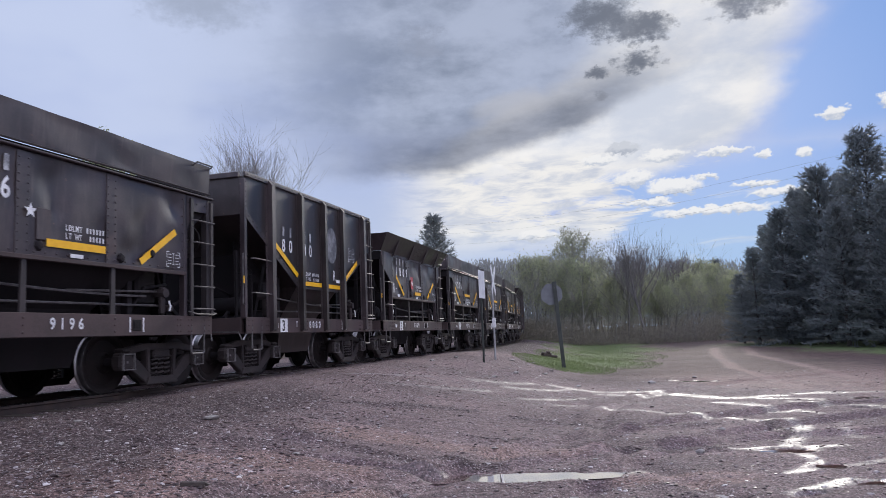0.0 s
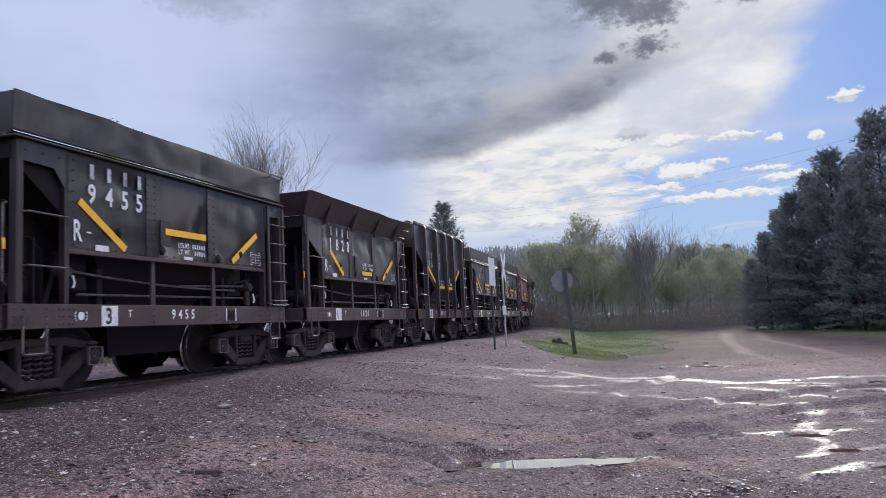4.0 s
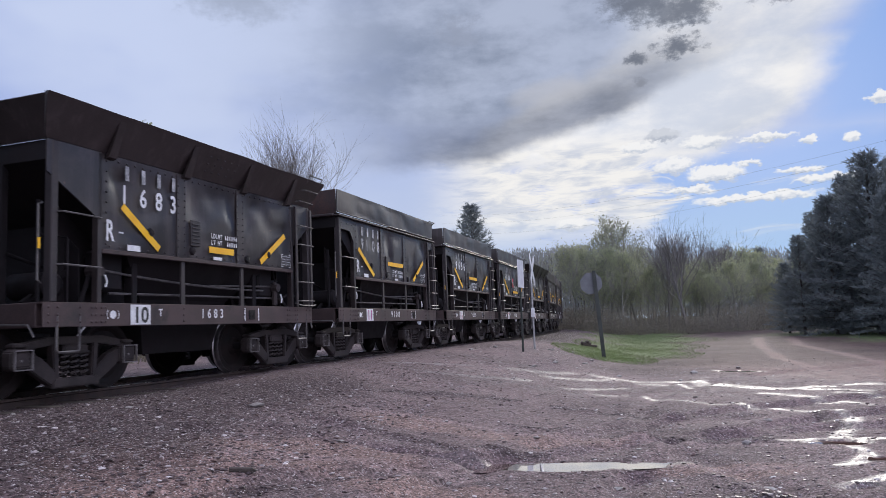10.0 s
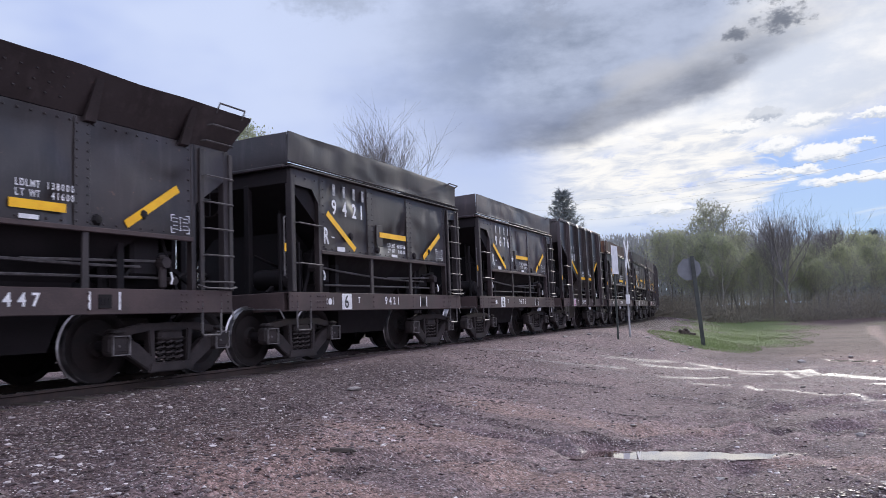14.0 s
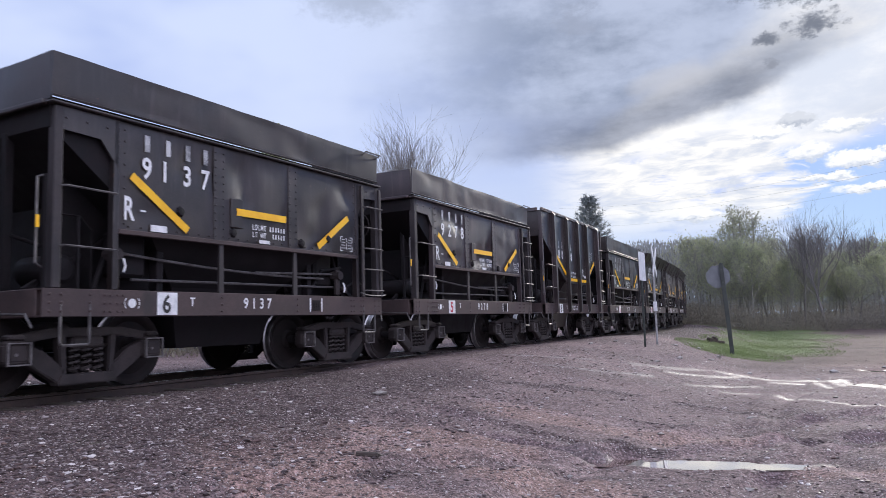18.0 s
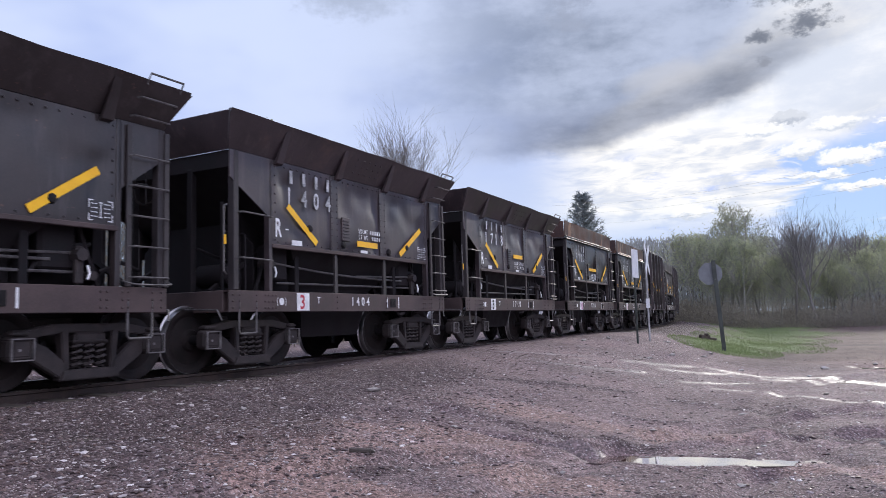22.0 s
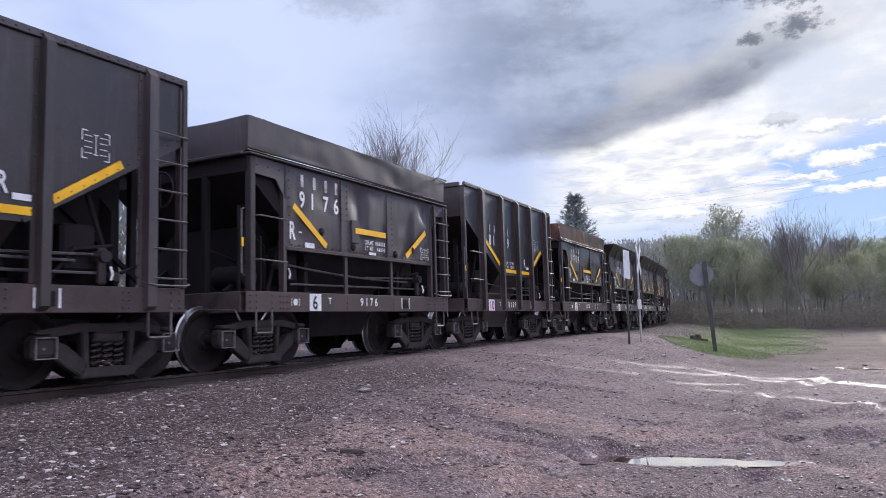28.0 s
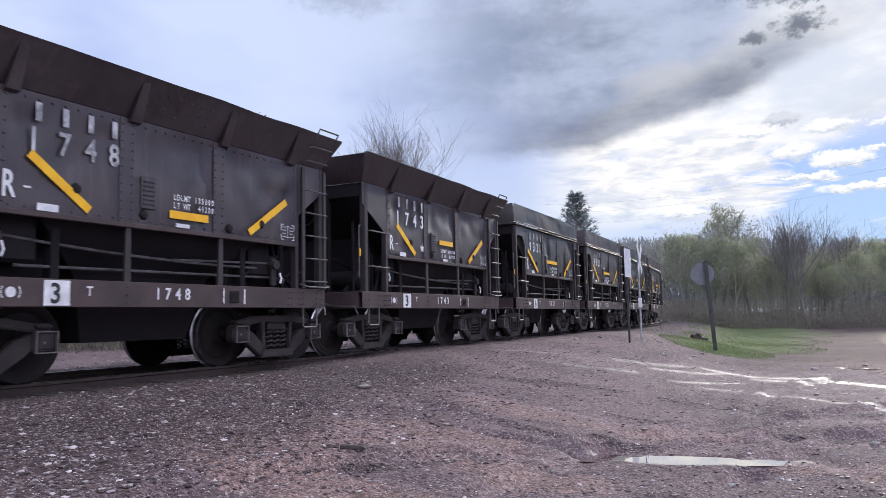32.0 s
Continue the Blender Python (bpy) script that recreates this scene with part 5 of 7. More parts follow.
        for sy in (-1, 1):
            s = Shape()
            a, b = sy * (yp - 0.005), sy * (yp + 0.26)
            n, vs, fs = 24, [], []
            for i in range(n + 1):
                t = i / n
                ub, ut = -3.10 + 6.18 * t, -3.34 + 6.60 * t
                wv = 0.018 * noise.noise((ut * 1.1, seed, sy))
                vs += [(ub, a, 3.10), (ut, b, 3.52 + wv), (ut, b + sy * 0.035, 3.57 + wv), (ut, b - sy * 0.03, 3.57 + wv), (ub, a - sy * 0.03, 3.10)]
            for i in range(n):
                for j in range(5):
                    k = (j + 1) % 5
                    fs.append((i * 5 + j, i * 5 + k, i * 5 + 5 + k, i * 5 + 5 + j))
            fs += [(0, 1, 2, 3, 4), tuple(n * 5 + j for j in (4, 3, 2, 1, 0))]
            part("flared_board", s.add(vs, fs), paint, car)
            for u in (-2.12, -0.62, 0.84, 2.24):
                gs = Shape()
                w = 0.075
                vs = [(u - w, sy * yp, 3.02), (u + w, sy * yp, 3.02), (u + w * 0.7, sy * (yp + 0.25), 3.50), (u - w * 0.7, sy * (yp + 0.25), 3.50), (u - w, sy * (yp + 0.07), 3.04), (u + w, sy * (yp + 0.07), 3.04)]
                gs.add(vs, [(0, 4, 3), (1, 2, 5), (4, 5, 2, 3), (0, 1, 5, 4)])
                part("gusset", gs, paint, car)
        for q in (-1, 1):
            s = Shape()
            x0, x1 = q * 3.08, q * 3.32
            yb, yt = yp - 0.03, yp + 0.24
            s.add([(x0, -yb, 3.10), (x0, yb, 3.10), (x1, yt, 3.56), (x1, -yt, 3.56), (x0 - q * 0.03, -yb, 3.10), (x0 - q * 0.03, yb, 3.10), (x1 - q * 0.03, yt, 3.56), (x1 - q * 0.03, -yt, 3.56)],
                  [(0, 1, 2, 3), (7, 6, 5, 4), (3, 2, 6, 7), (0, 4, 5, 1), (0, 3, 7, 4), (1, 5, 6, 2)])
            part("flared_board", s, paint, car)
        g = [(2.62, -yp - 0.26, 3.52), (2.62, -yp - 0.33, 3.64), (3.10, -yp - 0.33, 3.64), (3.10, -yp - 0.26, 3.52)]
        part("grab_iron", Shape().tube(g, 0.014, 5), WORN, car)
        for z in (3.16, 3.36):
            y = -yp - (z - 3.1) * 0.62 - 0.04
            part("rung", Shape().tube([(2.56, y + 0.05, z), (2.58, y - 0.03, z), (3.08, y - 0.03, z), (3.10, y + 0.05, z)], 0.013, 5), WORN, car)
    y = -yp - 0.012
    flat = kind == "plain"
    part("stripe", slant(Shape(), (-2.08, 2.47) if flat else (-1.90, 2.43), (-1.24, 1.90) if flat else (-1.19, 1.91), 0.10, y - 0.01), YELLOW, car, "yellow reflective stripe")
    part("stripe", Shape().box(-0.40 if flat else -0.12, 0.60 if flat else 0.52, y - 0.022, y - 0.014, 2.19, 2.29), YELLOW, car, "yellow reflective stripe")
    part("stripe", slant(Shape(), (1.36, 1.90), (2.16, 2.44), 0.10, y - 0.01), YELLOW, car, "yellow reflective stripe")
    marks = Shape()
    lettering(marks, "R", -2.17, 1.95, 0.27, y - 0.006, slim=0.62)
    bar(marks, -1.95, -1.87, 2.06, 2.08, y - 0.006)
    data_box(marks, 1.95, 2.28, 1.88, 2.12, y - 0.006) if kind == "plain" else data_box(marks, 2.05, 2.36, 1.86, 2.10, y - 0.006)
    tagged(part("stencil_mark", marks, WHITE, car, fix=False), kind="stuff")
    part("repair_patch", bar(Shape(), -1.80, -1.56, 1.84, 1.92, y - 0.007), WHITE, car, "white painted patch", fix=False)
    part("label_plate", bar(Shape(), 0.04, 0.26, 1.845, 1.895, y - 0.012), WHITE, car, "small white label", fix=False)
    sill_marks(car, yw)
    build_trucks(car)
    return car


def data_box(shape, u0, u1, z0, z1, y):
    """A small dashed frame with rows of unreadable lines."""
    w, h = u1 - u0, z1 - z0
    for a in (0.0, 0.80):
        for z in (z0, z1 - 0.012):
            bar(shape, u0 + a * w, u0 + (a + 0.2) * w, z, z + 0.012, y)
    for u in (u0, u1 - 0.012):
        bar(shape, u, u + 0.012, z0 + 0.012, z0 + 0.34 * h, y)
        bar(shape, u, u + 0.012, z0 + 0.62 * h, z1 - 0.012, y)
    bar(shape, u0 + 0.5 * w - 0.005, u0 + 0.5 * w + 0.005, z0 + 0.2 * h, z0 + 0.85 * h, y)
    bar(shape, u0 + 0.42 * w, u0 + 0.58 * w, z0 + 0.85 * h, z0 + 0.85 * h + 0.012, y)
    bar(shape, u0 + 0.42 * w, u0 + 0.58 * w, z0 + 0.2 * h - 0.012, z0 + 0.2 * h, y)
    for k in range(4):
        z = z0 + (k + 0.95) * h / 5
        for c in (0.10, 0.64):
            cut = (0.10, 0.14, 0.08, 0.12, 0.15, 0.11)[(k + (c > 0.5)) % 6]
            bar(shape, u0 + c * w, u0 + (c + cut) * w, z, z + 0.011, y)
            bar(shape, u0 + (c + cut + 0.03) * w, u0 + (c + 0.26) * w, z, z + 0.011, y)


def sill_marks(car, yw):
    m = Shape()
    y = -yw - 0.004
    lettering(m, "T", -1.20, 0.96, 0.10, y)
    u1, u2 = (0.86, 1.26) if yw < 1.47 else (1.14, 1.42)
    for u in (u1, u2):
        bar(m, u, u + 0.03, 0.88, 1.09, y)
    pts = [(-2.05 + 0.055 * math.cos(k * math.pi / 6), y, 0.98 + 0.055 * math.sin(k * math.pi / 6)) for k in range(12)]
    m.add(pts, [tuple(range(12))])
    for sg in (-1, 1):
        for r in (0.095,):
            for k in range(3):
                a, b = radians(-35 + 25 * k), radians(-15 + 25 * k)
                q = [(r, a), (r + 0.012, a), (r + 0.012, b), (r, b)]
                m.add([(-2.05 + sg * rr * math.cos(t), y, 0.98 + rr * math.sin(t)) for rr, t in q], [(0, 1, 2, 3) if sg > 0 else (3, 2, 1, 0)])
    tagged(part("sill_mark", m, WHITE, car, fix=False), kind="stuff")
    k = (u1 + u2) / 2 + 0.015
    pad = Shape().box(k - 0.09, k + 0.09, -yw - 0.012, -yw - 0.001, 0.90, 1.06, 0.004)
    for d in (-0.06, -0.01, 0.04):
        pad.box(k + d, k + d + 0.028, -yw - 0.016, -yw - 0.011, 0.94, 1.02)
    part("data_plate", pad, UNDER, car, "small dark plate on the sill")


def car_tall(seed):
    car = thing("ore_car", "x", "ore car")
    yw = 1.50
    yp = 1.46
    build_frame(car, yw, "tall")
    part("hopper", hopper([(3.12, yp - 0.02, 3.76), (3.12, yp - 0.02, 3.04), (1.02, yp - 0.02, 1.80), (0.86, 0.95, 1.15), (0.72, 0.8, 0.42)]), PAINT_BLACK, car)
    poly = [(-1.0, 1.79), (1.0, 1.79), (3.13, 3.03), (3.13, 3.82), (-3.13, 3.82), (-3.13, 3.03)]
    for sy in (-1, 1):
        part("side_sheet", Shape().prism(poly, sy * yp - 0.012, sy * yp + 0.012), PAINT_BLACK, car)
        y0, y1 = sorted((sy * (yp + 0.014), sy * (yp + 0.13)))
        for u, w in ((-2.22, 0.12), (-0.95, 0.10), (0.20, 0.10), (1.22, 0.10), (2.56, 0.12)):
            rib = Shape().prism_x([(sy * (yp + 0.014), 0.86), (sy * (yp + 0.014), 3.81), (sy * (yp + 0.06), 3.81), (sy * (yp + 0.13), 3.72), (sy * (yp + 0.13), 0.90), (sy * (yp + 0.08), 0.86)], u - w * 0.55, u + w * 0.55)
            rib.box(u - w * 1.15, u + w * 1.15, min(sy * (yp + 0.013), sy * (yp + 0.022)), max(sy * (yp + 0.013), sy * (yp + 0.022)), 1.14, 3.76)
            part("rib", rib, PAINT_DUSTY if abs(u) > 2 else PAINT_BLACK, car)
        part("top_chord", Shape().box(-3.15, 3.15, min(sy * (yp + 0.013), sy * (yp + 0.05)), max(sy * (yp + 0.013), sy * (yp + 0.05)), 3.75, 3.84, 0.008), PAINT_DUSTY, car)
        for q in (-1, 1):
            f = Shape()
            slant(f, (q * 1.0, 1.81), (q * 3.1, 3.045), 0.13, sy * (yp + 0.03))
            part("slope_angle", f, PAINT_BLACK, car)
        part("floor_angle", Shape().box(-1.0, 1.0, min(sy * (yp + 0.013), sy * (yp + 0.028)), max(sy * (yp + 0.013), sy * (yp + 0.028)), 1.76, 1.84), PAINT_BLACK, car)
        for u in (-3.10, 3.10):
            part("corner_post", Shape().box(u - 0.04, u + 0.04, min(sy * (yp - 0.08), sy * (yp + 0.03)), max(sy * (yp - 0.08), sy * (yp + 0.03)), 1.13, 3.71, 0.01), PAINT_DUSTY, car)
    for q in (-1, 1):
        part("end_chord", Shape().box(min(q * 3.10, q * 3.17), max(q * 3.10, q * 3.17), -yp + 0.09, yp - 0.09, 3.74, 3.84, 0.008), PAINT_DUSTY, car)
        part("slope_web", Shape().prism([(q * 1.25, 1.16), (q * 2.6, 1.16), (q * 2.6, 2.62), (q * 2.45, 2.62), (q * 1.05, 1.80)][::q], -0.92, -0.90), UNDER, car)
        part("gear_box", Shape().box(q * 1.85 - 0.22, q * 1.85 + 0.22, -1.22, -0.95, 1.30, 1.85, 0.04).box(q * 1.45 - 0.05, q * 1.45 + 0.05, -1.25, -1.1, 1.13, 2.0, 0.01).tube([(q * 2.35, -1.2, 1.13), (q * 1.95, -1.2, 2.2)], 0.03, 6), UNDER, car)
        for yy in (-0.6, 0.6):
            part("end_post", Shape().box(q * 3.04 - 0.05, q * 3.04 + 0.05, yy - 0.05, yy + 0.05, 1.13, 2.98, 0.01), UNDER, car)
    riv = Shape()
    rivet_row(riv, (-3.05, 3.795), (3.05, 3.795), 46, -yp - 0.05)
    for u in (-2.34, -2.10, -1.04, -0.86, 0.11, 0.29, 1.13, 1.31, 2.44, 2.68):
        rivet_row(riv, (u, 1.25 if abs(u) > 2 else 1.95), (u, 3.65), 18 if abs(u) > 2 else 14, -yp - 0.022, 0.014)
    for q in (-1, 1):
        rivet_row(riv, (q * 1.1, 1.885), (q * 3.0, 3.01), 14, -yp - 0.034)
    rivet_row(riv, (-3.10, 3.0), (-3.10, 3.65), 8, -yp - 0.03)
    rivet_row(riv, (3.10, 3.0), (3.10, 3.65), 8, -yp - 0.03)
    tagged(part("rivets", riv, PAINT_DUSTY, car), kind="stuff")
    y = -yp - 0.030
    part("stripe", slant(Shape(), (-2.08, 2.62), (-1.08, 2.02), 0.10, y - 0.01), YELLOW, car, "yellow reflective stripe")
    part("stripe", Shape().box(-0.82, 0.08, y - 0.012, y - 0.004, 1.83, 1.92), YELLOW, car, "yellow reflective stripe")
    part("stripe", Shape().box(0.33, 1.10, y - 0.012, y - 0.004, 1.83, 1.92), YELLOW, car, "yellow reflective stripe")
    part("stripe", slant(Shape(), (1.33, 2.03), (2.18, 2.56), 0.10, y - 0.01), YELLOW, car, "yellow reflective stripe")
    marks = Shape()
    lettering(marks, "R", 0.74, 2.04, 0.22, y, slim=0.65)
    data_box(marks, 1.66, 2.02, 2.55, 2.88, y)
    tagged(part("stencil_mark", marks, WHITE, car, fix=False), kind="stuff")
    part("repair_patch", bar(Shape(), 0.90, 1.10, 1.98, 2.05, y), WHITE, car, "white painted patch", fix=False)
    sill_marks(car, yw)
    build_trucks(car)
    return car


# number on the side, kind, paint, edge board, digits on the sill plate and their colour, load limit, light weight
CARS = [
    ("9196", "plain", "dusty", "", "3", "black", "", ""), ("8080", "tall", "black", "", "3", "black", "", ""), ("1809", "flared", "dusty", "", "3", "black", "", ""),
    ("9276", "plain", "dusty", "", "3", "black", "177000", "43000"), ("9158", "plain", "dusty", "", "3", "black", "", ""), ("9455", "plain", "black", "", "3", "black", "", ""),
    ("1820", "flared", "dusty", "", "1", "black", "", ""), ("8010", "tall", "black", "", "8", "black", "", ""), ("9454", "plain", "dusty", "", "4", "red", "", ""),
    ("9692", "plain", "black", "", "8", "black", "", ""), ("9512", "plain", "red", "", "1", "black", "", ""), ("9497", "plain", "black", "", "3", "red", "", ""),
    ("1683", "flared", "black", "", "10", "black", "", ""), ("9108", "plain", "black", "end", "11", "purple", "", ""), ("9656", "plain", "black", "", "11", "red", "", ""),
    ("9186", "plain", "black", "", "3", "red", "179400", "40600"), ("1447", "flared", "black", "", "9", "red", "138000", "41600"), ("9421", "plain", "black", "", "6", "black", "", ""),
    ("9676", "plain", "dusty", "", "6", "black", "", ""), ("8095", "tall", "black", "", "12", "purple", "178700", "41300"), ("9355", "plain", "black", "rust", "3", "red", "", ""),
    ("9137", "plain", "black", "", "6", "black", "", ""), ("9278", "plain", "dusty", "", "5", "red", "177300", "42700"), ("8030", "tall", "black", "", "8", "black", "", ""),
    ("9129", "plain", "black", "", "5", "red", "", ""), ("1637", "flared", "black", "", "12", "red", "", ""), ("1404", "flared", "dusty", "", "3", "red", "", ""),
    ("1718", "flared", "dusty", "", "3", "black", "135800", "41200"), ("9223", "plain", "black", "rust", "10", "purple", "177300", "42700"), ("9313", "plain", "black", "rust", "3", "red", "176700", "43300"),
    ("8115", "tall", "black", "", "1", "black", "", ""), ("9333", "plain", "dusty", "", "3", "black", "", ""), ("8129", "tall", "black", "", "9", "red", "", ""),
    ("9176", "plain", "dusty", "", "6", "black", "", ""), ("8109", "tall", "black", "", "10", "purple", "177800", "42200"), ("9378", "plain", "black", "rust", "2", "red", "177600", "42400"),
    ("1782", "flared", "black", "", "11", "purple", "", ""), ("1748", "flared", "dusty", "", "3", "black", "135800", "41200"), ("1743", "flared", "dusty", "", "3", "black", "", ""),
    ("9321", "plain", "black", "", "6", "black", "", ""), ("9221", "plain", "dusty", "", "3", "black", "", ""), ("9454", "plain", "black", "", "3", "black", "", ""), ("9602", "plain", "dusty", "", "3", "black", "", ""),
]
STARS = {"1809": (-0.42, 2.30, True), "9196": (-0.62, 2.36, False), "9512": (-0.62, 2.12, False), "9186": (-0.42, 2.38, True), "1637": (-0.42, 2.25, True), "1743": (-0.95, 2.05, False), "9692": (-0.75, 2.2, False), "9676": (-0.75, 2.15, False)}
FADED = material("faded white paint", (0.18, 0.18, 0.19), (0.60, 0.60, 0.61), (0.5, 0.7), 6.0, bump=0.05)
EMBLEM = material("faded grey emblem paint", (0.10, 0.10, 0.11), (0.30, 0.30, 0.31), (0.5, 0.7), 5.0, bump=0.05)
WORDS = {"black": "black-painted", "dusty": "dusty brown-black", "red": "oxide-red"}
BODY = {"plain": "ore car with straight raised sides", "flared": "ore car with flared, gusseted top boards", "tall": "tall ribbed ore hopper with sloping ends"}
MAIN_PARTS = ("side_panel", "gusset_plate", "seam_strip", "post", "rivets", "hatch", "side_board", "end_board", "top_rail", "flared_board", "gusset", "side_sheet", "rib")


FADED_NUMBERS = ("9355", "1748", "9378", "8010", "9108", "1404", "9223", "9454", "9129")
LOW_STRIPE = ("9196", "9186", "1447", "9313", "1748", "9355", "1683", "1809", "1404", "1637", "1820")


def remat(ob, mat):
    if ob.material_slots and ob.material_slots[0].material in (PAINT_BLACK, PAINT_DUSTY):
        ob.material_slots[0].link = "OBJECT"
        ob.material_slots[0].material = mat


def build_train():
    models = {"plain": [car_low("plain", 3.0), car_low("plain", 31.0)], "flared": [car_low("flared", 60.0)], "tall": [car_tall(5.0)]}
    cars, used = [], {}
    for i, (number, kind, tone, edge, digits, ink, limit, light) in enumerate(CARS):
        pool = models[kind]
        k = used.get(kind, 0)
        used[kind] = k + 1
        if k < len(pool):
            car = pool[k]
        else:
            car = copy_thing(pool[k % len(pool)], Matrix())
        cars.append(car)
    for car, (number, kind, tone, edge, digits, ink, limit, light) in zip(cars, CARS):
        extra = " and rusted edge" if edge == "rust" else ""
        tagged(car, f"{WORDS[tone]} {BODY[kind]}{extra}, rolling along", "ore car", "ore cars of the train")
        mat = {"black": PAINT_BLACK, "dusty": PAINT_DUSTY, "red": PAINT_RED}[tone]
        for ob in car.children:
            base = ob.name.split(".")[0]
            if base in MAIN_PARTS and not (kind == "tall" and base == "rib" and tone == "black"):
                remat(ob, mat)
            if (edge == "rust" and base == "side_board") or (edge and base == "end_board"):
                remat(ob, RUSTY_EDGE)
                ob.material_slots[0].material = RUSTY_EDGE
            if tone == "red" and base in ("side_sill", "corner_post", "end_sill", "strut"):
                ob.material_slots[0].link = "OBJECT"
                ob.material_slots[0].material = PAINT_RED
        yp = {"plain": 1.48, "flared": 1.42, "tall": 1.46}[kind]
        y = -yp - (0.020 if kind != "tall" else 0.026)
        yw = 1.44 if kind == "flared" else 1.50
        steps = {"tall": (-1.72, -1.42, -0.78, -0.50), "plain": (-1.93, -1.62, -1.31, -1.02), "flared": (-1.88, -1.57, -1.26, -0.95)}[kind]
        for u, ch in zip(steps, number):
            part("side_digit", lettering(Shape(), ch, u, 2.47 if kind != "tall" else 2.48, 0.25, y, slim=0.8), FADED if number in FADED_NUMBERS else WHITE, car, fix=False)
            part("painted_bar", bar(Shape(), u + 0.035, u + 0.105, 2.79, 2.99, y), FADED, car, "plain faded white painted bar", fix=False)
        for k, ch in enumerate(number):
            part("sill_digit", lettering(Shape(), ch, (-0.30 if kind != "tall" else -0.62) + 0.155 * k, 0.93, 0.14, -yw - 0.004, pitch=0.155), WHITE, car, fix=False)
        ld = Shape()
        u, z = {"plain": (-0.10, 2.03), "flared": (-0.06, 2.03), "tall": (-0.72, 2.05)}[kind]
        if limit:
            lettering(ld, "LDLMT " + limit, u, z, 0.075, y, pitch=0.058, slim=0.7)
            lettering(ld, "LT WT  " + light, u, z - 0.105, 0.075, y, pitch=0.058, slim=0.7)
        else:
            for q, word in enumerate(("LDLMT", "LT WT")):
                lettering(ld, word, u, z - 0.105 * q, 0.075, y, pitch=0.058, slim=0.7)
                for k in range(6 - q):
                    x = u + 0.058 * (6 + q + k)
                    bar(ld, x + 0.014, x + 0.040, z - 0.105 * q, z - 0.105 * q + 0.07, y)
        lines = tagged(part("load_limit_lines", ld, WHITE, car, fix=False), kind="stuff")
        if number in LOW_STRIPE:
            lines.matrix_basis = pose(0.05, 0, 0.16)
            for ob in car.children:
                if ob.name.split(".")[0] == "stripe" and all(abs(c[0]) < 0.8 for c in ob.bound_box):
                    ob.matrix_basis = pose(0.05, 0, -0.24)
        if number in STARS:
            u, z, back = STARS[number]
            if back:
                part("badge", bar(Shape(), u - 0.13, u + 0.13, z - 0.18, z + 0.20, y - 0.026), REDP, car, "faded red painted square", fix=False)
            star = [(u + r * math.sin(k * math.pi / 5), y - 0.032, z + r * math.cos(k * math.pi / 5)) for k in range(10) for r in ((0.10 if k % 2 == 0 else 0.042),)]
            part("star", Shape().add(star + [(u, y - 0.032, z)], [(k, 10, (k + 1) % 10) for k in range(10)]), WHITE, car, "small white painted star", fix=False)
        if number == "8080":
            disc = [(0.68 + 0.30 * math.cos(k * math.pi / 12), y - 0.002, 2.84 + 0.42 * math.sin(k * math.pi / 12)) for k in range(24)]
            part("emblem", Shape().add(disc, [tuple(range(24))]), EMBLEM, car, "worn grey round emblem", fix=False)
        w = 0.15 if len(digits) == 1 else 0.19
        pc = -1.72 if kind == "tall" else -1.55
        plate = bar(Shape(), pc - w, pc + w, 0.845, 1.115, -yw - 0.0045)
        part("plate", plate, WHITE, car, "white painted number panel", fix=False)
        dig = Shape()
        if len(digits) == 1:
            lettering(dig, digits, pc - 0.075, 0.875, 0.21, -yw - 0.009)
        else:
            lettering(dig, digits, pc - 0.15, 0.875, 0.21, -yw - 0.009, pitch=0.15, slim=1.0)
        part("plate_digits", dig, {"black": BLACKP, "red": REDP, "purple": PURPLE}[ink], car, fix=False)
    return cars


# distance of car 0 along the line at t seconds; the train slows a little
def train_at(t):
    return 7.366 - 8.6053 * t + 0.0042358 * t * t - 2.2211e-5 * t ** 3


# slack in the couplers: how far each stretch of cars lags or leads
SLACK_AT = (0, 1, 6, 7, 8, 10, 11, 15, 16, 19, 22, 23, 27, 28, 32, 33, 34, 37, 38, 42)
SLACK = (0.06, 0.05, -0.18, -0.25, -0.12, -0.22, -0.04, -0.24, -0.24, 0.03, 0.16, 0.16, -0.02, 0.05, -0.08, -0.06, -0.13, -0.06, -0.04, -0.04)


def car_at(i, t):
    return train_at(t) + 7.32 * i + float(np.interp(i, SLACK_AT, SLACK))


def motions():
    for i, car in enumerate(TRAIN):
        rows = []
        for t in range(0, 33):
            x, y, h = on_track(car_at(i, t) + {9: 0.13, 22: 0.10}.get(t, 0.0))
            rows.append((float(t), pose(x, y, RAIL, 0, 0, 90 - math.degrees(h))))
        walk(car, rows)
        # the wheels turn while the car is near
        f0 = max(0, next((f for f in range(0, 961) if car_at(i, f / FPS) < 36), 960))
        f1 = next((f for f in range(f0, 961) if car_at(i, f / FPS) < -6), 960)
        for ob in [o for o in car.children if o.name.split(".")[0] == "wheelset"]:
            at = ob.matrix_basis.translation.copy()
            frames = sorted({0, 960, *range(f0, f1, 2), f1})
            rows = []
            for f in frames:
                g = min(max(f, f0), f1)
                ang = math.degrees((train_at(g / FPS) - train_at(f0 / FPS)) / WHEEL_R)
                rows.append((f / FPS, Matrix.Translation(at) @ Matrix.Rotation(radians(ang), 4, "Y")))
            walk(ob, rows)


TRAIN = build_train()

# ---- signs by the crossing ----
def gz(x, y):
    return float(ground_height(np.array([x]), np.array([y]))[0])


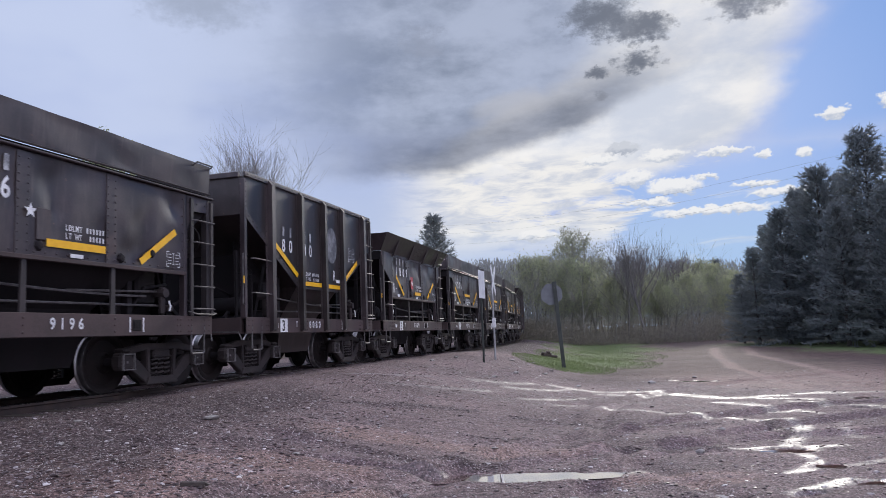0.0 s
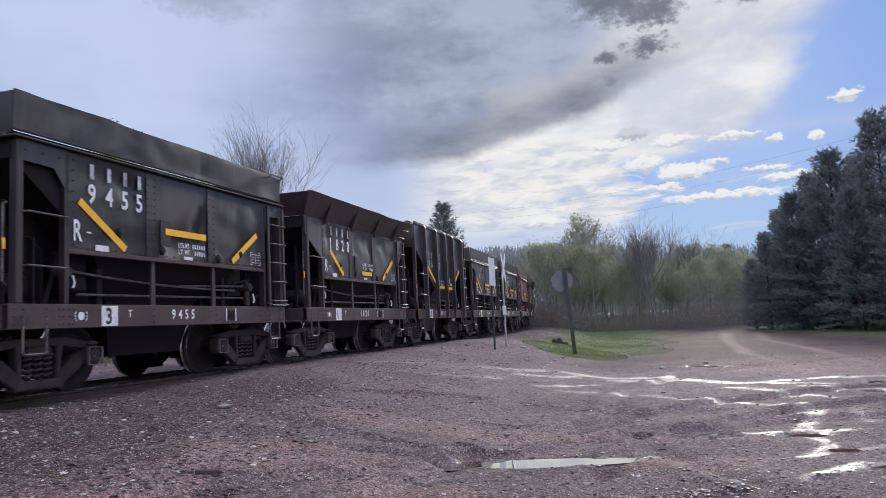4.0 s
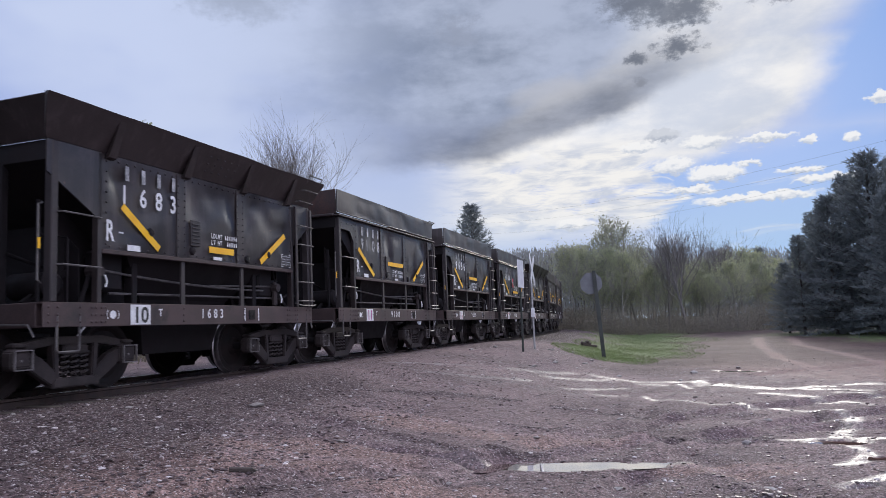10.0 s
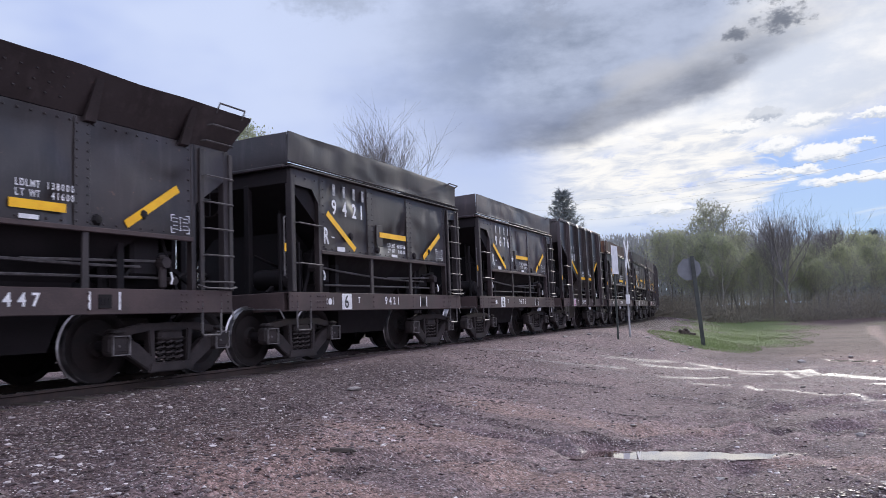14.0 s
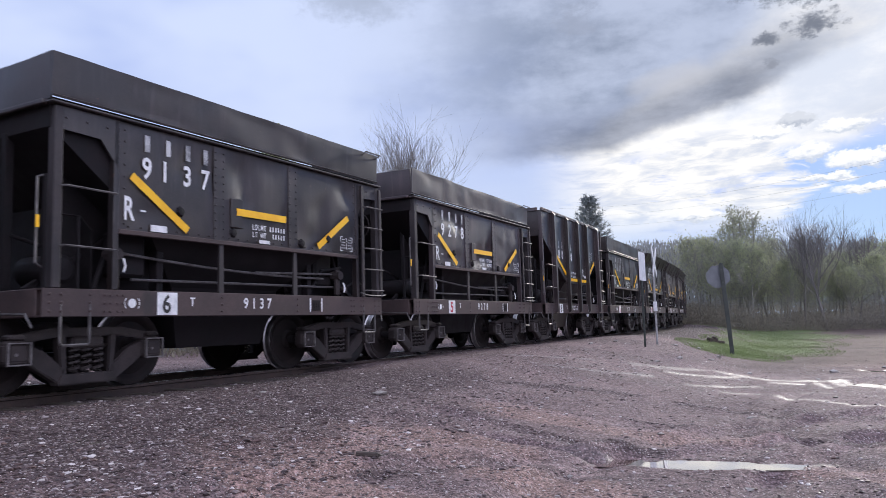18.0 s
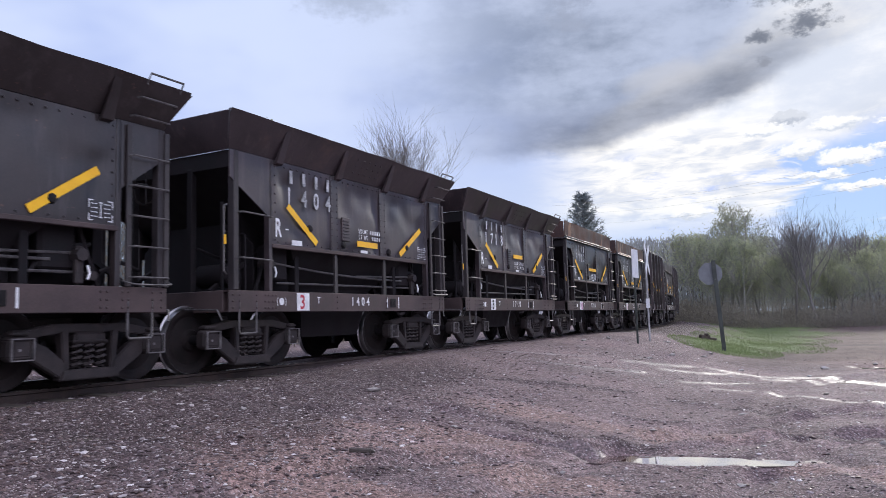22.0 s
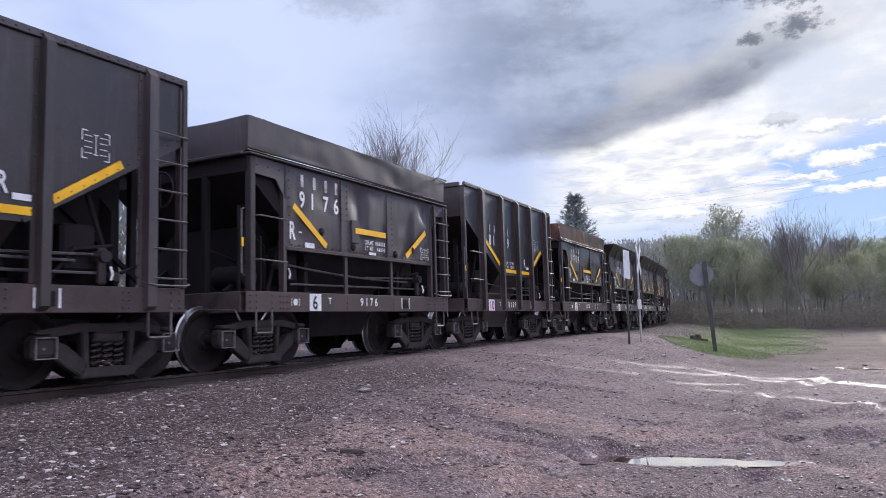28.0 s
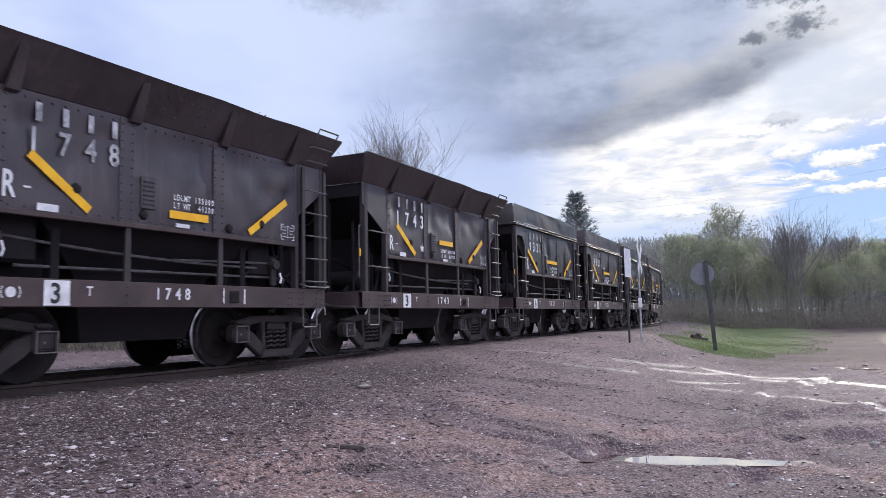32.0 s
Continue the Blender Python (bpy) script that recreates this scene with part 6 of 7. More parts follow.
def build_signs():
    x, y = 4.07, 25.75
    s = thing("stop_sign", "octagonal road sign seen from behind on a dark leaning steel post", "road sign", m=pose(x, y, gz(x, y) - 0.03, 0, -3.4, 0))
    part("post", Shape().box(-0.045, 0.045, -0.035, 0.035, -0.4, 3.05, 0.006).box(-0.065, 0.065, -0.045, -0.03, -0.4, 3.05, 0.003), POSTM, s)
    oc = [(0.40 * math.cos(radians(22.5 + 45 * k)) , 2.62 + 0.40 * math.sin(radians(22.5 + 45 * k))) for k in range(8)]
    p = part("sign_plate", Shape().prism([(a - 0.12, b) for a, b in oc], 0.05, 0.056), SIGNBACK, s)
    part("bolt", Shape().tube([(0, -0.06, 2.4), (0, 0.06, 2.4)], 0.012, 6), WORN, s)
    part("bolt", Shape().tube([(0, -0.06, 2.84), (0, 0.06, 2.84)], 0.012, 6), WORN, s)

    x, y = 1.61, 24.23
    s = thing("crossbuck", "white railway crossbuck seen nearly edge-on, on a slim pale post", "railway sign", m=pose(x, y, gz(x, y), 0, 0, 78))
    part("post", Shape().tube([(0, 0, -0.3), (0, 0, 3.05)], 0.035, 10), POSTPALE, s)
    for a in (45, -45):
        arm = Shape().prism([(-0.61, -0.11), (0.61, -0.11), (0.61, 0.11), (-0.61, 0.11)], -0.05, -0.042)
        part("arm", arm.moved(pose(0, 0, 2.62, 0, a, 0) if a > 0 else pose(0, -0.012, 2.62, 0, a, 0)), SIGNWHITE, s)
    part("collar", Shape().box(-0.05, 0.05, -0.06, 0.05, 1.05, 1.35, 0.006), SIGNWHITE, s)

    x, y = 1.13, 22.15
    s = thing("white_sign", "narrow white sign plate on a dark steel post", "road sign", m=pose(x, y, gz(x, y), 0, 0.6, 70))
    part("post", Shape().box(-0.03, 0.03, -0.025, 0.025, -0.3, 2.72, 0.005), POSTM, s)
    part("sign_plate", Shape().box(-0.30, 0.30, -0.034, -0.028, 1.92, 2.76, 0.002), SIGNWHITE, s)


build_signs()


# ---- loose stones and sticks ----
def stone_shape(rng, r, flat=0.5):
    bm = bmesh.new()
    bmesh.ops.create_icosphere(bm, subdivisions=1, radius=r)
    ax = [rng.uniform(0.7, 1.3), rng.uniform(0.6, 1.1), rng.uniform(0.5, 1.0) * flat]
    for v in bm.verts:
        k = 1 + 0.32 * rng.uniform(-1, 1)
        v.co = Vector((v.co.x * ax[0] * k, v.co.y * ax[1] * k, v.co.z * ax[2] * k))
    s = Shape().add([v.co[:] for v in bm.verts], [[v.index for v in f.verts] for f in bm.faces])
    bm.free()
    return s


def build_stones():
    rng = random.Random(11)
    for x, y, r in ((3.02, 8.99, 0.065), (-2.84, 9.06, 0.085), (5.53, 20.1, 0.12), (2.4, 6.6, 0.06), (-0.9, 10.1, 0.05), (2.0, 11.4, 0.06), (1.2, 7.2, 0.05), (-4.1, 8.3, 0.045),
                    (-1.6, 8.0, 0.05), (3.9, 14.2, 0.06), (0.6, 9.4, 0.045), (-3.6, 7.0, 0.04), (2.9, 21.9, 0.1), (3.3, 23.4, 0.09), (1.9, 20.4, 0.11), (4.6, 17.9, 0.07), (-5.2, 7.9, 0.04), (3.9, 10.6, 0.05), (2.2, 5.6, 0.055), (0.4, 5.5, 0.05), (1.7, 8.6, 0.04), (4.9, 6.6, 0.06), (2.7, 5.2, 0.05), (-0.4, 7.2, 0.04), (5.8, 9.9, 0.05),
                    (3.4, 19.2, 0.07), (1.2, 18.6, 0.08), (7.0, 21.0, 0.09), (2.2, 24.9, 0.10), (3.0, 25.6, 0.09), (-0.4, 20.9, 0.08), (0.3, 22.6, 0.09)):
        ob = new("stone", stone_shape(rng, r).mesh("stone", ROCK))
        ob.matrix_basis = pose(x, y, gz(x, y) + r * 0.22, 0, 0, rng.uniform(0, 360))
        tagged(ob, "loose pale grey stone on the dirt", "stone", "loose stones")
    x, y = -2.10, 6.26
    s = Shape().box(-0.10, 0.10, -0.022, 0.022, -0.012, 0.026, 0.008).prism([(0.10, -0.01), (0.14, 0.0), (0.10, 0.02)], -0.016, 0.016)
    ob = new("wood_scrap", s.mesh("wood_scrap", WOOD))
    ob.matrix_basis = pose(x, y, gz(x, y) + 0.012, 0, 4, 8)
    tagged(ob, "broken scrap of dark wood lying on the gravel", "wood scrap")
    x, y = 4.25, 30.99
    s = Shape().box(-0.30, 0.12, -0.10, 0.10, 0.0, 0.20, 0.03).box(0.10, 0.42, -0.09, 0.07, 0.0, 0.11, 0.025).box(-0.12, 0.02, -0.13, 0.05, 0.16, 0.26, 0.03)
    ob = new("tie_butt", s.mesh("tie_butt", TIE))
    ob.matrix_basis = pose(x, y, gz(x, y) - 0.02, 4, 6, 25)
    tagged(ob, "dark cut ends of old railway ties beside the grass", "wood block")

    # gravel strewn over the lot, denser on the shoulder of the track
    variants = [stone_shape(rng, 1.0, 0.42) for _ in range(8)]
    n = 120000
    pts = []
    while len(pts) < n:
        d = 4.5 + 22 * rng.random() ** 1.9
        a = rng.uniform(-0.85, 0.62)
        x, y = d * math.sin(a), d * math.cos(a)
        pts.append((x, y))
    P = np.array(pts)
    Z = ground_height(P[:, 0], P[:, 1])
    S, U = track_coords(P[:, 0], P[:, 1])
    vs, fs = [], []
    for (x, y), z, s, u in zip(pts, Z, S, U):
        crossing = 8 < s < 30
        shoulder = 1.0 < u < 5.0 and not (crossing and u < 3)
        heap = any(math.hypot(x - bx - min(1, max(0, ((x - bx) * (ex - bx) + (y - by) * (ey - by)) / ((ex - bx) ** 2 + (ey - by) ** 2))) * (ex - bx),
                              y - by - min(1, max(0, ((x - bx) * (ex - bx) + (y - by) * (ey - by)) / ((ex - bx) ** 2 + (ey - by) ** 2))) * (ey - by)) < w for bx, by, ex, ey, w, h in BERMS)
        if abs(u) < 1.0 or rng.random() > (1.0 if shoulder or heap else 0.42):
            continue
        if any(math.hypot((x - px) / (1.3 * a), (y - py) / (1.3 * b)) < 1 for px, py, a, b, t in PUDDLES):
            continue
        r = 0.0042 + 0.026 * rng.random() ** 7 + (0.005 * rng.random() if shoulder or heap else 0)
        v = rng.choice(variants)
        turn = rng.uniform(0, 6.3)
        c, q = math.cos(turn), math.sin(turn)
        k = len(vs)
        vs += [(x + r * (a * c - b * q), y + r * (a * q + b * c), z + r * (e + 0.12)) for a, b, e in v.v]
        fs += [tuple(i + k for i in f) for f in v.f]
    me = bpy.data.meshes.new("gravel")
    me.from_pydata(vs, [], fs)
    me.materials.append(GRAVEL)
    ob = new("gravel", me)
    tagged(ob, "loose grey and brown gravel strewn over the dirt", "gravel", kind="stuff")


def gravel_material():
    m = bpy.data.materials.new("loose gravel")
    m.use_nodes = True
    n = Net(m.node_tree)
    isl = n.node("ShaderNodeNewGeometry").outputs["Random Per Island"]
    tc = n.node("ShaderNodeTexCoord").outputs["Object"]
    ramp_ = n.node("ShaderNodeValToRGB", {0: isl})
    e = ramp_.color_ramp.elements
    e[0].position, e[0].color = 0.0, (0.055, 0.038, 0.038, 1)
    e[1].position, e[1].color = 1.0, (0.74, 0.68, 0.67, 1)
    for at, c in ((0.35, (0.075, 0.051, 0.052, 1)), (0.58, (0.125, 0.076, 0.068, 1)), (0.80, (0.20, 0.16, 0.16, 1)), (0.93, (0.42, 0.37, 0.37, 1))):
        k = e.new(at)
        k.color = c
    p = n.node("ShaderNodeBsdfPrincipled", {"Base Color": ramp_.outputs[0], "Roughness": n.step(n.noise(tc, 40.0), 0.3, 0.7, 0.35, 0.75)})
    out = n.node("ShaderNodeOutputMaterial")
    n.put(p.outputs[0], out.inputs[0])
    return m


GRAVEL = gravel_material()
build_stones()


# ---- trees ----
def limb(s, rng, p, d, length, r, bend=0.25, seg=4, sides=5, up=0.1):
    pts = [p.copy()]
    for i in range(seg):
        d = (d + Vector((rng.uniform(-1, 1), rng.uniform(-1, 1), rng.uniform(-1, 1))) * bend + Vector((0, 0, up))).normalized()
        p = p + d * (length / seg)
        pts.append(p.copy())
    s.tube(pts, r, sides, r * 0.45)
    return pts, d


def leaf_cards(s, rng, p, n, spread, size):
    for _ in range(n):
        c = p + Vector((rng.gauss(0, spread), rng.gauss(0, spread), rng.gauss(0, spread * 0.8)))
        a = Vector((rng.uniform(-1, 1), rng.uniform(-1, 1), rng.uniform(-1, 1))).normalized()
        b = a.orthogonal().normalized()
        q = size * rng.uniform(0.6, 1.3)
        s.add([c - a * q, c + b * q * 0.6, c + a * q, c - b * q * 0.6], [(0, 1, 2, 3)])


def broadleaf(name, label, seed, height, trunk_r, bark, leaf=None, leaves=6, size=0.12, crown_from=0.3, limbs=14, spread=0.55, twig=4, group="", stems=1, lean=0.08, thin=0.018, vase=0.0):
    rng = random.Random(seed)
    t = thing(name, label, "tree", group)
    trunk, wood, cards = Shape(), Shape(), Shape()
    for k in range(stems):
        base = Vector((rng.uniform(-0.5, 0.5) * (stems > 1), rng.uniform(-0.5, 0.5) * (stems > 1), -0.2))
        h = height * (1 if k == 0 else rng.uniform(0.75, 0.95))
        pts, d = limb(trunk, rng, base, Vector((rng.uniform(-lean, lean) * (1 + stems), rng.uniform(-lean, lean) * (1 + stems), 1)), h * 0.95, trunk_r, 0.07, 9, 7, 0.12)
        for i in range(limbs):
            f = crown_from + (1 - crown_from) * (i + rng.random()) / limbs
            j = min(int(f * 9), 8)
            p = pts[j].lerp(pts[j + 1], f * 9 - j)
            az = rng.uniform(0, 2 * math.pi)
            ln = h * spread * (1.05 - f) * rng.uniform(0.6, 1.1) + h * 0.06
            d0 = Vector((math.cos(az), math.sin(az), rng.uniform(0.5, 1.3))).normalized()
            if vase:
                f = crown_from + (0.80 - crown_from) * (i + rng.random()) / limbs
                j = min(int(f * 9), 8)
                p = pts[j].lerp(pts[j + 1], f * 9 - j)
                ln = h * (1.0 - f) * rng.uniform(0.75, 1.08)
                d0 = Vector((math.cos(az), math.sin(az), rng.uniform(vase, 2.4 * vase + 0.6))).normalized()
            lp, ld = limb(wood, rng, p, d0, ln, trunk_r * (1.05 - f) * 0.40 + 0.6 * thin, 0.18, 5, 5, 0.1)
            for q in range(twig * 2):
                a = rng.uniform(0.3, 1.0) * 5
                a0 = min(int(a), 4)
                p2 = lp[a0].lerp(lp[a0 + 1], a - a0)
                d2 = (ld + Vector((rng.uniform(-1, 1), rng.uniform(-1, 1), rng.uniform(-0.2, 1)))).normalized()
                tp, td = limb(wood, rng, p2, d2, ln * rng.uniform(0.25, 0.5), thin, 0.25, 3, 3, 0.08)
                for e in range(2):
                    d3 = (td + Vector((rng.uniform(-1, 1), rng.uniform(-1, 1), rng.uniform(-0.3, 1)))).normalized()
                    limb(wood, rng, tp[2], d3, ln * rng.uniform(0.14, 0.32), thin * 0.6, 0.2, 2, 3, 0.08)
                if leaf:
                    for z in tp[1:]:
                        leaf_cards(cards, rng, z, leaves, ln * 0.16 + 0.16, size)
    part("trunk", trunk, bark, t, fix=False, smooth=True)
    tagged(part("branchwork", wood, bark, t, fix=False, smooth=True), kind="stuff")
    if leaf:
        part("crown", cards, leaf, t, fix=False)
    return t


def conifer(name, label, seed, height, radius, trunk_r, group="", low=0.05, dense=1.0, tip=0.28, power=0.75):
    rng = random.Random(seed)
    t = thing(name, label, "tree", group)
    wood, cards = Shape(), Shape()
    wood.tube([(0, 0, -0.3), (rng.uniform(-0.1, 0.1), rng.uniform(-0.1, 0.1), height * 0.5), (0, 0, height)], trunk_r, 8, 0.02)
    z = height * low
    while z < height * 0.985:
        f = z / height
        n = rng.randint(5, 7)
        a0 = rng.uniform(0, 6.3)
        for i in range(n):
            a = a0 + 2 * math.pi * i / n + rng.uniform(-0.3, 0.3)
            ln = radius * (1 - f) ** power * rng.uniform(0.6, 1.15) + 0.25
            d0 = Vector((math.cos(a), math.sin(a), 0.15 + 0.7 * f))
            lp, ld = limb(wood, rng, Vector((0, 0, z)), d0.normalized(), ln, 0.012 + 0.02 * (1 - f), 0.12, 4, 3, 0.06 - 0.10 * (1 - f))
            m = max(4, int(ln * 5.5 * dense))
            for k in range(m):
                u = 4 * (0.22 + 0.78 * (k + rng.random()) / m)
                j = min(int(u), 3)
                p = lp[j].lerp(lp[j + 1], u - j)
                side = Vector((-math.sin(a), math.cos(a), 0)) * rng.uniform(-1, 1) * ln * 0.22
                p = p + side
                for q in range(5):
                    d = (Vector((math.cos(a), math.sin(a), 0.3)) * 0.7 + Vector((rng.uniform(-1, 1), rng.uniform(-1, 1), rng.uniform(-0.6, 0.9)))).normalized()
                    b = d.orthogonal().normalized() * rng.uniform(0.03, 0.07)
                    L = tip * rng.uniform(0.7, 1.4)
                    cards.add([p - b, p + b, p + d * L], [(0, 1, 2)])
        z += rng.uniform(0.32, 0.5) * (0.6 + 0.6 * (1 - f))
    part("trunk", wood, BARK, t, fix=False)
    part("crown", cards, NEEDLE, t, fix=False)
    return t


def place(ob, x, y, turn=0.0, k=1.0):
    ob.matrix_basis = pose(x, y, gz(x, y), 0, 0, turn) @ Matrix.Scale(k, 4)


def at_bearing(az, d):
    return d * math.sin(radians(az)), d * math.cos(radians(az))


def build_trees():
    rng = random.Random(8)
    # tall pines beside the dirt road
    pines = [conifer("pine_tree", "tall dark green pine with branches to the ground", 21 + k, h, r, 0.22, "pines by the road", 0.04, 1.25, 0.34, 0.62) for k, (h, r) in enumerate(((12.0, 4.2), (11.0, 3.8), (12.6, 3.6)))]
    spots = [(34.2, 47, 0, 1.02), (30.6, 48, 2, 0.98), (27.6, 50, 0, 0.90), (25.0, 52, 1, 0.78), (23.0, 54, 2, 0.52), (36.5, 45, 1, 1.1), (29.2, 55, 1, 1.0), (26.2, 57, 2, 0.85),
             (33.0, 56, 1, 1.15), (39.5, 46, 0, 1.05), (43.0, 44, 2, 1.0), (24.2, 60, 0, 0.72), (31.8, 43, 1, 0.72), (28.6, 45.5, 2, 0.62), (35.8, 40.5, 0, 0.66), (22.0, 58, 1, 0.45), (47, 43, 1, 1.0)]
    first = set()
    for az, d, k, sc in spots:
        x, y = at_bearing(az, d)
        ob = pines[k] if k not in first else copy_thing(pines[k], Matrix())
        first.add(k)
        ob.matrix_basis = pose(x, y, gz(x, y), 0, 0, rng.uniform(0, 360)) @ Matrix.Scale(sc, 4)

    # leafing aspens and a bare tree in the middle distance
    asp = broadleaf("aspen_tree", "tall aspen just coming into bronze-green leaf", 5, 13.0, 0.16, PALEBARK, BRONZE, 3, 0.11, 0.42, 20, 0.42, 4, "aspens by the road")
    for k, (az, d, sc) in enumerate(((9.6, 76, 0.90), (11.7, 78, 0.90), (10.6, 84, 0.97), (8.6, 82, 0.75))):
        x, y = at_bearing(az, d)
        ob = asp if k == 0 else copy_thing(asp, Matrix())
        place(ob, x, y, 70 * k, sc)
    bare = broadleaf("bare_tree", "bare many-branched tree with fine grey twigs", 9, 11.5, 0.15, TWIGS, None, 0, 0.1, 0.28, 30, 0.52, 7, "bare trees", 1, 0.05, 0.014, 0.75)
    for k, (az, d, sc) in enumerate(((15.2, 70, 0.83), (13.9, 74, 0.78), (17.2, 80, 0.80))):
        x, y = at_bearing(az, d)
        ob = bare if k == 0 else copy_thing(bare, Matrix())
        place(ob, x, y, 110 * k, sc)
    birch = [broadleaf("young_birch", "slim young birch with fresh pale green leaves", 31 + k, 8.0, 0.07, PALEBARK, SPRING, 4, 0.085, 0.34, 26, 0.60, 4, "young birches by the road") for k in range(2)]
    n = 0
    for i in range(46):
        az = 7.2 + 15.0 * i / 45 + rng.uniform(-0.5, 0.5)
        d = rng.uniform(68, 98)
        x, y = at_bearing(az, d)
        top = 5.2 - 0.07 * (az - 8)
        sc = max(0.3, (d * math.tan(radians(top * rng.uniform(0.55, 1.05))) + 1.5) / 8.0)
        ob = birch[n % 2] if n < 2 else copy_thing(birch[n % 2], Matrix())
        n += 1
        place(ob, x, y, rng.uniform(0, 360), sc)

    # over the train: a bare tree, a lone spruce, a leafing tree
    x, y = at_bearing(-14.6, 46)
    tall = broadleaf("bare_tree", "bare tree with a fan of fine grey twigs", 14, 12.6, 0.075, TWIGS, None, 0, 0.1, 0.46, 34, 0.36, 11, "bare trees", 1, 0.05, 0.008, 1.5)
    place(tall, x, y, 40, 1.0)
    x, y = at_bearing(-17.6, 52)
    place(copy_thing(tall, Matrix()), x, y, 200, 0.95)
    sp = conifer("spruce_tree", "lone dark spruce standing behind the train", 77, 13.0, 3.7, 0.18, "", 0.1, 1.0, 0.45, 0.62)
    x, y = at_bearing(-0.7, 78)
    place(sp, x, y, 10, 1.06)
    x, y = at_bearing(-24.6, 48)
    leafy = broadleaf("leafing_tree", "tall tree with fresh pale green leaves behind the train", 55, 14.4, 0.14, PALEBARK, SPRING, 7, 0.09, 0.4, 26, 0.34, 5)
    place(leafy, x, y)
    x, y = at_bearing(20.4, 150)
    place(copy_thing(sp, Matrix()), x, y, 90, 1.05)

    # far woods along the skyline
    vs = Shape()
    cards = Shape()
    for i in range(900):
        az = rng.uniform(-14, 36) if i < 760 else rng.uniform(-75, -10)
        d = rng.uniform(150, 215)
        x, y = at_bearing(az, d)
        top = (5.5 if az < 9 else 5.5 - 0.09 * (az - 9)) * rng.uniform(0.82, 1.04)
        h = d * math.tan(radians(top)) + 1.5
        vs.tube([(x, y, -1), (x + rng.uniform(-0.6, 0.6), y, h)], 0.14, 3, 0.02)
        for k in range(150):
            f = rng.random()
            rr = (1.1 - f) * h * 0.15 + 0.9
            c = Vector((x + rng.gauss(0, rr * 0.6), y + rng.gauss(0, rr * 0.6), h * (0.12 + 0.88 * f)))
            a = Vector((rng.uniform(-0.4, 0.4), rng.uniform(-0.4, 0.4), 1)).normalized()
            b = a.orthogonal().normalized()
            q = rng.uniform(0.3, 0.85)
            cards.add([c - b * q * 0.35, c + b * q * 0.35, c + a * q * 1.3], [(0, 1, 2)])
    # unseen ring of trees, added behind to cut low light on the cars
    for i in range(340):
        az, d = rng.uniform(46, 262), rng.uniform(62, 92)
        x, y = at_bearing(az, d)
        h = rng.uniform(8.5, 13.5)
        vs.tube([(x, y, -1), (x + rng.uniform(-0.6, 0.6), y, h)], 0.14, 3, 0.02)
        for k in range(110):
            f = rng.random()
            c = Vector((x + rng.gauss(0, 1.5), y + rng.gauss(0, 1.5), h * f))
            a = Vector((rng.uniform(-0.7, 0.7), rng.uniform(-0.7, 0.7), 1)).normalized()
            b = a.orthogonal().normalized()
            q = rng.uniform(0.4, 1.0)
            cards.add([c - b * q * 0.5, c + b * q * 0.5, c + a * q * 1.3], [(0, 1, 2)])
    tagged(part("far_woods", cards, FARLEAF, None, fix=False), "far skyline woods coming into leaf, colour hazed, unseen ring added behind", "woods", kind="stuff")
    tagged(part("far_trunks", vs, BARK, None, fix=False), "thin bare trunks of the far woods and added unseen ring", "woods", kind="stuff")


build_trees()


def brush(name, label, spots, mat, seed, size, dense=1.0, wild=0.6):
    """Low scrub: fans of twigs with small leaves."""
    rng = random.Random(seed)
    s = Shape()
    for x, y, h, w in spots:
        z0 = gz(x, y)
        for k in range(int(70 * dense)):
            f = rng.random()
            c = Vector((x + rng.gauss(0, w * 0.5), y + rng.gauss(0, w * 0.5), z0 + h * f * (1 - 0.25 * rng.random())))
            a = Vector((rng.uniform(-wild, wild), rng.uniform(-wild, wild), 1)).normalized()
            b = a.orthogonal().normalized()
            q = size * rng.uniform(0.5, 1.3)
            s.add([c - b * q * 0.3, c + a * q * 0.7 - b * q * 0.1, c + a * q * 1.4, c + b * q * 0.3], [(0, 1, 2, 3)])
    tagged(part(name, s, mat, None, fix=False), label, "scrub", kind="stuff")


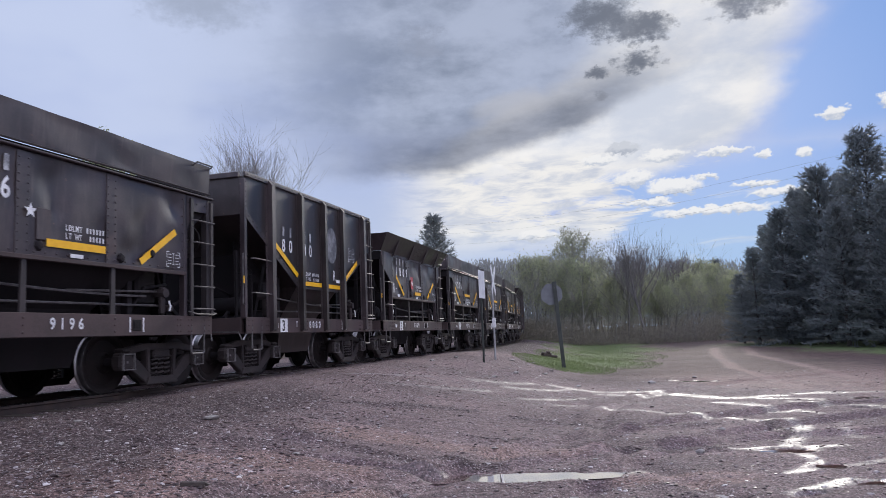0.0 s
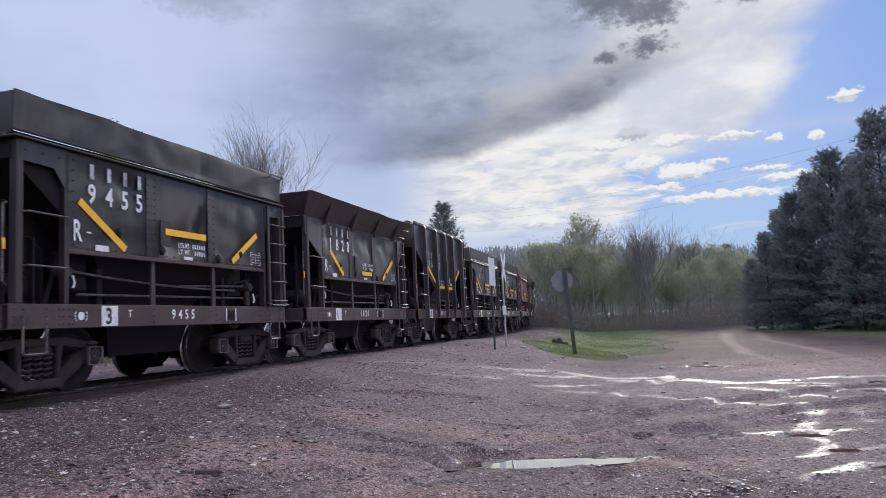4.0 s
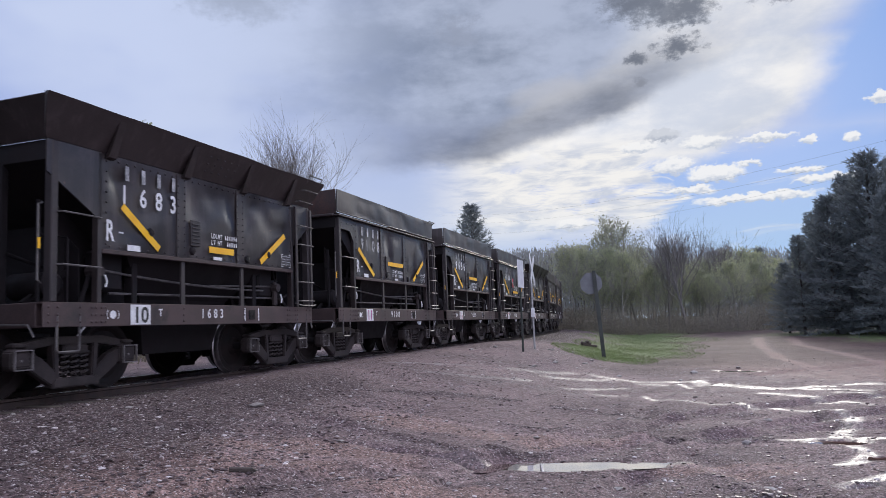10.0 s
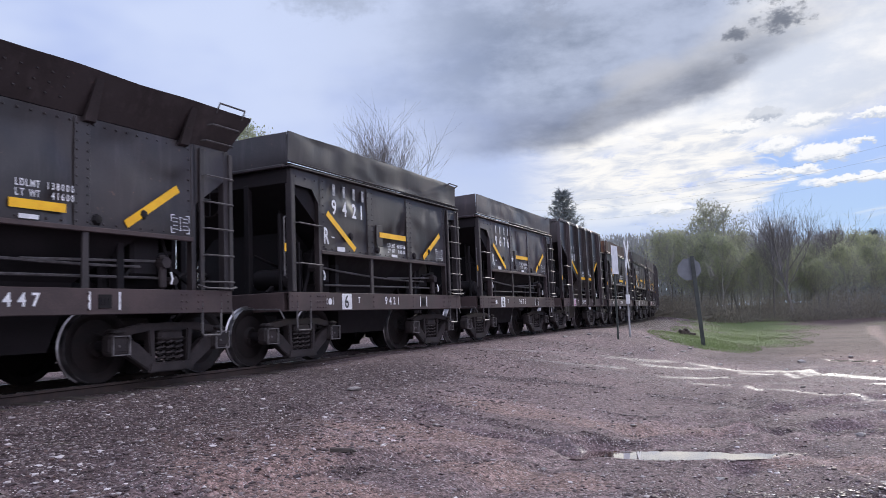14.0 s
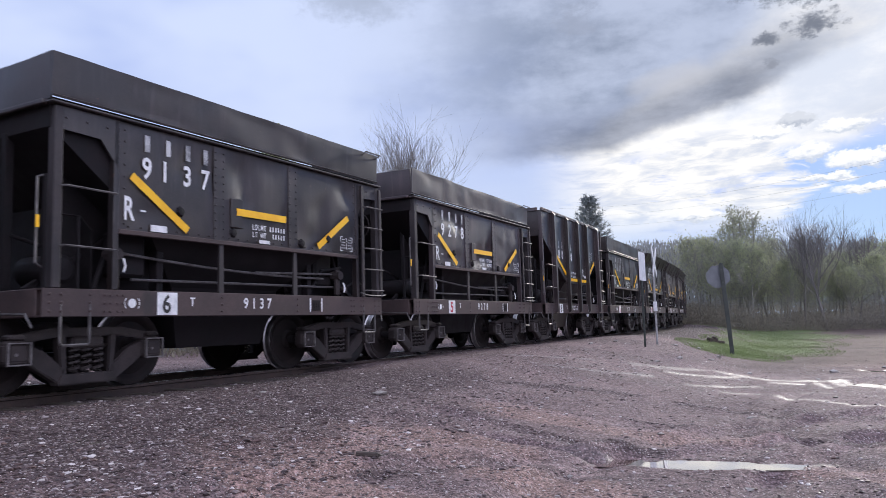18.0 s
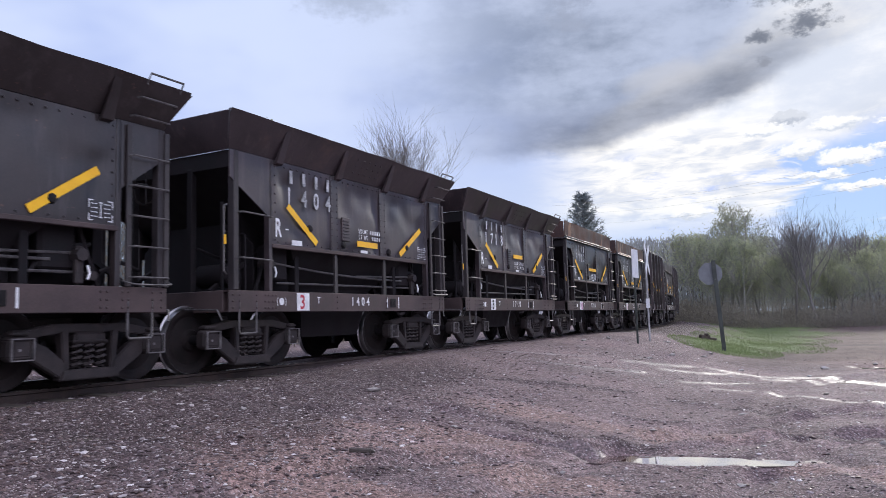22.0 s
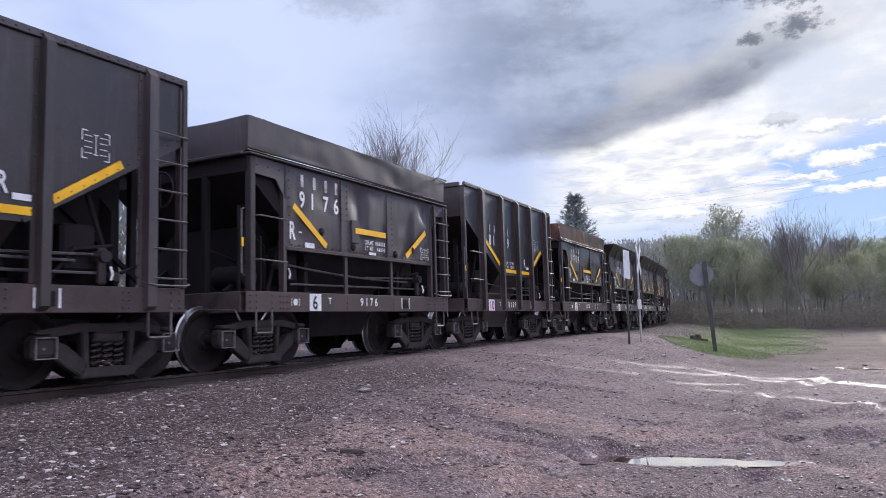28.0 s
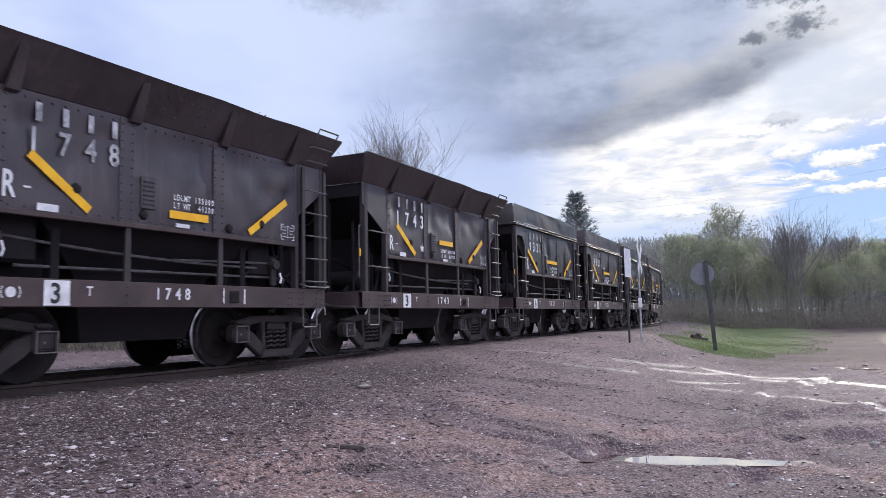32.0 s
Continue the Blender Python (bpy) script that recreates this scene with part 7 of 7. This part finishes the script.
def build_brush():
    rng = random.Random(19)
    spots = []
    for i in range(330):
        s = rng.uniform(-14, 75) if i < 180 else rng.uniform(-14, 34)
        x, y, h = on_track(s, rng.uniform(-19, -11.5))
        tall = rng.uniform(5.0, 8.0) if s < 20 else (rng.uniform(2.5, 4.5) if s < 34 else rng.uniform(1.4, 2.6))
        spots.append((x, y, tall if i % 3 else rng.uniform(1.4, 2.6), 1.5))
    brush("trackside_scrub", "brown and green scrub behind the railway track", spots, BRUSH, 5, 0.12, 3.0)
    spots = []
    for i in range(150):
        x, y, h = on_track(rng.uniform(-14, 24), rng.uniform(-24, -17))
        spots.append((x, y, rng.uniform(5.5, 8.5), 2.0))
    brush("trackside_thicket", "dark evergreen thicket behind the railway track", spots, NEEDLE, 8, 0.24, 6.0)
    spots = []
    for i in range(260):
        az, d = rng.uniform(4.5, 23.5), rng.uniform(64, 100)
        x, y = at_bearing(az, d)
        spots.append((x, y, rng.uniform(0.9, 1.7) + 1.6 * rng.random() ** 3, 1.8))
    for i in range(170):
        az, d = rng.uniform(-2.0, 24.0), rng.uniform(102, 138)
        x, y = at_bearing(az, d)
        spots.append((x, y, rng.uniform(2.2, 4.2), 2.4))
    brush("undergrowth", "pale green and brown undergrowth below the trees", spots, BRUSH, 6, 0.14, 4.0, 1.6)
    spots = []
    for i in range(170):
        az, d = rng.uniform(24.5, 46), rng.uniform(50, 64)
        x, y = at_bearing(az, d)
        spots.append((x, y, rng.uniform(0.8, 2.2), 1.5))
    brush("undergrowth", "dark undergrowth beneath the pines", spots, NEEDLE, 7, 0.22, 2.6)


build_brush()


# ---- grass, wires ----
def build_grass():
    rng = random.Random(2)
    s = Shape()
    while len(s.f) < 42000:
        gx, gy, rx, ry = GRASS_SPOTS[min(int(rng.random() ** 1.3 * 5), 4)]
        a, r = rng.uniform(0, 6.3), 1.15 * rng.random() ** 0.65
        x, y = gx + rx * r * math.cos(a), gy + ry * r * math.sin(a)
        k = len(s.v)
        h, w, t = rng.uniform(0.03, 0.09), 0.007, rng.uniform(0, 6.3)
        s.v += [(x - w * math.cos(t), y - w * math.sin(t), 0.0), (x + w * math.cos(t), y + w * math.sin(t), 0.0), (x + rng.uniform(-0.05, 0.05), y + rng.uniform(-0.05, 0.05), h)]
        s.f.append((k, k + 1, k + 2))
    V = np.array(s.v)
    zs = np.repeat(ground_height(V[::3, 0], V[::3, 1], False), 3)
    V[:, 2] += zs - 0.01
    s.v = [tuple(p) for p in V]
    ob = part("grass", s, GRASSM, None, fix=False)
    tagged(ob, "short fresh green grass beside the dirt road", "grass", kind="stuff")


build_grass()


def build_wires():
    for k, (e0, e1) in enumerate(((12.0, 8.6), (11.2, 8.0), (10.2, 7.2))):
        a, b = at_bearing(36, 90), at_bearing(-3, 190)
        z0, z1 = EYE + 90 * math.tan(radians(e0)), EYE + 190 * math.tan(radians(e1))
        pts = []
        for i in range(25):
            t = i / 24
            pts.append((a[0] + (b[0] - a[0]) * t, a[1] + (b[1] - a[1]) * t, z0 + (z1 - z0) * t - 3.0 * 4 * t * (1 - t)))
        ob = part("power_line", Shape().tube(pts, 0.012, 4), WIRE, None, fix=False)
        tagged(ob, "thin overhead power line against the sky", "cable", "power lines")


build_wires()

motions()
